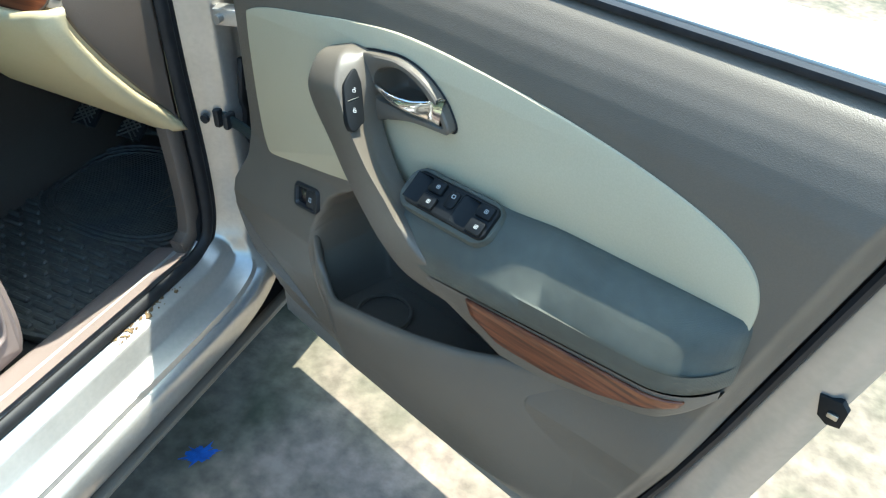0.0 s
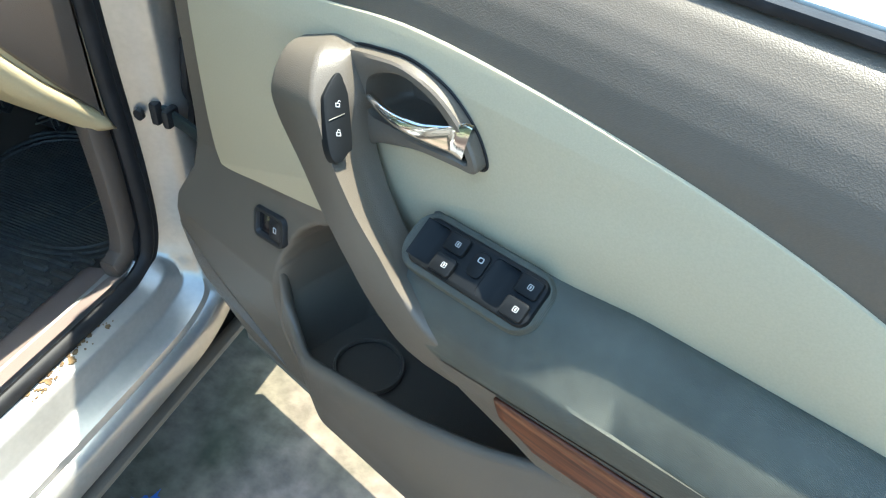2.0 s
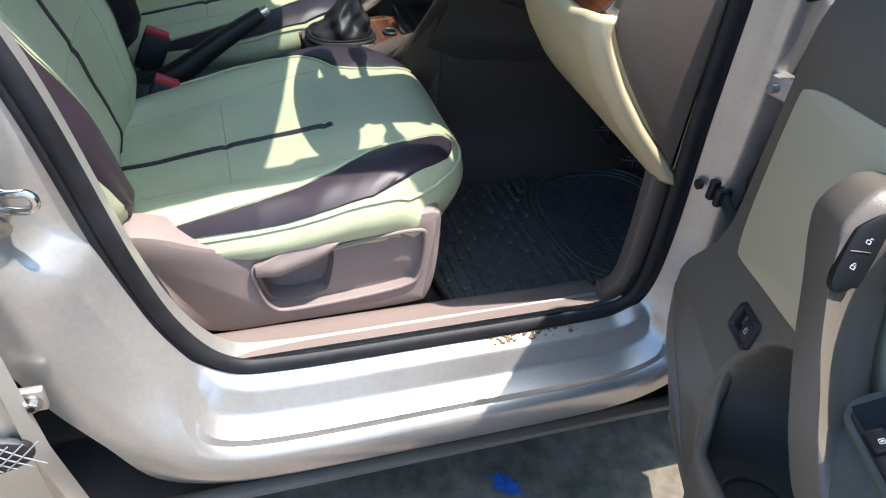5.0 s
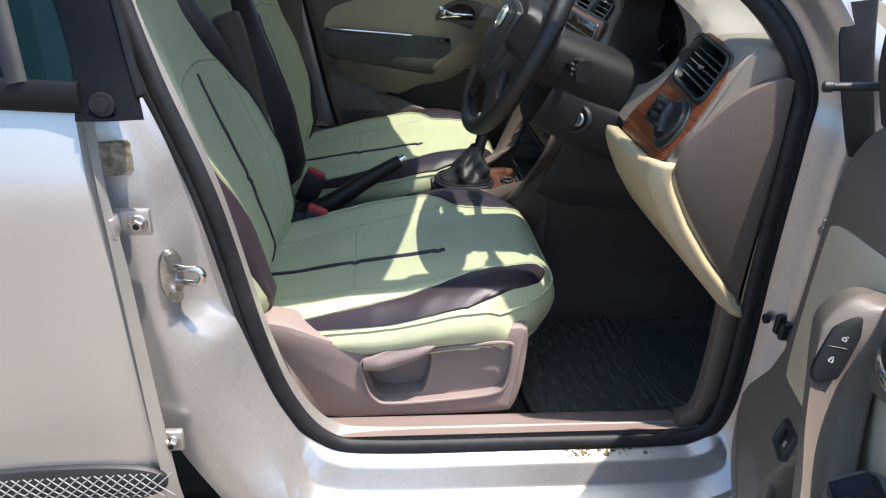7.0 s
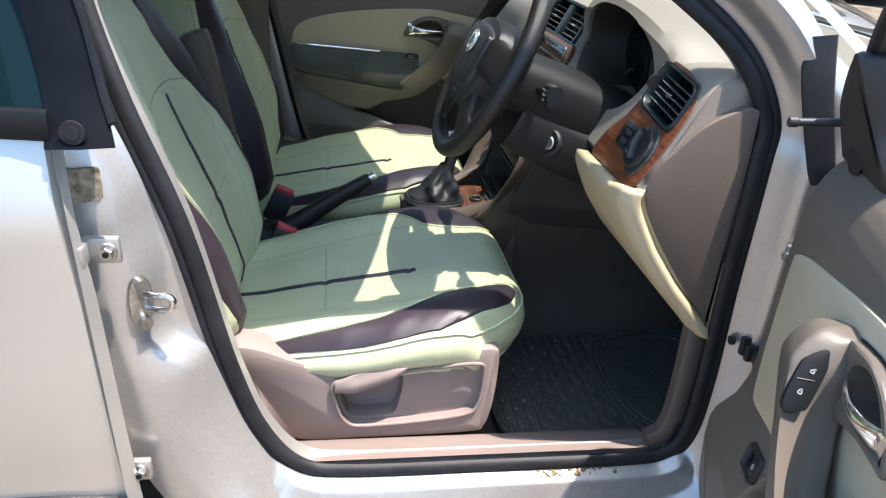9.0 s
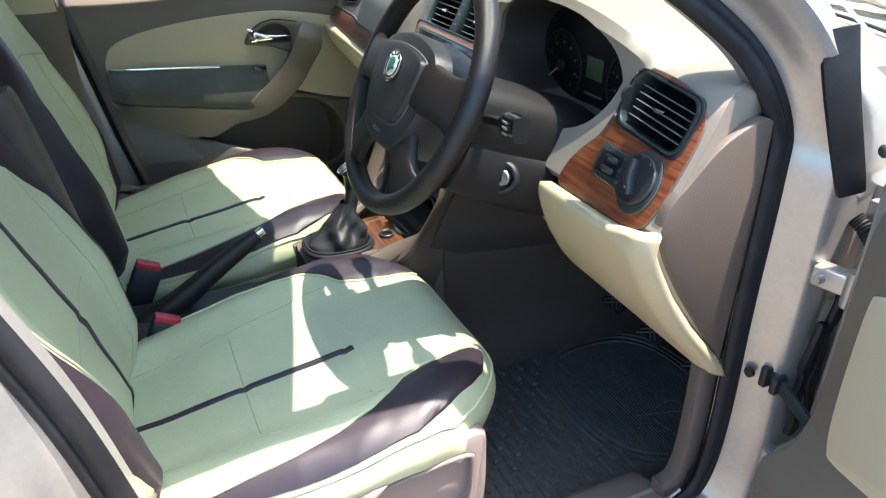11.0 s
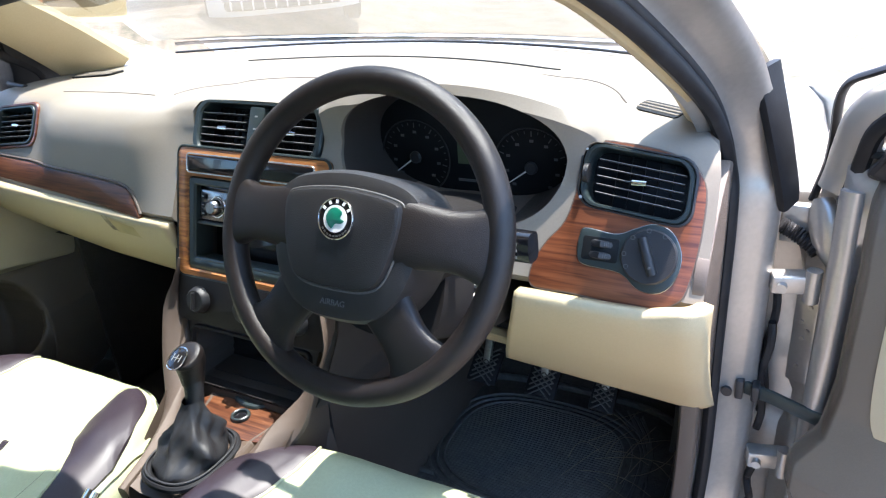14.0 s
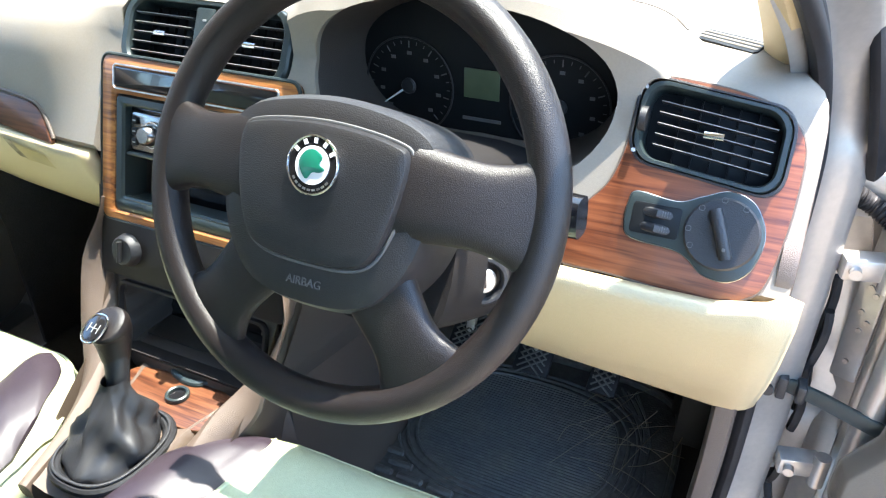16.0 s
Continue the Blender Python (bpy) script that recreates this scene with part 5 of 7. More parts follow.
    if driver:
        # folding armrest, swung up beside the backrest
        ap = [(0.052, -0.905, 0.70), (0.052, -0.925, 0.80), (0.054, -0.948, 0.92), (0.056, -0.965, 1.02), (0.056, -0.972, 1.045)]
        ar = part("folding_armrest", sweep(spline(ap, 24), lambda t: (interp(t, {0: 0.060, 0.7: 0.066, 0.93: 0.058, 1: 0.040}), interp(t, {0: 0.070, 0.5: 0.078, 0.9: 0.066, 1: 0.040})), up=(0, 1, 0), nseg=18, power=3.4), FLANKM, root, "dark brown folding armrest swung up")
        part("pivot", cyl(0.022, 0.03, pose(0.075, -0.905, 0.72, 0, 90, 0), 20, bevel=0.003), BLACK, ar)
    return root


make_seat("driver_seat", "driver's seat in cream leatherette with dark plum panels", 0.315, 1, True)
make_seat("passenger_seat", "passenger seat in cream leatherette with dark plum panels", -0.385, -1, False)


# ---- dashboard ----
dash = thing("dashboard", "taupe and cream dashboard with wood veneer inlays", "dashboard")
VD, VN = Vector((0, -0.447, -0.894)), Vector((0, -0.894, 0.447))


def face(x, z, d=0.0):
    """A point of the dash face at height z, d in front of it."""
    return Vector((x, -0.14, 1.105)) + VD * ((1.105 - z) / 0.894) + VN * d


def hood(x):
    return max(0.0, 1 - ((x - 0.348) / 0.225) ** 2) ** 0.7


def dash_sec(x):
    h = hood(x)
    c = max(0.0, 1 - (x / 0.20) ** 2) ** 0.6
    tail = 0.515 - 0.22 * (x / 0.7) ** 2
    top = lambda y, z, k: (y, z + k * (0.072 * h + 0.022 * c))
    rows = [(tail, 0.98), (tail, 1.114), top(0.30 - 0.08 * (x / 0.7) ** 2, 1.119, 0.0), top(0.16, 1.121, 0.15), top(0.06, 1.123, 0.5), top(-0.03, 1.126, 0.85), top(-0.09, 1.125, 1.0),
            (-0.118 - 0.040 * h - 0.014 * c, 1.122 + 0.069 * h + 0.020 * c), (-0.132 - 0.036 * h - 0.012 * c, 1.114 + 0.059 * h + 0.014 * c)]
    k = smooth01((x + 0.56) / 0.10) * smooth01((-0.17 - x) / 0.10)
    rows[-2:] = [(y - 0.032 * k, z) for y, z in rows[-2:]]
    rows += [(face(x, z).y - q * k, z) for z, q in ((1.095, 0.040), (1.06, 0.031), (1.02, 0.017), (0.985, 0.004), (0.955, -0.002))]
    rows += [(-0.207, 0.943), (-0.12, 0.93), (0.05, 0.90), (0.20, 0.92)]
    return rows


def dash_bm():
    n = 84
    xs = [-0.715 + 1.428 * i / n for i in range(n + 1)]
    bm = bmesh.new()
    rings = [[bm.verts.new((min(x, 0.713 - 0.041 * smooth01((y + 0.16) / 0.12)), y, z)) for y, z in dash_sec(x)] for x in xs]
    for a, b in zip(rings, rings[1:]):
        for i in range(len(a)):
            j = (i + 1) % len(a)
            bm.faces.new((a[i], a[j], b[j], b[i]))
    bm.faces.new(rings[0])
    bm.faces.new(rings[-1])
    return bm


CL = oval(0.354, 0.176, 56, 2.3, 0.346, 1.091)
CL = [(x, z - 0.012 * max(0, (1.06 - z) / 0.06) * abs(x - 0.346) / 0.17) for x, z in CL]
VENTR = [(x, z - 0.10 * (x - 0.615)) for x, z in rrect(0.141, 0.073, 0.021, 6, 0.615, 1.077)]
VENTP = [(-0.615 + (-x + 0.615) * 0.86, 1.070 + (z - 1.077) * 0.96) for x, z in VENTR]
VENTC = rrect(0.272, 0.084, 0.026, 6, 0.0, 1.098)
flat = lambda y: (lambda a, b, d: Vector((a, y - d, b)))
top_pad = part("upper_dash", dash_bm(), TAUPE, dash, "taupe soft dash top", sharp=45)
carve(top_pad, plug(CL, flat(0.0), 0.03, 0.35), *(plug([(p[0] * 1.0, p[1]) for p in v], lambda a, b, d: face(a, b, d), -0.05, 0.09) for v in (VENTR, VENTP, VENTC)), plug(rrect(0.322, 0.16, 0.01, 4, 0.0, 0.985), flat(0.0), 0.08, 0.40))

# instrument binnacle
inn = [(0.346 + (x - 0.346) * 0.92, 1.082 + (z - 1.091) * 0.92) for x, z in CL]


def tunnel(a, b):
    i = round(a * len(CL)) % len(CL)
    p, q = Vector(CL[i]), Vector(inn[i])
    c = p.lerp(q, b)
    h = hood(p.x)
    yf = interp(p.y, {0.99: -0.1975, 1.095: -0.145, 1.114 + 0.059 * h: -0.132 - 0.036 * h, 1.122 + 0.069 * h: -0.118 - 0.040 * h}) + 0.004
    return Vector((c.x, yf + 0.003 + (-0.062 - yf) * b, c.y))


part("binnacle", grid(tunnel, len(CL), 6, wrap_u=True), STACKM, dash, "shaded recess round the instruments")
cl = part("instrument_panel", plate(inn, flat(-0.055), 0.0, 0.006, 0.001), SWB, dash, "black instrument cluster")
for cx, ang in ((0.247, 216), (0.441, 216)):
    part("gauge_ring", sweep([(cx + 0.060 * math.cos(t), -0.0635, 1.050 + 0.060 * math.sin(t)) for t in np.linspace(0, math.tau, 48)[:-1]], (0.0025, 0.0025), up=(0, 1, 0), closed=True, nseg=6), BLACK, cl)
    for i in range(25):
        t = radians(225 - 270 * i / 24)
        big = i % 3 == 0
        c, sn = math.cos(t), math.sin(t)
        part("gauge_tick", sweep([(cx + (0.047 if big else 0.051) * c, -0.0625, 1.050 + (0.047 if big else 0.051) * sn), (cx + 0.055 * c, -0.0625, 1.050 + 0.055 * sn)], (0.0016 if big else 0.0009, 0.0008), up=(0, 1, 0), nseg=4), DIALM, cl)
        if big:
            part("gauge_figure", box((0.006, 0.0006, 0.004), (cx + 0.040 * c, -0.0618, 1.050 + 0.040 * sn), 0), DIALM, cl)
    t = radians(ang)
    part("gauge_needle", sweep([(cx - 0.004 * math.cos(t), -0.066, 1.050 - 0.004 * math.sin(t)), (cx + 0.046 * math.cos(t), -0.066, 1.050 + 0.046 * math.sin(t))], lambda q: (0.003 - 0.0015 * q, 0.0012), up=(0, 1, 0), nseg=6), WHITEM, cl, "white needle")
    part("needle_hub", cyl(0.010, 0.006, pose(cx, -0.062, 1.050, 90, 0, 0), 20, bevel=0.002), BLACK, cl)
part("display", box((0.046, 0.002, 0.036), (0.344, -0.0625, 1.064), 0.001), LCD, cl, "olive green display")
part("legend", box((0.05, 0.001, 0.004), (0.345, -0.0625, 1.020), 0), DIALM, cl)


# air vents
def vent(outline, parent_label, slats, to, knob=0.0):
    n = len(outline)
    cx, cz = sum(p[0] for p in outline) / n, sum(p[1] for p in outline) / n
    inner = [(cx + (x - cx) * 0.88, cz + (z - cz) * 0.85) for x, z in outline]
    v = part("air_vent", ring_plate([(cx + (x - cx) * 0.985, cz + (z - cz) * 0.985) for x, z in outline], inner, to, -0.004, 0.006, -0.03, 0.003), TEALPL, dash, parent_label)
    part("vent_back", plate(inner, to, -0.036, -0.030, 0.0005), SWB, v)
    hz = 0.033 if abs(cx) < 0.3 else 0.028
    for gx0, gx1 in slats:
        for k in range(1, 6):
            f = k / 6
            def edge(x):
                lo, hi = cz - hz, cz + hz
                return lo + (hi - lo) * f + (-0.10 * (x - cx) if abs(cx) > 0.3 else 0) * (1 if cx > 0 else -1)
            part("slat", sweep([to(gx0, edge(gx0), -0.006), to((gx0 + gx1) / 2, edge((gx0 + gx1) / 2), -0.005), to(gx1, edge(gx1), -0.006)], (0.0026, 0.012), up=VN, nseg=8, power=3), BLACK, v)
            part("slat_edge", sweep([to(gx0, edge(gx0), 0.0005), to((gx0 + gx1) / 2, edge((gx0 + gx1) / 2), 0.0015), to(gx1, edge(gx1), 0.0005)], (0.0009, 0.0018), up=VN, nseg=6), GREYM, v, "grey slat edge")
        for k in range(1, 6):
            x = gx0 + (gx1 - gx0) * k / 6
            part("rib", sweep([to(x, cz - 0.032, -0.024), to(x, cz + 0.032, -0.024)], (0.0016, 0.006), up=VN, nseg=6), SWB, v)
        mx = (gx0 + gx1) / 2
        part("vent_tab", sweep([to(mx - 0.009, cz, 0.002), to(mx + 0.009, cz, 0.002)], (0.007, 0.006), up=VN, nseg=10, power=3), CHROME, v, "chrome tab")
    return v


FD = lambda a, b, d: face(a, b, d)
v = vent(VENTR, "dark slatted air vent", [(0.565, 0.672)], FD)
part("vent_wheel", cyl(0.012, 0.006, pose(*face(0.549, 1.083, 0.004), 0, 90, 0), 20), BLACK, v, "ribbed thumb wheel")
for z, w in ((1.110, 0.003), (1.055, 0.004)):
    part("mark", plate(rrect(w, 0.0035, 0.001, 3, 0.549, z), FD, 0.007, 0.0076, 0.0001), PRINTM, v)
vent(VENTP, "dark slatted air vent", [(-0.664, -0.566)], FD)
v = vent(VENTC, "pair of dark slatted centre vents", [(-0.118, -0.024), (0.026, 0.118)], FD)
part("vent_divider", plate(rrect(0.030, 0.068, 0.003, 4, 0.001, 1.098), FD, -0.02, 0.006, 0.002), TEALPL, v)
for z in (1.118, 1.10, 1.082):
    part("mark", plate(rrect(0.006, 0.0025, 0.001, 3, 0.001, z), FD, 0.006, 0.0066, 0.0001), GREYM, v)

# wood inlay and light switch by the driver's door
wo = spline([(x, z, 0) for x, z in ((0.551, 1.119), (0.60, 1.120), (0.660, 1.110), (0.695, 1.085), (0.700, 1.03), (0.694, 0.975), (0.682, 0.952), (0.645, 0.940), (0.60, 0.942), (0.55, 0.945), (0.50, 0.946), (0.497, 0.972), (0.512, 1.0), (0.532, 1.025), (0.541, 1.06), (0.543, 1.10))], 70, closed=True)
wl_ = part("wood_inlay", plate(wo, FD, -0.002, 0.0032, 0.002), WOODX, dash, "glossy wood veneer inlay")
carve(wl_, plug(VENTR, FD, -0.05, 0.05))
part("inlay_rim", sweep([face(p.x, p.y, 0.001) for p in wo], (0.003, 0.003), up=VN, closed=True, nseg=8), CAPM, dash)
vw_ = part("vent_well", plate([(0.615 + (x - 0.615) * 1.045, 1.076 + (z - 1.076) * 1.06) for x, z in VENTR], FD, 0.0, 0.0045, 0.002), BLACK, dash)
carve(vw_, plug(VENTR, FD, -0.05, 0.05))
lo = spline([(x, z, 0) for x, z in ((0.562, 1.021), (0.60, 1.018), (0.622, 1.026), (0.645, 1.034), (0.668, 1.027), (0.682, 1.003), (0.677, 0.974), (0.660, 0.960), (0.637, 0.961), (0.620, 0.972), (0.605, 0.977), (0.564, 0.980), (0.555, 0.992), (0.555, 1.012))], 60, closed=True)
ls = part("light_switch", plate(lo, FD, 0.002, 0.008, 0.002), TEALPL, dash, "dark headlamp switch with a chrome rim")
part("rim", sweep([face(p.x, p.y, 0.005) for p in lo], (0.0012, 0.002), up=VN, closed=True, nseg=8), DCHROME, ls, "chrome rim")
part("dial", cyl(0.034, 0.007, Matrix.Translation(face(0.645, 0.998, 0.007)) @ VN.to_track_quat("Z", "Y").to_matrix().to_4x4(), 40, bevel=0.002), BLACK, ls)
part("dial_grip", sweep([face(0.636, 1.016, 0.016), face(0.645, 0.998, 0.021), face(0.653, 0.980, 0.016)], (0.012, 0.018), up=VN, nseg=14, power=3), BLACK, ls, "ribbed turning grip")
for dx, dz in ((-0.024, 0.022), (-0.004, 0.033), (0.018, 0.028), (-0.033, 0.0), (-0.028, -0.016)):
    part("mark", ring_plate(rrect(0.0055, 0.005, 0.002, 3, 0.645 + dx * 0.9, 0.998 + dz * 0.85), rrect(0.0042, 0.0036, 0.001, 3, 0.645 + dx * 0.9, 0.998 + dz * 0.85), FD, 0.014, 0.0148, 0.014, 0.0002), DIALM, ls)
part("mark", plate(rrect(0.003, 0.003, 0.001, 3, 0.650, 0.986), FD, 0.024, 0.0285, 0.0003), DIALM, ls)
part("dimmer_well", plate(rrect(0.046, 0.027, 0.003, 4, 0.584, 0.999), FD, 0.007, 0.0085, 0.0004), SWB, ls)
for z in (0.9925, 1.0055):
    part("dimmer_wheel", sweep([face(0.572, z, 0.006), face(0.585, z - 0.0005, 0.0125), face(0.598, z - 0.001, 0.006)], (0.0095, 0.006), up=VN, nseg=8), BLACK, ls, "small thumb wheel")
    for q in range(4):
        part("mark", plate(rrect(0.0006, 0.005, 0.0002, 3, 0.590 + q * 0.0022, z), FD, 0.0125 - 0.0012 * q, 0.0132 - 0.0012 * q, 0.0001), DIALM, ls)

# knee panel
def knee(a, b):
    x = 0.485 - 0.072 * b + (0.224 + 0.072 * b) * a
    zt = interp(x, {0.40: 0.944, 0.60: 0.944, 0.65: 0.945, 0.69: 0.953, 0.709: 0.958})
    zb = 0.702 + 0.20 * (0.709 - x)
    z = zt + (zb - zt) * b
    y = interp(z, {0.69: -0.040, 0.74: -0.085, 0.80: -0.140, 0.86: -0.185, 0.91: -0.214, 0.935: -0.226, 0.96: -0.222, 0.98: -0.210})
    return Vector((x, y + 0.014 * max(0, (a - 0.94) / 0.06) ** 2, z))


part("lower_strip", sweep([(x, -0.088 + 0.02 * (0.42 - x), 0.764 + 0.06 * (0.42 - x)) for x in np.linspace(0.27, 0.43, 8)], (0.020, 0.030), up=(0, -0.6, 0.8), nseg=10, power=4), CREAMP, dash, "cream strip below the column")
solid(part("knee_panel", grid(knee, 40, 30), CREAMP, dash, "cream lower dash panel with a hairline crack"), 0.02, 1.0)
part("crack", sweep([knee(0.27, 0.86) + Vector((0, -0.001, 0.0)), knee(0.30, 0.93) + Vector((0, -0.001, 0)), knee(0.34, 0.985) + Vector((0, -0.001, 0))], (0.0014, 0.001), nseg=4), SEAM, dash)
part("knee_edge", grid(lambda a, b: knee(1, b) + Vector((0.004 * a, 0.10 * a, 0.0)), 3, 20), CREAMP, dash)
# end cap towards the door
cap = spline([(y, z, 0) for y, z in ((-0.062, 1.085), (-0.09, 1.083), (-0.135, 1.060), (-0.175, 1.02), (-0.205, 0.985), (-0.207, 0.94), (-0.170, 0.87), (-0.105, 0.78), (-0.065, 0.73), (-0.055, 0.72), (-0.052, 0.9), (-0.056, 1.06))], 60, closed=True)
part("end_cap", plate(cap, lambda a, b, d: Vector((0.709 + d, a, b)), -0.01, 0.006, 0.004), CAPM, dash, "brown end cover")
# seams and the long slot of the dash top
def dash_top(x, y, d=0.0):
    rows = sorted(dash_sec(x)[1:8])
    return Vector((x, y, float(np.interp(y, [r[0] for r in rows], [r[1] for r in rows])) + d))


part("defroster_slot", sweep([dash_top(x, 0.36 - 0.69 * x * x, 0.0008) for x in np.linspace(-0.37, 0.37, 40)], (0.007, 0.003), nseg=8), SWB, dash, "long thin defroster slot")
part("hood_seam", sweep([dash_top(p.x, p.y, 0.0004) for p in spline([(0.085, 0.10, 0), (0.13, 0.165, 0), (0.205, 0.196, 0), (0.30, 0.20, 0), (0.388, 0.176, 0), (0.46, 0.122, 0), (0.52, 0.062, 0), (0.56, 0.0, 0)], 50)], (0.003, 0.002), nseg=6), CAPM, dash)
part("hood_seam", sweep([dash_top(p.x, p.y, 0.0004) for p in spline([(-0.262, -0.06, 0), (-0.249, 0.002, 0), (-0.19, 0.055, 0), (-0.09, 0.083, 0), (0.02, 0.092, 0), (0.085, 0.10, 0)], 40)], (0.003, 0.002), nseg=6), CAPM, dash)
part("airbag_seam", sweep([dash_top(x, -0.09 + 0.02 * math.sin((x + 0.56) * 8), 0.0004) for x in np.linspace(-0.54, -0.30, 16)], (0.0022, 0.0016), nseg=6), CAPM, dash)
# demister outlets: a dark slanted opening with bars of the dash's colour
for sx in (1, -1):
    def outlet(a, b, d):
        """a along the opening, b across it."""
        x, y = 0.605 + 0.034 * a + 0.004 * b - (0.0 if sx > 0 else -0.017), 0.016 - 0.022 * a + 0.026 * b
        return Vector((sx * x, y + (0.0 if sx > 0 else 0.045), 1.1262 - 0.02 * max(0.0, y) + d))
    dv = part("demister", plate([(-1.0, -0.7), (-0.85, -1.0), (0.9, -1.0), (1.0, -0.75), (1.0, 0.7), (0.85, 1.0), (-0.9, 1.0), (-1.0, 0.75)], outlet, -0.004, 0.0012, 0.0003), SWB, dash, "slotted demister outlet")
    for q in range(3):
        part("bar", sweep([outlet(-0.97, -0.52 + 0.52 * q, 0.0015), outlet(0.97, -0.52 + 0.52 * q, 0.0015)], (0.0036, 0.0022), nseg=6), TAUPE, dv)
# wood strip and glovebox on the passenger's side
def bulge(x, z, d=0.0):
    """A point in front of the passenger's side of the dash face."""
    k = smooth01((x + 0.56) / 0.10) * smooth01((-0.17 - x) / 0.10)
    return face(x, z, d) + Vector((0, -k * interp(z, {0.955: -0.002, 0.985: 0.004, 1.02: 0.017, 1.06: 0.031}), 0))


STRIP_TOP = ((-0.722, 1.018), (-0.62, 1.015), (-0.45, 1.010), (-0.34, 1.004), (-0.285, 0.998), (-0.262, 0.986), (-0.238, 0.951))
ps = [(p.x, p.y) for p in spline([(x, z - 0.004, 0) for x, z in STRIP_TOP], 36)] + [(p.x, p.y) for p in spline([(x, z, 0) for x, z in ((-0.240, 0.944), (-0.30, 0.950), (-0.432, 0.962), (-0.60, 0.973), (-0.722, 0.982))], 24)]
part("wood_strip", plate(ps, bulge, -0.004, 0.004, 0.002), WOODD, dash, "wood veneer strip, darkened as in shade")
part("strip_groove", sweep([bulge(p.x, p.y, 0.001) for p in spline([(x, z, 0) for x, z in STRIP_TOP], 40)], (0.005, 0.006), up=VN, nseg=8), CAPM, dash)
vo_ = [(-0.615 + (x + 0.615) * 1.12, 1.070 + (z - 1.070) * 1.14) for x, z in VENTP]
part("vent_surround", ring_plate(vo_, [(-0.615 + (x + 0.615) * 0.99, 1.070 + (z - 1.070) * 0.99) for x, z in VENTP], FD, -0.002, 0.004, -0.02, 0.002), WOODX, dash, "wood veneer vent surround")


def glove(a, b):
    x = -0.715 + 0.545 * a
    zt = interp(x, {-0.715: 0.974, -0.432: 0.957, -0.24: 0.946, -0.17: 0.945})
    zb = interp(x, {-0.715: 0.83, -0.5: 0.80, -0.18: 0.775})
    z = zt + (zb - zt) * b
    return Vector((x, -0.206 - 0.006 * math.sin(min(1, b * 1.2) * math.pi) + 0.115 * b ** 1.3, z))


solid(part("glovebox_lid", grid(glove, 30, 16), CREAMP, dash, "cream glovebox lid"), 0.02, 1.0)
part("tape", grid(lambda a, b: glove(0.73 + 0.11 * a, 0.08 + 0.20 * b + 0.05 * a) + Vector((0, -0.0225, 0)), 6, 5), STICKER, dash, "patch of old yellow tape")
part("tape_end", grid(lambda a, b: glove(0.70 + 0.028 * a + 0.012 * b, 0.06 + 0.20 * b) + Vector((0, -0.0230, 0)), 4, 5), PEEL, dash, "brown end of the tape")
part("underside", grid(lambda a, b: Vector((-0.70 + 1.40 * a, -0.10 + 0.60 * b, 0.80 + 0.05 * b)), 3, 3), CARPET, dash)

# ---- centre stack ----
stack = thing("centre_stack", "centre console with wood frame, radio and storage slot", "console")


def cs(x, z, d=0.0):
    y = -0.158 - (1.09 - z) * 0.30
    return Vector((x, y - d, z + 0.3 * d))


CS = lambda a, b, d: cs(a, b, d)


def stack_body(a, b):
    z = 1.065 - 0.42 * b
    w = interp(z, {1.065: 0.165, 0.90: 0.178, 0.80: 0.176, 0.70: 0.150, 0.645: 0.120})
    q = (a - 0.5) * 2
    x = math.copysign(min(1, abs(q) / 0.62), q) * w if q else 0
    p = cs(x, z, -0.004)
    side = max(0.0, (abs(q) - 0.62) / 0.38)
    fl = 0.03 * smooth01((0.80 - z) / 0.15)
    if abs(x) < 0.130 and 0.872 < z < 1.012:
        p.y += 0.07
    if abs(x) < 0.118 and 0.668 < z < 0.762:
        p.y += 0.10
    return p + Vector((math.copysign(side * 0.03 + fl * side, q), 0.34 * side, -0.0)) if side else p + Vector((0, 0.012 * abs(q / 0.62) ** 8, 0))


part("stack_body", grid(stack_body, 81, 60), STACKM, stack, "dark brown console flanks", sharp=60)
wfo, wfi = rrect(0.318, 0.215, 0.014, 6, 0.0, 0.962), rrect(0.266, 0.150, 0.008, 6, 0.0, 0.944)
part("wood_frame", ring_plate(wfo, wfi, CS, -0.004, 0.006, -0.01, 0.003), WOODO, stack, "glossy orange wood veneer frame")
part("frame_rim", sweep([cs(x, z, 0.002) for x, z in wfo], (0.005, 0.006), up=(0, -1, 0.3), closed=True, nseg=8), TEALPL, stack)
bp = part("button_strip", plate(rrect(0.262, 0.026, 0.004, 5, 0.0, 1.043), CS, 0.0, 0.009, 0.002), GLOSSB, stack, "glossy blank switch strip")
part("rim", sweep([cs(x, z, 0.008) for x, z in rrect(0.266, 0.030, 0.005, 5, 0.0, 1.043)], (0.0025, 0.003), up=(0, -1, 0.3), closed=True, nseg=6), STEEL, bp, "silver rim")
part("mark", plate([(-0.004, 1.040), (0.004, 1.040), (0.0, 1.048)], CS, 0.009, 0.0096, 0.0001), RED, bp)
part("radio_frame", ring_plate(rrect(0.270, 0.154, 0.008, 6, 0.0, 0.944), rrect(0.236, 0.118, 0.005, 6, 0.0, 0.948), CS, -0.004, 0.004, -0.035, 0.003), TEALPL, stack, "dark radio surround")
rd = part("car_radio", plate(rrect(0.238, 0.060, 0.004, 5, 0.0, 0.978), CS, -0.035, -0.008, 0.003), GLOSSB, stack, "aftermarket radio with a chrome knob")
part("control_plate", plate(rrect(0.074, 0.050, 0.006, 5, -0.080, 0.976), CS, -0.01, -0.004, 0.003), DCHROME, rd, "smoked chrome control plate")
kn_ = Vector((0, -1, 0.3)).to_track_quat("Z", "Y").to_matrix().to_4x4()
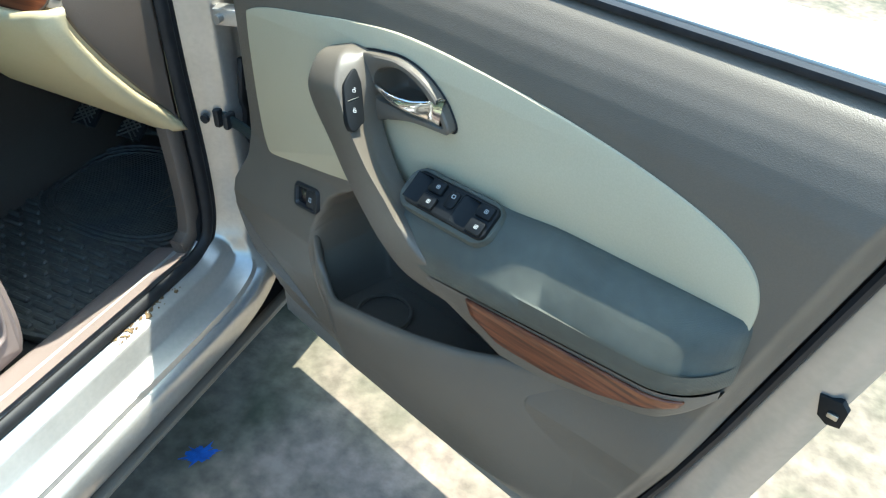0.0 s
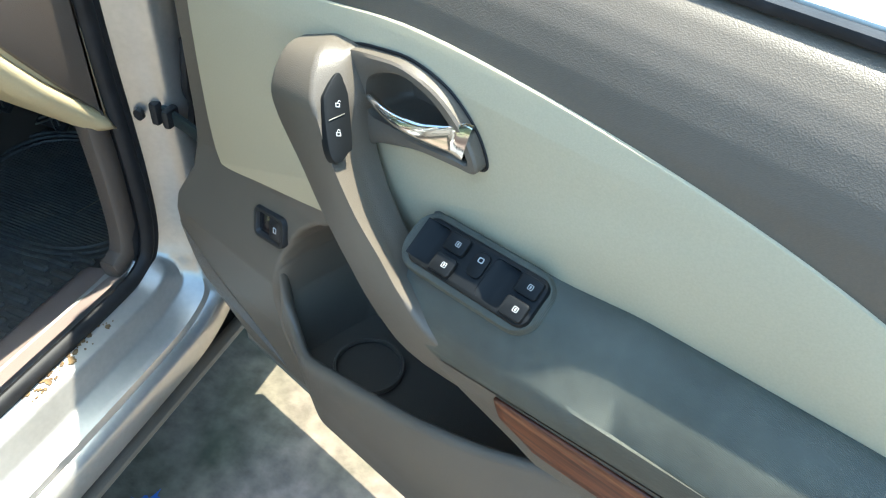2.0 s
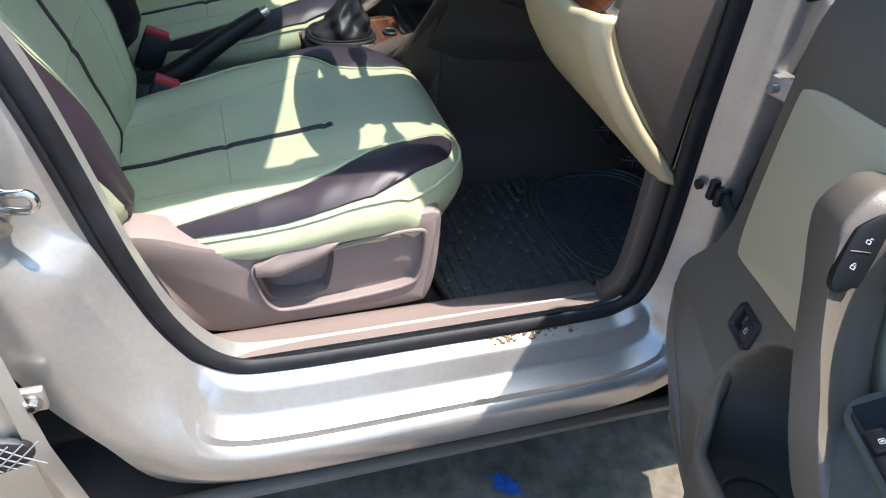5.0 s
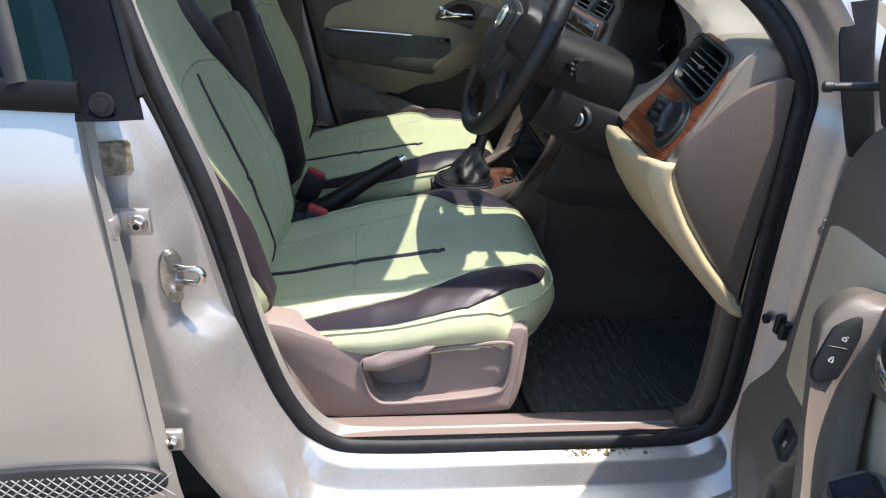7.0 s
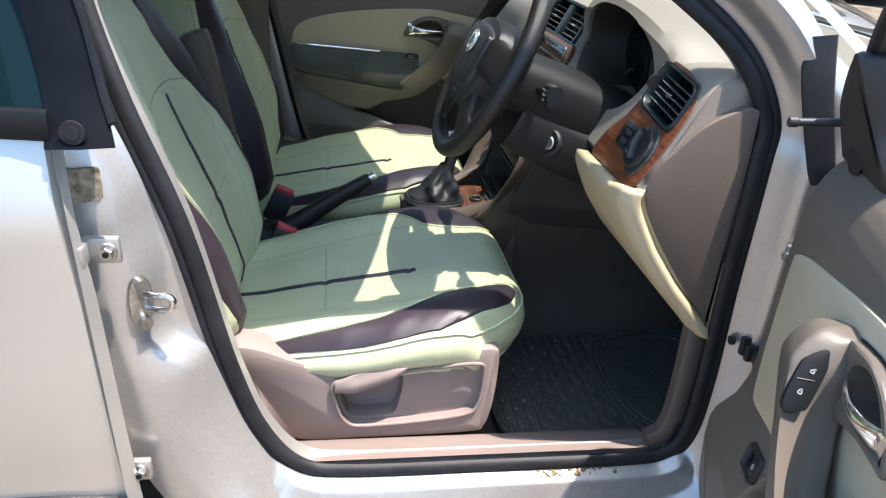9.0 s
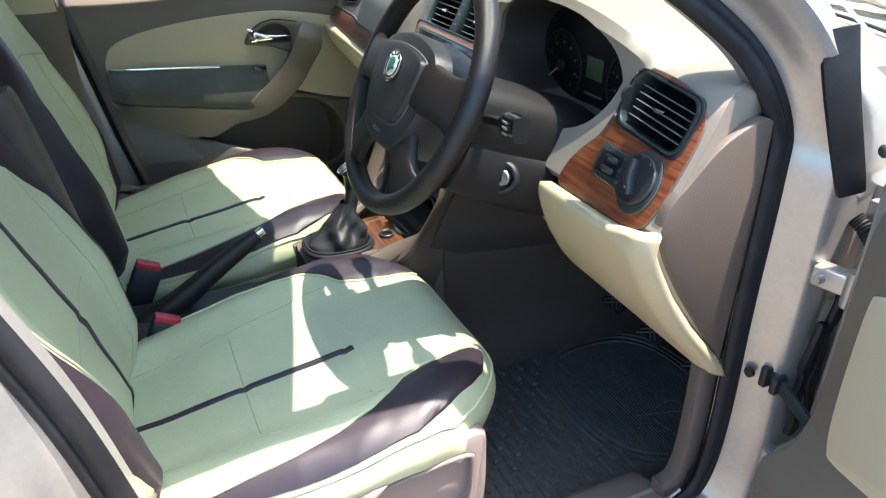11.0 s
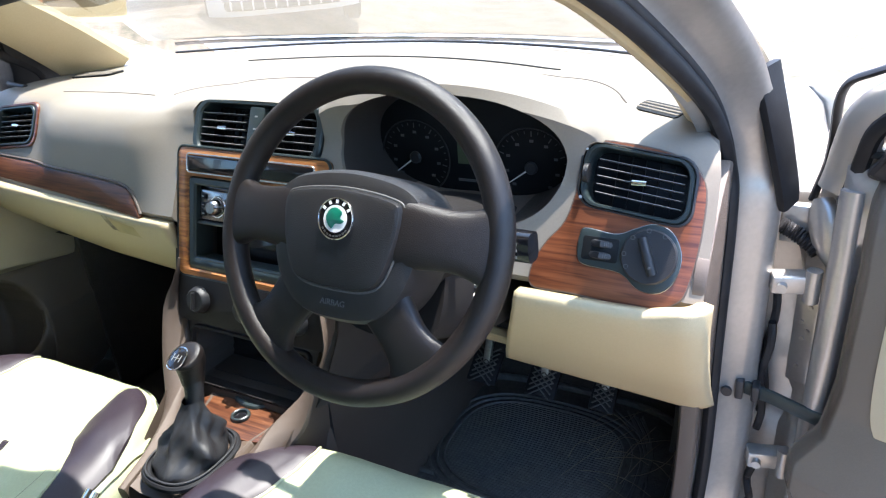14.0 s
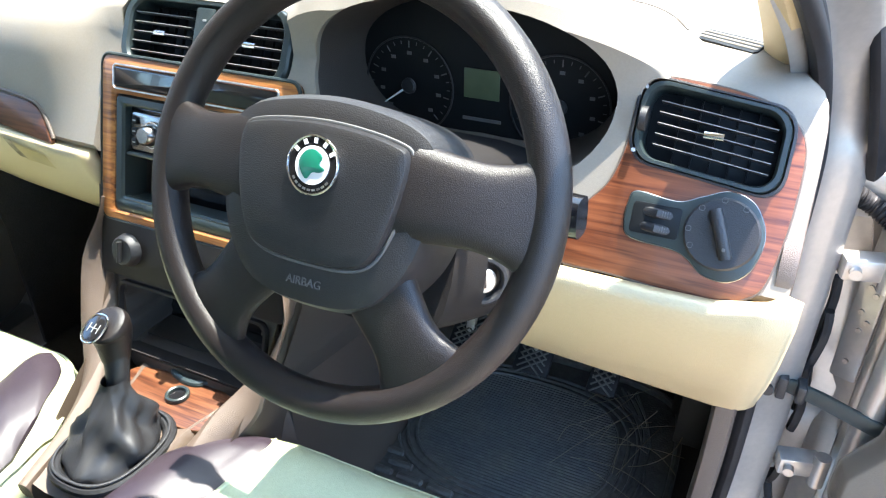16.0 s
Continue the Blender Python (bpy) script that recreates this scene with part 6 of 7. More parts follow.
part("radio_knob", join(cyl(0.0185, 0.004, Matrix.Translation(cs(-0.074, 0.975, -0.006)) @ kn_, 30, bevel=0.001), cyl(0.0145, 0.022, Matrix.Translation(cs(-0.074, 0.975, -0.006)) @ kn_, 30, r2=0.0125, bevel=0.003)), DCHROME, rd, "ribbed volume knob")
part("knob_ring", sweep([cs(-0.074 + 0.0165 * math.cos(t), 0.975 + 0.0165 * math.sin(t), -0.002) for t in np.linspace(0, math.tau, 30)[:-1]], (0.003, 0.003), up=(0, -1, 0.3), closed=True, nseg=6), CHROME, rd)
for q in range(3):
    part("radio_button", plate(rrect(0.010, 0.009, 0.002, 4, -0.106, 0.990 - 0.014 * q), CS, -0.006, -0.0015, 0.001), SWB, rd)
    part("mark", plate(rrect(0.005, 0.0018, 0.0005, 3, -0.106, 0.990 - 0.014 * q), CS, -0.0018, -0.0010, 0.0001), GREYM, rd)
part("radio_display", plate(rrect(0.088, 0.020, 0.002, 4, 0.020, 0.968), CS, -0.01, -0.0065, 0.0006), LCD, rd, "dim green display")
part("disc_slot", sweep([cs(x, 0.994, -0.0075) for x in np.linspace(-0.034, 0.108, 6)], (0.004, 0.003), up=(0, -1, 0.3), nseg=6), SWB, rd)
for q in range(6):
    part("radio_button", plate(rrect(0.013, 0.007, 0.001, 4, -0.028 + 0.019 * q, 0.953), CS, -0.009, -0.0060, 0.001), SWB, rd)
for q in range(2):
    part("trim_line", sweep([cs(x, 0.986 + 0.016 * q, -0.0068) for x in np.linspace(-0.036, 0.114, 6)], (0.0016, 0.0014), up=(0, -1, 0.3), nseg=5), GREYM, rd)
part("slot_floor", plate(rrect(0.238, 0.060, 0.004, 5, 0.0, 0.916), CS, -0.06, -0.045, 0.001), GLOSSB, stack)
part("slot_lip", sweep([cs(x, 0.886, -0.002) for x in np.linspace(-0.118, 0.118, 8)], (0.008, 0.012), up=(0, -1, 0.3), nseg=8, power=3), TEALPL, stack)
part("slot_divider", sweep([cs(x, 0.946, -0.008) for x in np.linspace(-0.118, 0.118, 8)], (0.006, 0.016), up=(0, -1, 0.3), nseg=8, power=3), TEALPL, stack)
hp = part("lower_panel", ring_plate(rrect(0.262, 0.100, 0.014, 5, 0.0, 0.722), rrect(0.250, 0.092, 0.012, 5, 0.0, 0.720), CS, -0.006, 0.002, -0.06, 0.002), COLM, stack, "dark lower panel round the cubby")
hp = part("heater_panel", plate(rrect(0.318, 0.082, 0.008, 5, 0.0, 0.818), CS, -0.004, 0.004, 0.003), COLM, stack, "dark heater control panel")
for x in (-0.105, 0.0, 0.105):
    part("heater_knob", cyl(0.024, 0.016, Matrix.Translation(cs(x, 0.818, 0.003)) @ Vector((0, -1, 0.3)).to_track_quat("Z", "Y").to_matrix().to_4x4(), 30, r2=0.021, bevel=0.003), BLACK, hp)
    part("knob_bar", sweep([cs(x, 0.832, 0.022), cs(x, 0.804, 0.022)], (0.006, 0.008), up=(0, -1, 0.3), nseg=8), BLACK, hp)
part("cubby", plate(rrect(0.25, 0.100, 0.012, 5, 0.0, 0.715), CS, -0.095, -0.085, 0.002), GLOSSB, stack, "dark storage cubby")

# ---- tunnel console, gear lever, handbrake ----
cons = thing("tunnel_console", "low taupe tunnel console with wood inlay", "console")


def console(a, b):
    y = -0.24 - 0.262 * b
    w = interp(b, {0: 0.120, 0.25: 0.088, 0.45: 0.072, 0.8: 0.068, 1: 0.060})
    rows = ((-1.25, 0.46), (-1.1, 0.60), (-1.0, 0.648), (-0.9, 0.656), (-0.6, 0.650), (0, 0.650), (0.6, 0.650), (0.9, 0.656), (1.0, 0.648), (1.1, 0.60), (1.25, 0.46))
    q, z = rows[round(a * 10)]
    return Vector((q * w + 0.005, y, z - 0.03 * smooth01((b - 0.75) / 0.25) * (0.5 if z > 0.6 else 0)))


part("console_body", grid(console, 11, 20), CONSM, cons, "brown console cover", sharp=60)
part("console_front", grid(lambda a, b: Vector((-0.14 + 0.28 * a, -0.24, 0.45 + 0.22 * b)), 2, 2), BLACK, cons)
top_of = lambda a, b, d: Vector((a, b, 0.650 + d))
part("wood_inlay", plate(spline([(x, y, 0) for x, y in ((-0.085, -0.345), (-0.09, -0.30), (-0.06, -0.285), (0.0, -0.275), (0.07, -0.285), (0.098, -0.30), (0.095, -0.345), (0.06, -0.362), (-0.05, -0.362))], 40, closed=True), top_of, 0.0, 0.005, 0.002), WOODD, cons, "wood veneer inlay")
part("cup_rim", sweep(spline([(-0.085, -0.275, 0.656), (-0.05, -0.262, 0.658), (-0.02, -0.285, 0.657), (0.02, -0.288, 0.657), (0.05, -0.262, 0.658), (0.095, -0.275, 0.656)], 30), (0.012, 0.010), nseg=8), TEALPL, cons, "teal-grey cup holder rim")
part("power_socket", sweep([(0.012 + 0.014 * math.cos(t), -0.318 + 0.014 * math.sin(t), 0.658) for t in np.linspace(0, math.tau, 28)[:-1]], (0.006, 0.008), closed=True, nseg=8), TEALPL, cons, "round power socket")
part("socket_bore", cyl(0.011, 0.0045, pose(0.012, -0.318, 0.6525), 20), GLOSSB, cons)
part("rear_console", box((0.14, 0.42, 0.16), (0.005, -0.78, 0.49), 0.02), BLACK, cons, "black console between the seats")

gear = thing("gear_lever", "gear lever with leather gaiter and chrome ringed knob", "gear lever", m=pose(0.008, -0.425, 0.652))
go = oval(0.128, 0.150, 44, 2.6)
gi = oval(0.096, 0.118, 44, 2.6)
part("gaiter_frame", ring_plate(go, gi, lambda a, b, d: Vector((a, b, d)), 0.0, 0.009, 0.004, 0.003), RUBBER, gear, "dark gaiter frame")
for s_ in (1, -1):
    part("flank_edge", sweep(spline([(s_ * 0.160, -0.205, 0.875), (s_ * 0.165, -0.242, 0.80), (s_ * 0.140, -0.300, 0.70), (s_ * 0.112, -0.350, 0.658), (s_ * 0.092 + 0.004, -0.42, 0.630), (s_ * 0.080 + 0.004, -0.50, 0.612)], 24), lambda t: (0.006 + 0.020 * smooth01((t - 0.25) / 0.35) - 0.008 * smooth01((t - 0.7) / 0.3), 0.060 - 0.025 * t), up=(0, 0.7, 0.7), nseg=12, power=2.6), CONSM, stack, "brown curved edge of the console")
    part("side_flank", grid(lambda a, b: Vector((s_ * (0.158 - 0.030 * smooth01(b * 1.4) + 0.035 * smooth01((b - 0.72) / 0.28)), (interp(0.93 - 0.60 * b, {0.33: -0.46, 0.45: -0.46, 0.60: -0.44, 0.66: -0.36, 0.70: -0.30, 0.80: -0.242, 0.875: -0.205, 0.93: -0.19})) * (1 - a) + 0.62 * a, 0.93 - 0.60 * b)), 10, 24), FLANKM, stack, "brown flank panel of the console")
part("frame_chrome", sweep([(x * 0.9, y * 0.9, 0.012) for x, y in go], (0.004, 0.003), closed=True, nseg=8), BLACK, gear)


def gaiter(a, b):
    th = a * math.tau
    r = interp(b, {0: 1.02, 0.10: 1.06, 0.3: 0.90, 0.5: 0.66, 0.72: 0.44, 0.9: 0.33, 1: 0.30})
    fold = 1 + (0.12 - 0.26 * abs(math.sin(th * 2.5 + 2.4 * b)) ** 0.8 + 0.13 * math.sin(th * 3 + b * 9 + 0.8 * math.sin(th * 2)) + 0.06 * math.sin(th * 7 - b * 11)) * math.sin(b * math.pi) ** 0.6
    cx, cy = 0.0, 0.028 * b
    return Vector((cx + 0.049 * r * fold * math.cos(th), cy + 0.060 * r * fold * math.sin(th), 0.004 + 0.092 * b))


part("gaiter", grid(gaiter, 72, 22, wrap_u=True), BLACK, gear, "black leather gaiter with folds", sharp=80)
part("shaft", sweep(spline([(0.0, 0.028, 0.075), (-0.002, 0.036, 0.105), (-0.005, 0.043, 0.13)], 10), lambda t: (0.027 + 0.004 * t, 0.027 + 0.006 * t), up=(1, 0, 0), nseg=14), BLACK, gear)
part("knob", sweep(spline([(-0.005, 0.040, 0.112), (-0.007, 0.044, 0.132), (-0.008, 0.046, 0.150), (-0.008, 0.043, 0.163), (-0.008, 0.041, 0.168)], 16), lambda t: (interp(t, {0: 0.032, 0.35: 0.044, 0.65: 0.052, 0.88: 0.047, 1: 0.030}), interp(t, {0: 0.032, 0.4: 0.046, 0.7: 0.054, 0.9: 0.046, 1: 0.030})), up=(0, 1, 0), nseg=20), WHEELM, gear, "leather gear knob")
kt = lambda a, b, d: Vector((-0.010 + a, 0.030 + b * 0.85 - d * 0.5, 0.163 + b * 0.5 + d * 0.85))
part("knob_cap", plate(oval(0.026, 0.034, 30), kt, 0.0, 0.006, 0.002), GLOSSB, gear, "shift pattern cap")
part("cap_ring", sweep([kt(x, y, 0.005) for x, y in oval(0.029, 0.038, 36)], (0.0022, 0.0022), up=(0, -0.5, 0.85), closed=True, nseg=8), CHROME, gear, "chrome ring")
for q in (-0.007, 0.0, 0.007):
    part("mark", plate(rrect(0.0010, 0.012, 0.0005, 3, q, 0), kt, 0.006, 0.0066, 0.0001), GREYM, gear)
part("mark", plate(rrect(0.014, 0.0010, 0.0005, 3, 0, 0), kt, 0.006, 0.0067, 0.0001), GREYM, gear)

hb = thing("handbrake", "black handbrake lever with a chrome button", "handbrake")
hbp = spline([(0.0, -0.83, 0.545), (0.0, -0.76, 0.585), (-0.005, -0.68, 0.640), (-0.012, -0.62, 0.676), (-0.016, -0.585, 0.697)], 24)
part("lever", sweep(hbp, lambda t: (interp(t, {0: 0.055, 0.4: 0.038, 0.8: 0.030, 1: 0.026}), interp(t, {0: 0.060, 0.4: 0.042, 0.8: 0.034, 1: 0.028})), nseg=16, power=2.6), WHEELM, hb)
part("button", sweep([(-0.0165, -0.588, 0.696), (-0.0175, -0.572, 0.705)], (0.017, 0.019), nseg=14, power=3), CHROME, hb, "chrome button")
for x, y, z in ((0.088, -0.800, 0.585), (-0.105, -0.815, 0.605)):
    bk = thing("seat_belt_buckle", "black belt buckle with a red release button", "buckle", group="belt buckles")
    part("buckle_body", box((0.028, 0.055, 0.085), (x, y, z - 0.02), 0.006, pose(0, 0, 0, -25, 0, 0)), BLACK, bk)
    part("release_button", box((0.022, 0.048, 0.016), (x, y + 0.016, z + 0.022), 0.004, pose(0, 0, 0, -25, 0, 0)), RED, bk, "red release button")
    part("stalk", box((0.016, 0.03, 0.12), (x, y - 0.03, z - 0.10), 0.004, pose(0, 0, 0, -20, 0, 0)), BLACK, bk)

# ---- steering wheel and column ----
RAKE = 25
WM = Matrix.Translation((0.355, -0.393, 1.071)) @ pose(0, 0, 0, 90 - RAKE, 0, 0)
wheel = thing("steering_wheel", "black four-spoke steering wheel with a round badge", "steering wheel", m=WM)
R = 0.178
part("rim", sweep([(R * math.cos(t), R * math.sin(t), 0.0) for t in np.linspace(0, math.tau, 97)[:-1]], (0.0315, 0.034), up=(0, 0, 1), closed=True, nseg=20), WHEELM, wheel, "grained black rim")


def spoke(p, q, w0, w1, z0, z1, dep, flare):
    """A spoke from the hub to the rim that widens into the rim."""
    mid = [(Vector((*p, z0)).lerp(Vector((*q, z1)), t)) + Vector((0, 0, 0.004 * math.sin(t * math.pi))) for t in np.linspace(0, 1, 18)]
    return sweep(mid, lambda t: (w0 + (w1 - w0) * t - 0.10 * w0 * math.sin(t * math.pi) + flare * max(0.0, (t - 0.55) / 0.45) ** 2.2, dep * (1 - 0.25 * t)), up=(0, 0, 1), nseg=20, power=3.0)


for sx in (1, -1):
    part("upper_spoke", spoke((sx * 0.055, 0.012), (sx * 0.172, 0.010), 0.086, 0.066, 0.018, 0.002, 0.034, 0.030), WHEELM, wheel, "grained upper spoke")
    part("lower_spoke", spoke((sx * 0.040, -0.045), (sx * 0.110, -0.136), 0.074, 0.056, 0.010, -0.001, 0.026, 0.048), WHEELM, wheel, "lower spoke")
WH = lambda a, b, d: Vector((a, b, d))
hubo = spline([(x, y, 0) for x, y in ((-0.098, 0.040), (-0.070, 0.064), (0, 0.074), (0.070, 0.064), (0.098, 0.040), (0.100, 0.0), (0.088, -0.050), (0.055, -0.088), (0, -0.097), (-0.055, -0.088), (-0.088, -0.050), (-0.100, 0.0))], 60, closed=True)
part("hub", plate(hubo, WH, -0.045, 0.030, 0.016), PADM, wheel, "black hub cover")
pado = spline([(x, y, 0) for x, y in ((-0.076, 0.034), (-0.060, 0.046), (0, 0.052), (0.060, 0.046), (0.076, 0.034), (0.073, -0.005), (0.060, -0.042), (0.040, -0.056), (0, -0.059), (-0.040, -0.056), (-0.060, -0.042), (-0.073, -0.005))], 60, closed=True)
part("airbag_pad", plate(pado, WH, 0.018, 0.040, 0.008), PADM, wheel, "smooth airbag pad")
part("pad_groove", sweep([(p.x * 1.02, p.y * 1.02, 0.030) for p in pado], (0.003, 0.003), closed=True, nseg=6), EMBOSS, wheel)
em = part("badge", cyl(0.0225, 0.004, pose(0, 0.018, 0.0395), 40, bevel=0.001), GLOSSB, wheel, "round black, silver and green badge")
part("badge_ring", sweep([(0.0225 * math.cos(t), 0.018 + 0.0225 * math.sin(t), 0.043) for t in np.linspace(0, math.tau, 49)[:-1]], (0.0022, 0.003), closed=True, nseg=8), CHROME, em)
part("badge_disc", cyl(0.0150, 0.0012, pose(0, 0.018, 0.0435), 36), WHITEM, em)
part("badge_shape", plate(spline([(x * 0.0135, 0.018 + y * 0.0135, 0) for x, y in ((-0.85, 0.1), (-0.5, 0.75), (0.1, 0.9), (0.65, 0.55), (0.5, 0.1), (0.9, -0.1), (0.6, -0.35), (0.1, -0.4), (-0.2, -0.8), (-0.55, -0.55))], 30, closed=True), WH, 0.0447, 0.0458, 0.0004), GREENB, em, "green shape")
for i in range(5):
    t = radians(146 - 28 * i)
    part("badge_stroke", box((0.0030, 0.0040, 0.001), (0.0190 * math.cos(t), 0.018 + 0.0190 * math.sin(t), 0.0438), 0, pose(0, 0, 0, 0, 0, math.degrees(t) - 90)), WHITEM, em)
for i in range(9):
    t = radians(218 + 13 * i)
    part("badge_stroke", box((0.0026, 0.0016, 0.001), (0.0190 * math.cos(t), 0.018 + 0.0190 * math.sin(t), 0.0438), 0, pose(0, 0, 0, 0, 0, math.degrees(t) - 90)), STEEL, em)
fd = bpy.data.curves.new("airbag_lettering", "FONT")
fd.body, fd.size, fd.align_x, fd.extrude = "AIRBAG", 0.0095, "CENTER", 0.0005
fo = new("airbag_lettering", fd)
fo.parent, fo.location = wheel, (0, -0.078, 0.0305)
fd.materials.append(EMBOSS)

col = thing("steering_column", "black column cover with ignition lock and stalks", "steering column")
part("upper_cover", sweep(spline([(0.355, -0.36, 1.045), (0.355, -0.30, 1.025), (0.357, -0.22, 0.995), (0.36, -0.13, 0.96)], 14), lambda t: (0.165 + 0.03 * t, 0.105 + 0.02 * t), nseg=22, power=3.2), COLM, col, "black column cover")
part("lower_cover", sweep(spline([(0.362, -0.345, 0.975), (0.365, -0.28, 0.945), (0.372, -0.20, 0.915), (0.38, -0.12, 0.90)], 14), lambda t: (0.15 + 0.04 * t, 0.115), nseg=22, power=3.4), COLM, col, "brown-black lower cover")
ik = Matrix.Translation((0.4385, -0.2785, 0.942)) @ Vector((0.55, -0.80, 0.22)).to_track_quat("Z", "Y").to_matrix().to_4x4()
part("ignition_bezel", sweep([ik @ Vector((0.022 * math.cos(t), 0.022 * math.sin(t), 0.004)) for t in np.linspace(0, math.tau, 33)[:-1]], (0.010, 0.014), up=ik.to_3x3() @ Vector((0, 0, 1)), closed=True, nseg=10), BLACK, col)
part("ignition_lock", join(cyl(0.013, 0.012, ik, 26, bevel=0.002)), STEEL, col, "steel ignition lock")
part("key_slot", box((0.003, 0.012, 0.002), (0, 0, 0.0125), 0), GLOSSB, col).matrix_local = ik
for sx in (1, -1):
    part("stalk", sweep(spline([(0.355 + sx * 0.06, -0.315, 1.035), (0.355 + sx * 0.11, -0.312, 1.042), (0.355 + sx * 0.150, -0.312, 1.048), (0.355 + sx * 0.185, -0.315, 1.050)], 16), lambda t: (interp(t, {0: 0.014, 0.5: 0.016, 0.65: 0.030, 1: 0.026}), interp(t, {0: 0.012, 0.5: 0.014, 0.65: 0.036, 1: 0.036})), nseg=14, power=3.5), GLOSSB, col, "black control stalk")
    for q in range(3):
        part("mark", box((0.012, 0.001, 0.003), (0.355 + sx * 0.165, -0.3295, 1.058 - 0.008 * q), 0), GREYM, col)
part("shaft_cover", sweep([(0.365, -0.08, 0.90), (0.365, 0.10, 0.80), (0.36, 0.40, 0.60)], (0.07, 0.07), up=(1, 0, 0), nseg=12), BLACK, col)

# pedals
for n_, x in (("clutch_pedal", 0.245), ("brake_pedal", 0.375), ("accelerator_pedal", 0.502)):
    pd = thing(n_, "ribbed black rubber pedal on a steel arm", "pedal", group="pedals", m=pose(x, 0.150, 0.515, 35, 0, 0))
    w = 0.05 if "acc" in n_ else 0.065
    part("pad", box((w, 0.075, 0.012), (0, 0, 0), 0.004), RUBBER, pd)
    for q in range(5):
        for k in (1, -1):
            part("pad_rib", box((w * 0.95, 0.0028, 0.004), (0, -0.024 + 0.012 * q, 0.008), 0.001, pose(0, 0, 0, 0, 0, 38 * k)), MATM, pd)
    part("arm", sweep([(0, 0, -0.004), (0, 0.10, 0.05), (0, 0.18, 0.20)], (0.014, 0.02), up=(1, 0, 0), nseg=8), STEEL, pd)

# ---- floor mat ----
mt = thing("floor_mat", "black rubber floor mat with brick relief and a ribbed heel pad", "floor mat")
MZ = 0.340
mo_ = spline([(x, y, 0) for x, y in ((0.135, -0.30), (0.135, 0.0), (0.14, 0.25), (0.18, 0.34), (0.40, 0.36), (0.58, 0.34), (0.635, 0.26), (0.64, 0.0), (0.60, -0.12), (0.575, -0.30), (0.35, -0.33))], 60, closed=True)
part("mat_sheet", plate(mo_, lambda a, b, d: Vector((a, b, MZ + d)), -0.012, 0.0, 0.002), MATM, mt)
part("mat_rim", sweep([(p.x, p.y, MZ + 0.006) for p in mo_], (0.014, 0.018), closed=True, nseg=8), MATM, mt)
HPAD = lambda t, r: (0.36 + 0.185 * r * math.copysign(abs(math.cos(t)) ** 0.72, math.cos(t)), 0.125 + 0.150 * r * math.copysign(abs(math.sin(t)) ** 0.72, math.sin(t)))
for r in (1.0, 1.09, 1.18):
    part("pad_rim", sweep([(*HPAD(t, r), MZ + 0.003) for t in np.linspace(0, math.tau, 60)[:-1]], (0.007, 0.008), closed=True, nseg=6), MATM, mt)
for i in range(42):
    y = -0.02 + 0.29 * (i + 0.5) / 42
    q = abs((y - 0.125) / 0.150)
    if q < 0.97:
        w = 0.185 * (1 - q ** 2.78) ** 0.36 * 0.97
        part("pad_rib", sweep([(0.36 - w, y, MZ + 0.002), (0.36 + w, y, MZ + 0.002)], (0.0042, 0.004), nseg=5), MATM, mt)
brick = box((0.050, 0.0135, 0.010), (0, 0, 0), 0.0035, seg=1)
bme = bpy.data.meshes.new("mat_block")
brick.to_mesh(bme)
bme.materials.append(MATM)
for r in range(13):
    y = -0.305 + 0.024 * r
    for c in range(8):
        x = 0.170 + 0.059 * c + (0.0295 if r % 2 else 0)
        if x < 0.60 - max(0, -0.12 - y) * 0.15 and math.hypot((x - 0.36) / 0.23, (y - 0.125) / 0.20) > 1.0:
            o = new("mat_block", bme)
            o.parent, o.location = mt, (x, y, MZ + 0.003)
random.seed(9)
for i in range(9):
    a0 = random.uniform(-0.2, 1.0)
    part("mat_vein", sweep(spline([(0.56 + 0.03 * random.random(), -0.08 + 0.05 * random.random(), MZ + 0.003), (0.585 + 0.02 * random.random(), 0.08, MZ + 0.004), (0.57 + 0.03 * random.random(), 0.22, MZ + 0.004), (0.47 + 0.08 * random.random(), 0.31 + 0.02 * random.random(), MZ + 0.004)], 16), (0.005, 0.006), nseg=5), MATM, mt)

# dry grass stalks lying on the floor by the mat
random.seed(21)
stalks = []
for i in range(16):
    x, y, t = random.uniform(0.44, 0.58), random.uniform(0.04, 0.24), random.uniform(-0.5, 1.4)
    l, c = random.uniform(0.06, 0.17), random.uniform(-0.03, 0.03)
    stalks.append(sweep([(x + l * q * math.cos(t) - c * math.sin(t) * 4 * q * (1 - q), y + l * q * math.sin(t) + c * math.cos(t) * 4 * q * (1 - q), 0.362 + 0.02 * math.sin(q * 3.1) + 0.05 * q * q * (i % 3 == 0)) for q in np.linspace(0, 1, 8)], (0.0014, 0.0014), nseg=4))
STRAW = mat("dry_grass", (0.30, 0.26, 0.17), 0.8, 0, 0.2, 40)
tagged(part("dry_grass", join(*stalks), STRAW), "thin dry grass stalks lying on the floor mat", "grass", kind="stuff")


# ---- yard ----
def rise(x, y):
    """The yard climbs gently towards the parked cars."""
    return (0.22 + 0.30 * smooth01(y / 4.0)) * smooth01((-x - 3.5) / 2.3) * (1 - smooth01((-x - 10.0) / 2.5))


def ground_sheet():
    bm = bmesh.new()
    near = np.linspace(-12, 12, 97)
    xs = np.concatenate(([-400, -120, -50, -25], near, [25, 50, 120, 400]))
    vs = [[bm.verts.new((x, y, rise(x, y) + 0.004 * noise.noise((x * 2, y * 2, 0)))) for y in xs] for x in xs]
    for i in range(len(xs) - 1):
        for j in range(len(xs) - 1):
            bm.faces.new((vs[i][j], vs[i + 1][j], vs[i + 1][j + 1], vs[i][j + 1]))
    return bm


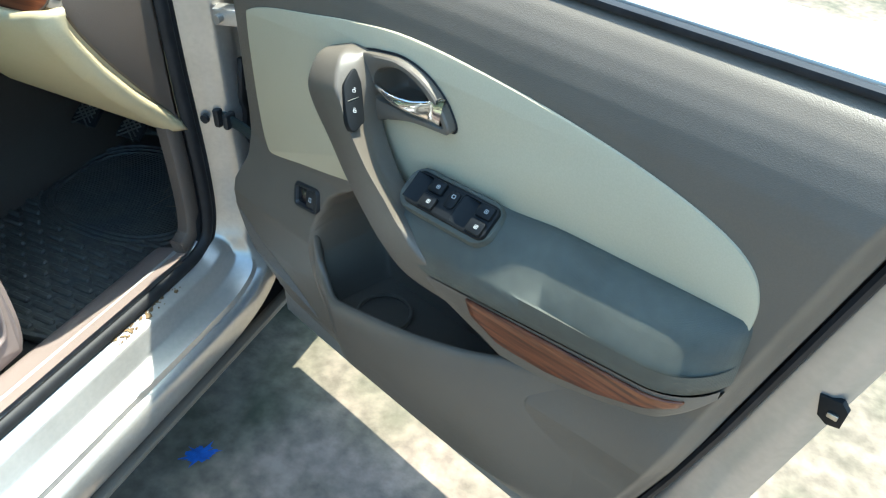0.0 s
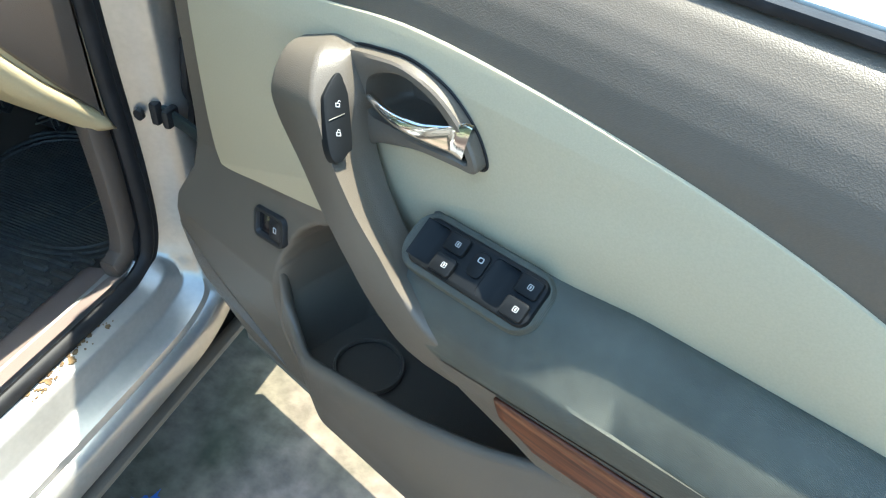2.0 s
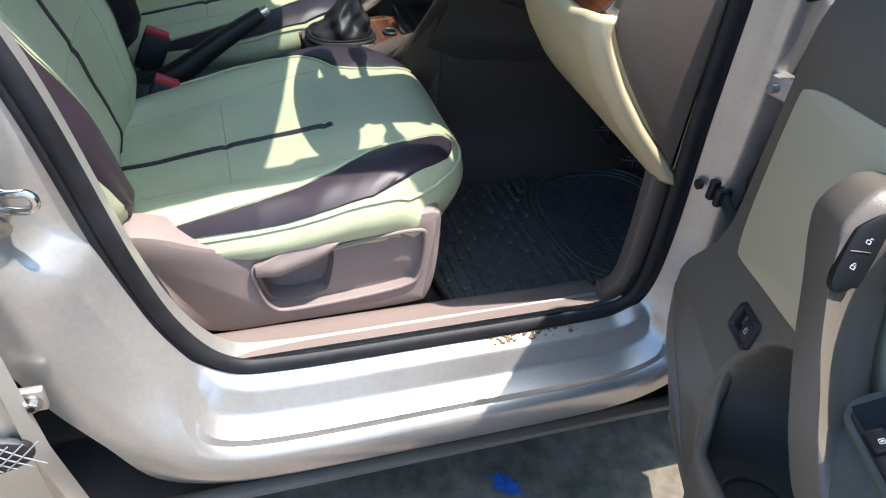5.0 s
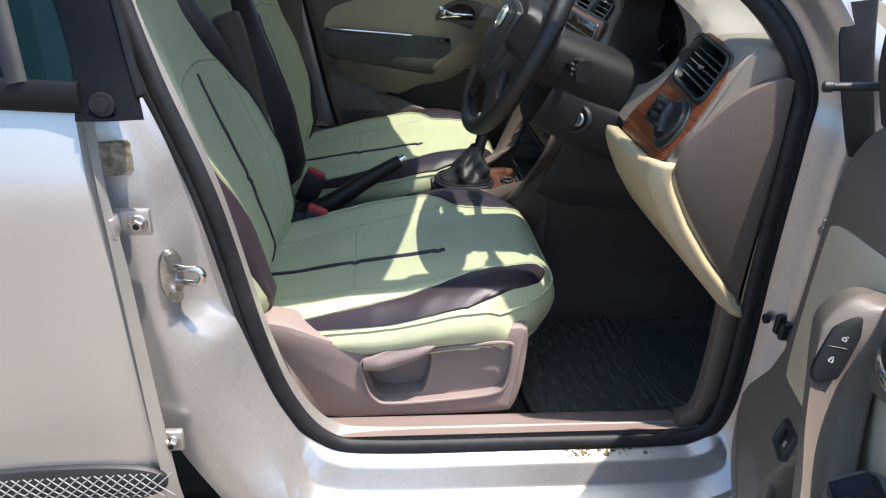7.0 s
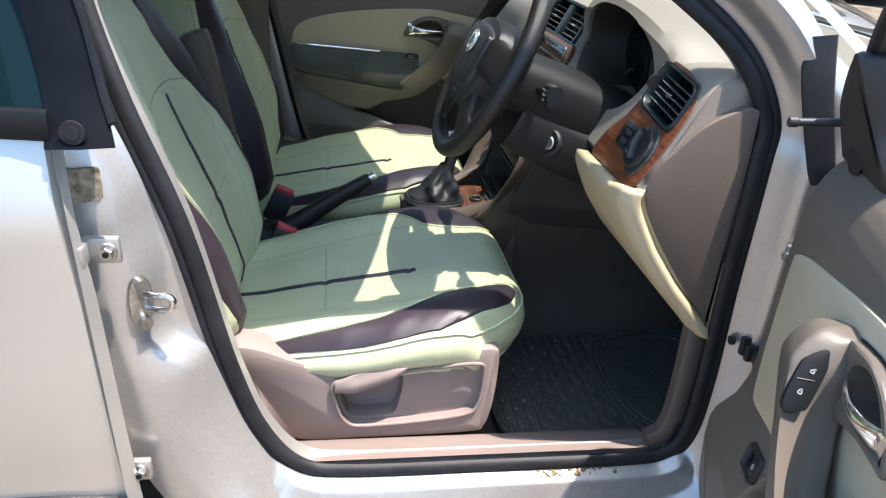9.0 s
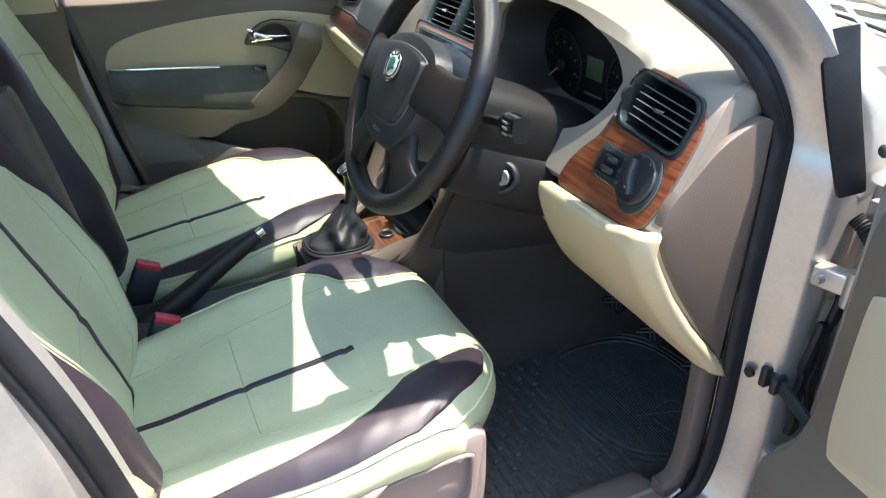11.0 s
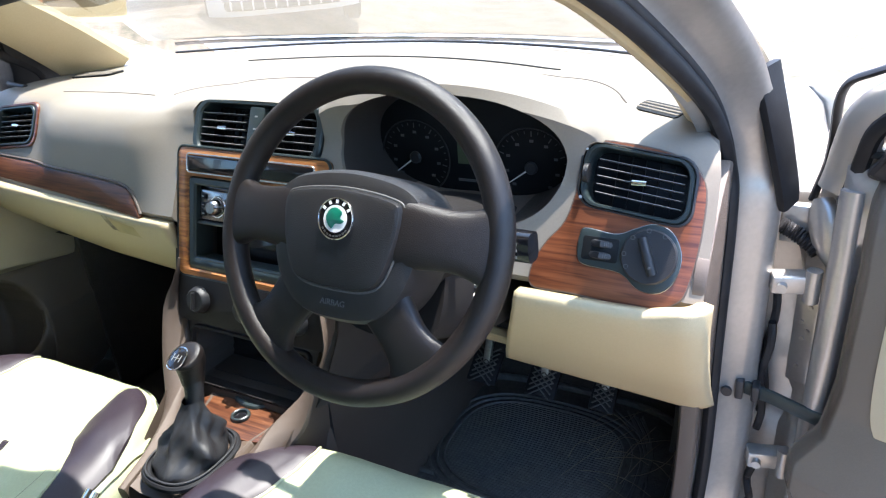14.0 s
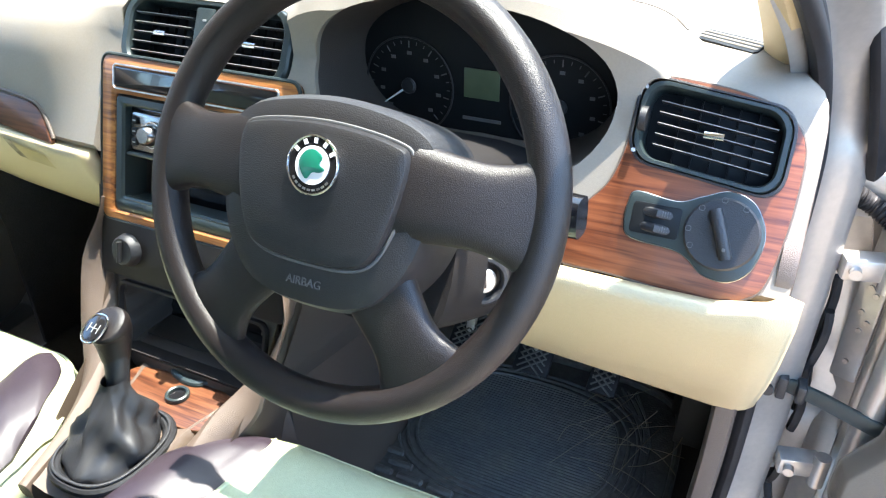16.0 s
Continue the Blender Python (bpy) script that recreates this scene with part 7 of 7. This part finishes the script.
tagged(part("ground", ground_sheet(), CONC), "stained sunlit concrete yard", "ground", kind="structure")
random.seed(5)
bl = []
for i in range(64):
    r = 0.024 * (1 + 0.45 * noise.noise((i * 0.33, 0, 0)) + 0.5 * noise.noise((i * 1.1, 3, 0)) + (0.55 if i % 11 == 0 else 0))
    bl.append((1.3 * r * math.cos(i / 64 * math.tau), 0.85 * r * math.sin(i / 64 * math.tau)))
tagged(part("paint_stain", grid(lambda a, b: Vector((0.744 + b * (bl[round(a * 64) % 64][0] * 0.8 - bl[round(a * 64) % 64][1] * 0.5), -0.232 + b * (bl[round(a * 64) % 64][0] * 0.6 + bl[round(a * 64) % 64][1] * 0.8), 0.0065 - 0.002 * b)), 64, 4, wrap_u=True), BLUEP),
       "splash of bright blue paint on the concrete", "stain")

WHITEP = mat("white_car_paint", (0.78, 0.78, 0.76), 0.25, 0, 0.03, 3, coat=0.8)
ORANGE = mat("orange_car_paint", (0.62, 0.14, 0.02), 0.25, 0, 0.05, 3, coat=0.8)
GREYCAR = mat("dark_grey_car_paint", (0.05, 0.05, 0.06), 0.3, 0.3, 0.1, 3, coat=0.8)
DARKGL = mat("car_window_glass", (0.03, 0.045, 0.05), 0.08, 0, 0.2, 2, coat=0.5)
LAMP = mat("clear_lamp", (0.55, 0.55, 0.52), 0.12, 0.6, 0.2, 20, coat=0.6)
AMBER = mat("amber_lamp", (0.75, 0.22, 0.02), 0.2, 0, 0.1, 20)
TYRE = mat("tyre_rubber", (0.02, 0.02, 0.02), 0.8, 0, 0.2, 20)


def parked_car(label, m, L, W, H, paint, bonnet, belt, grille, clad=None, nose=0.55, proud=0.0, low=0.42):
    """A parked car with its nose at local x = 0, its body towards -x."""
    root = thing("parked_car", label, "car", m=m)
    hw = W / 2

    def hull(a, b):
        """a along the length, b round the section from one sill over the bonnet to the other."""
        x = -L * a
        top = interp(a, {0: belt * 0.62, 0.015: belt * 0.74, 0.05: belt * 0.86, 0.27: belt, 0.9: belt, 0.97: belt * 0.95, 1: belt * 0.8})
        w = hw * interp(a, {0: 0.72, 0.02: 0.86, 0.07: 0.96, 0.2: 1, 0.9: 1, 1: 0.9})
        rows = ((-0.90, 0.22), (-0.97, 0.30), (-1.0, 0.50), (-0.99, 0.70), (-0.95, 0.90), (-0.82, 0.985), (-0.4, 1.0), (0.0, 1.005), (0.4, 1.0), (0.82, 0.985), (0.95, 0.90), (0.99, 0.70), (1.0, 0.50), (0.97, 0.30), (0.90, 0.22))
        q, r = rows[round(b * 14)]
        z = 0.22 + (top - 0.22) * (r - 0.22) / 0.78
        return Vector((x + 0.10 * abs(q) ** 3 * (-1 if a < 0.1 else 0), q * w, z))

    body = part("body", grid(hull, 60, 15), paint, root, sharp=60)
    part("nose_panel", grid(lambda a, b: hull(0, a) * (1 - b) + Vector((0.02, 0, 0.22 + (belt * 0.62 - 0.22) * 0.5)) * b, 15, 3), paint, body)
    b0, b1, r0, r1 = -L * bonnet, -L * (bonnet + 0.16), -L * (bonnet + 0.17), -L * 0.88

    def cabin(a, b, k=1.0):
        """The glasshouse: a round the plan, b up."""
        x = interp(a, {0: b0 + (r0 - b0) * b, 0.25: r0 - 0.2, 0.75: r1, 1: -L * 0.97 + (r1 + L * 0.97) * b})
        w = hw * (0.93 - 0.20 * b) * k
        return x, w

    gz = lambda b: belt - 0.02 + (H - belt - 0.03) * b
    part("windscreen", grid(lambda a, b: Vector((b0 + (r0 - b0) * b - 0.08 * (2 * a - 1) ** 2 + 0.01, (2 * a - 1) * hw * (0.90 - 0.18 * b), gz(b))), 9, 6), DARKGL, root, "windscreen")
    for sy in (1, -1):
        part("side_glass", grid(lambda a, b: Vector(((b0 - 0.10 + (r0 - b0) * b) * (1 - a) + (-L * 0.95 + (r1 + L * 0.95) * b) * a, sy * hw * (0.935 - 0.20 * b), gz(b))), 8, 5), DARKGL, root)
        for f0 in (0.0, 0.34, 0.66, 0.98):
            part("window_post", sweep([Vector(((b0 - 0.10 + (r0 - b0) * b) * (1 - f0) + (-L * 0.95 + (r1 + L * 0.95) * b) * f0, sy * hw * (0.945 - 0.20 * b), gz(b))) for b in (0, 0.5, 1)], (0.06, 0.03), up=(0, 1, 0), nseg=8), paint if f0 in (0.0, 0.98) else GLOSSB, root)
        mi = part("door_mirror", box((0.10, 0.19, 0.13), (b0 - 0.25, sy * (hw + 0.09), belt + 0.06), 0.03), GLOSSB if paint is WHITEP else paint, root)
        hl = part("headlamp", grid(lambda a, b: Vector((-0.03 - 0.16 * a ** 2, sy * hw * (0.52 + 0.40 * a), belt * 0.66 + (0.10 + 0.03 * a) * (b - 0.3) * (1 if 0 < a < 1 else 0.7))) + Vector((0.035, 0, 0)), 8, 5), LAMP, root, "clear headlamp")
        part("indicator", box((0.03, 0.05, 0.05), (-0.20, sy * hw * 0.93, belt * 0.67), 0.01), AMBER, hl)
        part("fog_lamp", cyl(0.045, 0.02, pose(-0.035, sy * hw * 0.70, 0.42, 0, 90, 0), 18), LAMP, root)
        part("door_handle", box((0.16, 0.03, 0.03), (-L * 0.52, sy * hw * 1.0, belt - 0.10), 0.01), paint, root)
        part("door_gap", box((0.006, 0.006, belt - 0.35), (-L * 0.36, sy * hw * 1.001, 0.33 + (belt - 0.35) / 2), 0), GLOSSB, root)
    part("roof", grid(lambda a, b: Vector((r0 + 0.03 - (r0 - r1 + 0.03) * a, (2 * b - 1) * hw * 0.76, H - 0.055 + 0.05 * math.sin(a * math.pi) ** 0.5 * math.cos((2 * b - 1) * 1.2))), 10, 9), paint, root)
    part("rear_screen", grid(lambda a, b: Vector((-L * 0.96 + (r1 + L * 0.96) * b, (2 * a - 1) * hw * (0.90 - 0.18 * b), gz(b))), 5, 4), DARKGL, root)
    gr = part("grille", plate(rrect(W * 0.36, 0.13, 0.03, 5, 0, belt * 0.655), lambda a, b, d: Vector((d + 0.005, a, b)), -0.03, 0.03, 0.01), GLOSSB, root, "grille")
    for q in range(3):
        part("grille_bar", box((0.012, W * 0.33, 0.014), (0.038, 0, belt * 0.655 - 0.035 + 0.035 * q), 0.004), STEEL, gr)
    part("badge", cyl(0.045, 0.012, pose(0.036, 0, belt * 0.66, 0, 90, 0), 20), CHROME, gr)
    lg = solid(part("lower_grille", grid(lambda a, b: Vector((0.012 + proud - 0.26 * abs((2 * a - 1) * grille / 0.97) ** 4, (a - 0.5) * W * grille * (0.95 + 0.05 * math.sin(b * math.pi)), low - 0.055 + 0.11 * b)), 15, 5), RUBBER, root), 0.02)
    for q in range(int(W * grille / 0.12)):
        part("grille_rib", box((0.015, 0.02, 0.095), (0.016 + proud - 0.26 * abs((-W * grille / 2 + 0.08 + 0.12 * q) / hw / 0.97) ** 4, -W * grille / 2 + 0.08 + 0.12 * q, low), 0.004), paint, lg)
    part("bumper", grid(lambda a, b: Vector((-0.02 + 0.05 * math.sin(b * math.pi) - 0.26 * abs(2 * a - 1) ** 4, (2 * a - 1) * hw * 0.97, 0.22 + 0.30 * b)), 17, 7), clad or paint, root, "bumper")
    part("number_plate", box((0.012, 0.46, 0.10), (0.035, 0, 0.54 if nose < 0.5 else 0.52), 0.004), WHITEM, root)
    part("wiper", sweep([(b0 + 0.01, -0.25, belt + 0.03), (b0 - 0.04, 0.35, belt + 0.09)], (0.015, 0.015), nseg=6), GLOSSB, root)
    for x in (-L * 0.19, -L * 0.79):
        for sy in (1, -1):
            r = 0.30 if H < 1.55 else 0.335
            wm = pose(x, sy * (hw - 0.09), r, sy * -90, 0, 0)
            part("wheel_arch", sweep([(x + (r + 0.055) * math.cos(t), sy * (hw + 0.002), r + (r + 0.055) * math.sin(t)) for t in np.linspace(-0.2, math.pi + 0.2, 20)], (0.05, 0.03), up=(0, 1, 0), nseg=8), clad or GLOSSB, root)
            wl = part("wheel", join(cyl(r, 0.19, wm @ pose(0, 0, -0.09), 32, bevel=0.03)), TYRE, root, "tyre")
            part("rim", cyl(r * 0.64, 0.02, wm @ pose(0, 0, 0.090), 32), STEEL, wl)
            for q in range(7):
                part("rim_slot", box((r * 0.26, 0.045, 0.006), (0, 0, 0), 0.002, wm @ pose(0, 0, 0.1105, 0, 0, q * 360 / 7) @ pose(r * 0.42, 0, 0)), GLOSSB, wl)
    return root


parked_car("white hatchback parked nose-on beyond the passenger side", pose(-5.0, -0.20, rise(-6.5, -0.2) - 0.04, 0, 0, 3), 3.5, 1.46, 1.53, WHITEP, 0.22, 1.05, 0.62)
parked_car("orange compact suv parked nose-on beside the white hatchback", pose(-6.0, 2.86, rise(-6.5, 3.0), 0, 0, -8), 4.0, 1.77, 1.65, ORANGE, 0.24, 1.10, 0.45)
parked_car("dark grey hatchback standing in front of the fence", pose(-8.25, 5.05, rise(-8.0, 5.5), 0, 0, -123), 4.0, 1.75, 1.55, GREYCAR, 0.24, 1.02, 0.5)
parked_car("white car parked nose-on ahead of the bonnet", pose(-4.55, 5.45, rise(-4.7, 5.9), 0, 0, -52), 4.1, 1.72, 1.50, WHITEP, 0.25, 0.98, 0.74, proud=0.026, low=0.335)

BLUEW = mat("blue_painted_panel", (0.03, 0.10, 0.42), 0.5, 0, 0.2, 2)
GREYW = mat("grey_plaster", (0.42, 0.42, 0.42), 0.9, 0, 0.2, 1.5, 0.4, 60, grain=0.15, gscale=20)
DARKIN = mat("dark_workshop_wall", (0.10, 0.12, 0.13), 0.8, 0, 0.4, 1.2)
BRICKM = mat("brown_brick_wall", (0.22, 0.10, 0.08), 0.9, 0, 0.3, 2, 0.5, 30, grain=0.3, gscale=14)
WIRE = mat("galvanised_wire", (0.5, 0.5, 0.48), 0.5, 0.7, 0.2, 20)
shop = thing("workshop", "open workshop with grey walls and blue panels", "building")
part("back_wall", box((0.2, 9.0, 4.2), (-17.0, -3.5, 2.1), 0.01), DARKIN, shop)
part("floor_slab", box((4.6, 9.0, 0.12), (-14.8, -3.5, 0.06), 0.01), GREYW, shop)
part("roof", box((5.2, 9.4, 0.15), (-14.7, -3.5, 3.6), 0.02), GREYW, shop)
for y, w, mt_ in ((-7.6, 0.8, GREYW), (-4.6, 0.5, GREYW), (-3.0, 0.35, GREYW), (-1.35, 0.75, BLUEW), (0.6, 0.8, GREYW)):
    part("front_post", box((0.18, w, 3.6), (-12.6, y, 1.8), 0.01), mt_, shop, "blue painted post" if mt_ is BLUEW else "")
part("shelf_unit", join(*(box((0.4, 1.6, 0.05), (-16.4, -3.6, 0.6 + 0.55 * q), 0.01) for q in range(4))), STEEL, shop)
part("strip_lamp", box((0.1, 0.6, 0.06), (-15.5, -2.2, 2.3), 0.01), WHITEM, shop)
wall = tagged(part("boundary_wall", box((0.25, 26.0, 1.5), (-15.5, 13.5, 0.95), 0.01), BRICKM), "low brown brick boundary wall", "wall", kind="structure")
fence = thing("wire_fence", "chain-link fence on concrete posts along the wall", "fence")
for q in range(9):
    part("post", box((0.20, 0.20, 3.4), (-13.6, 5.2 + 1.9 * q, 1.9), 0.02), GREYW, fence, "grey concrete post")
mesh_wires = []
for q in range(70):
    for sgn in (1, -1):
        y0 = 4.4 + 0.22 * q
        mesh_wires.append(sweep([(-13.55, y0, 0.5 if sgn > 0 else 3.3), (-13.55, y0 + 1.6, 3.3 if sgn > 0 else 0.5)], (0.009, 0.009), nseg=4))
tagged(part("wire_mesh", join(*mesh_wires), WIRE, fence, "galvanised diamond mesh"), kind="stuff")
part("top_rail", sweep([(-13.55, 4.4, 2.3), (-13.55, 21.0, 2.3)], (0.05, 0.05), nseg=8), WIRE, fence)
SHED = mat("shed_sheet", (0.10, 0.055, 0.05), 0.6, 0.2, 0.3, 2, 0.8, 14, kind="wave")
shed = thing("shed", "brown sheet-metal shed behind the fence", "shed")
part("plinth", box((3.05, 10.05, 0.25), (-19.0, 9.5, 0.12), 0.01), GREYW, shed)
for i in range(10):
    part("sheet", box((3.0 + 0.02 * (i % 2), 0.99, 3.36), (-19.0, 5.0 + i, 1.92), 0.01), SHED, shed)
part("roof", box((3.6, 10.6, 0.12), (-19.0, 9.5, 3.66), 0.01), SHED, shed)
part("gutter", box((0.12, 10.6, 0.10), (-17.15, 9.5, 3.60), 0.02), SHED, shed)
far = tagged(part("far_wall", join(box((0.3, 60, 3.0), (-24, 10, 1.5), 0.01), box((60, 0.3, 3.0), (6, 26, 1.5), 0.01), box((0.3, 60, 3.0), (26, 0, 1.5), 0.01), box((60, 0.3, 3.0), (0, -26, 1.5), 0.01)), GREYW), "plain grey perimeter walls", "wall", kind="structure")

# ---- passenger's door mirror ----
mir = thing("door_mirror", "dark exterior mirror on the passenger door", "mirror")
part("housing", grid(lambda a, b: Vector((-0.925 + 0.100 * math.cos(a * math.tau) * math.cos((b - 0.5) * 2.9) ** 0.6, -0.135 + 0.10 * b, 1.143 + 0.074 * math.sin(a * math.tau) * math.cos((b - 0.5) * 2.9) ** 0.6)), 28, 9, wrap_u=True), PAINT, mir, "silver housing")
MIRR = mat("mirror_glass", (0.9, 0.9, 0.9), 0.02, 1.0, 0.0, 1)
part("glass", plate(rrect(0.165, 0.122, 0.038, 6, -0.930, 1.143), lambda a, b, d: Vector((a, -0.135 - d + 0.25 * (a + 0.925), b)), -0.01, 0.004, 0.002), MIRR, mir, "mirror glass")
part("glass_rim", sweep([(x, -0.135 + 0.25 * (x + 0.925), z) for x, z in rrect(0.178, 0.134, 0.044, 6, -0.930, 1.143)], (0.014, 0.020), up=(0, 1, 0), closed=True, nseg=8), BLACK, mir)
part("arm", box((0.12, 0.05, 0.04), (-0.815, -0.085, 1.090), 0.015), BLACK, mir)
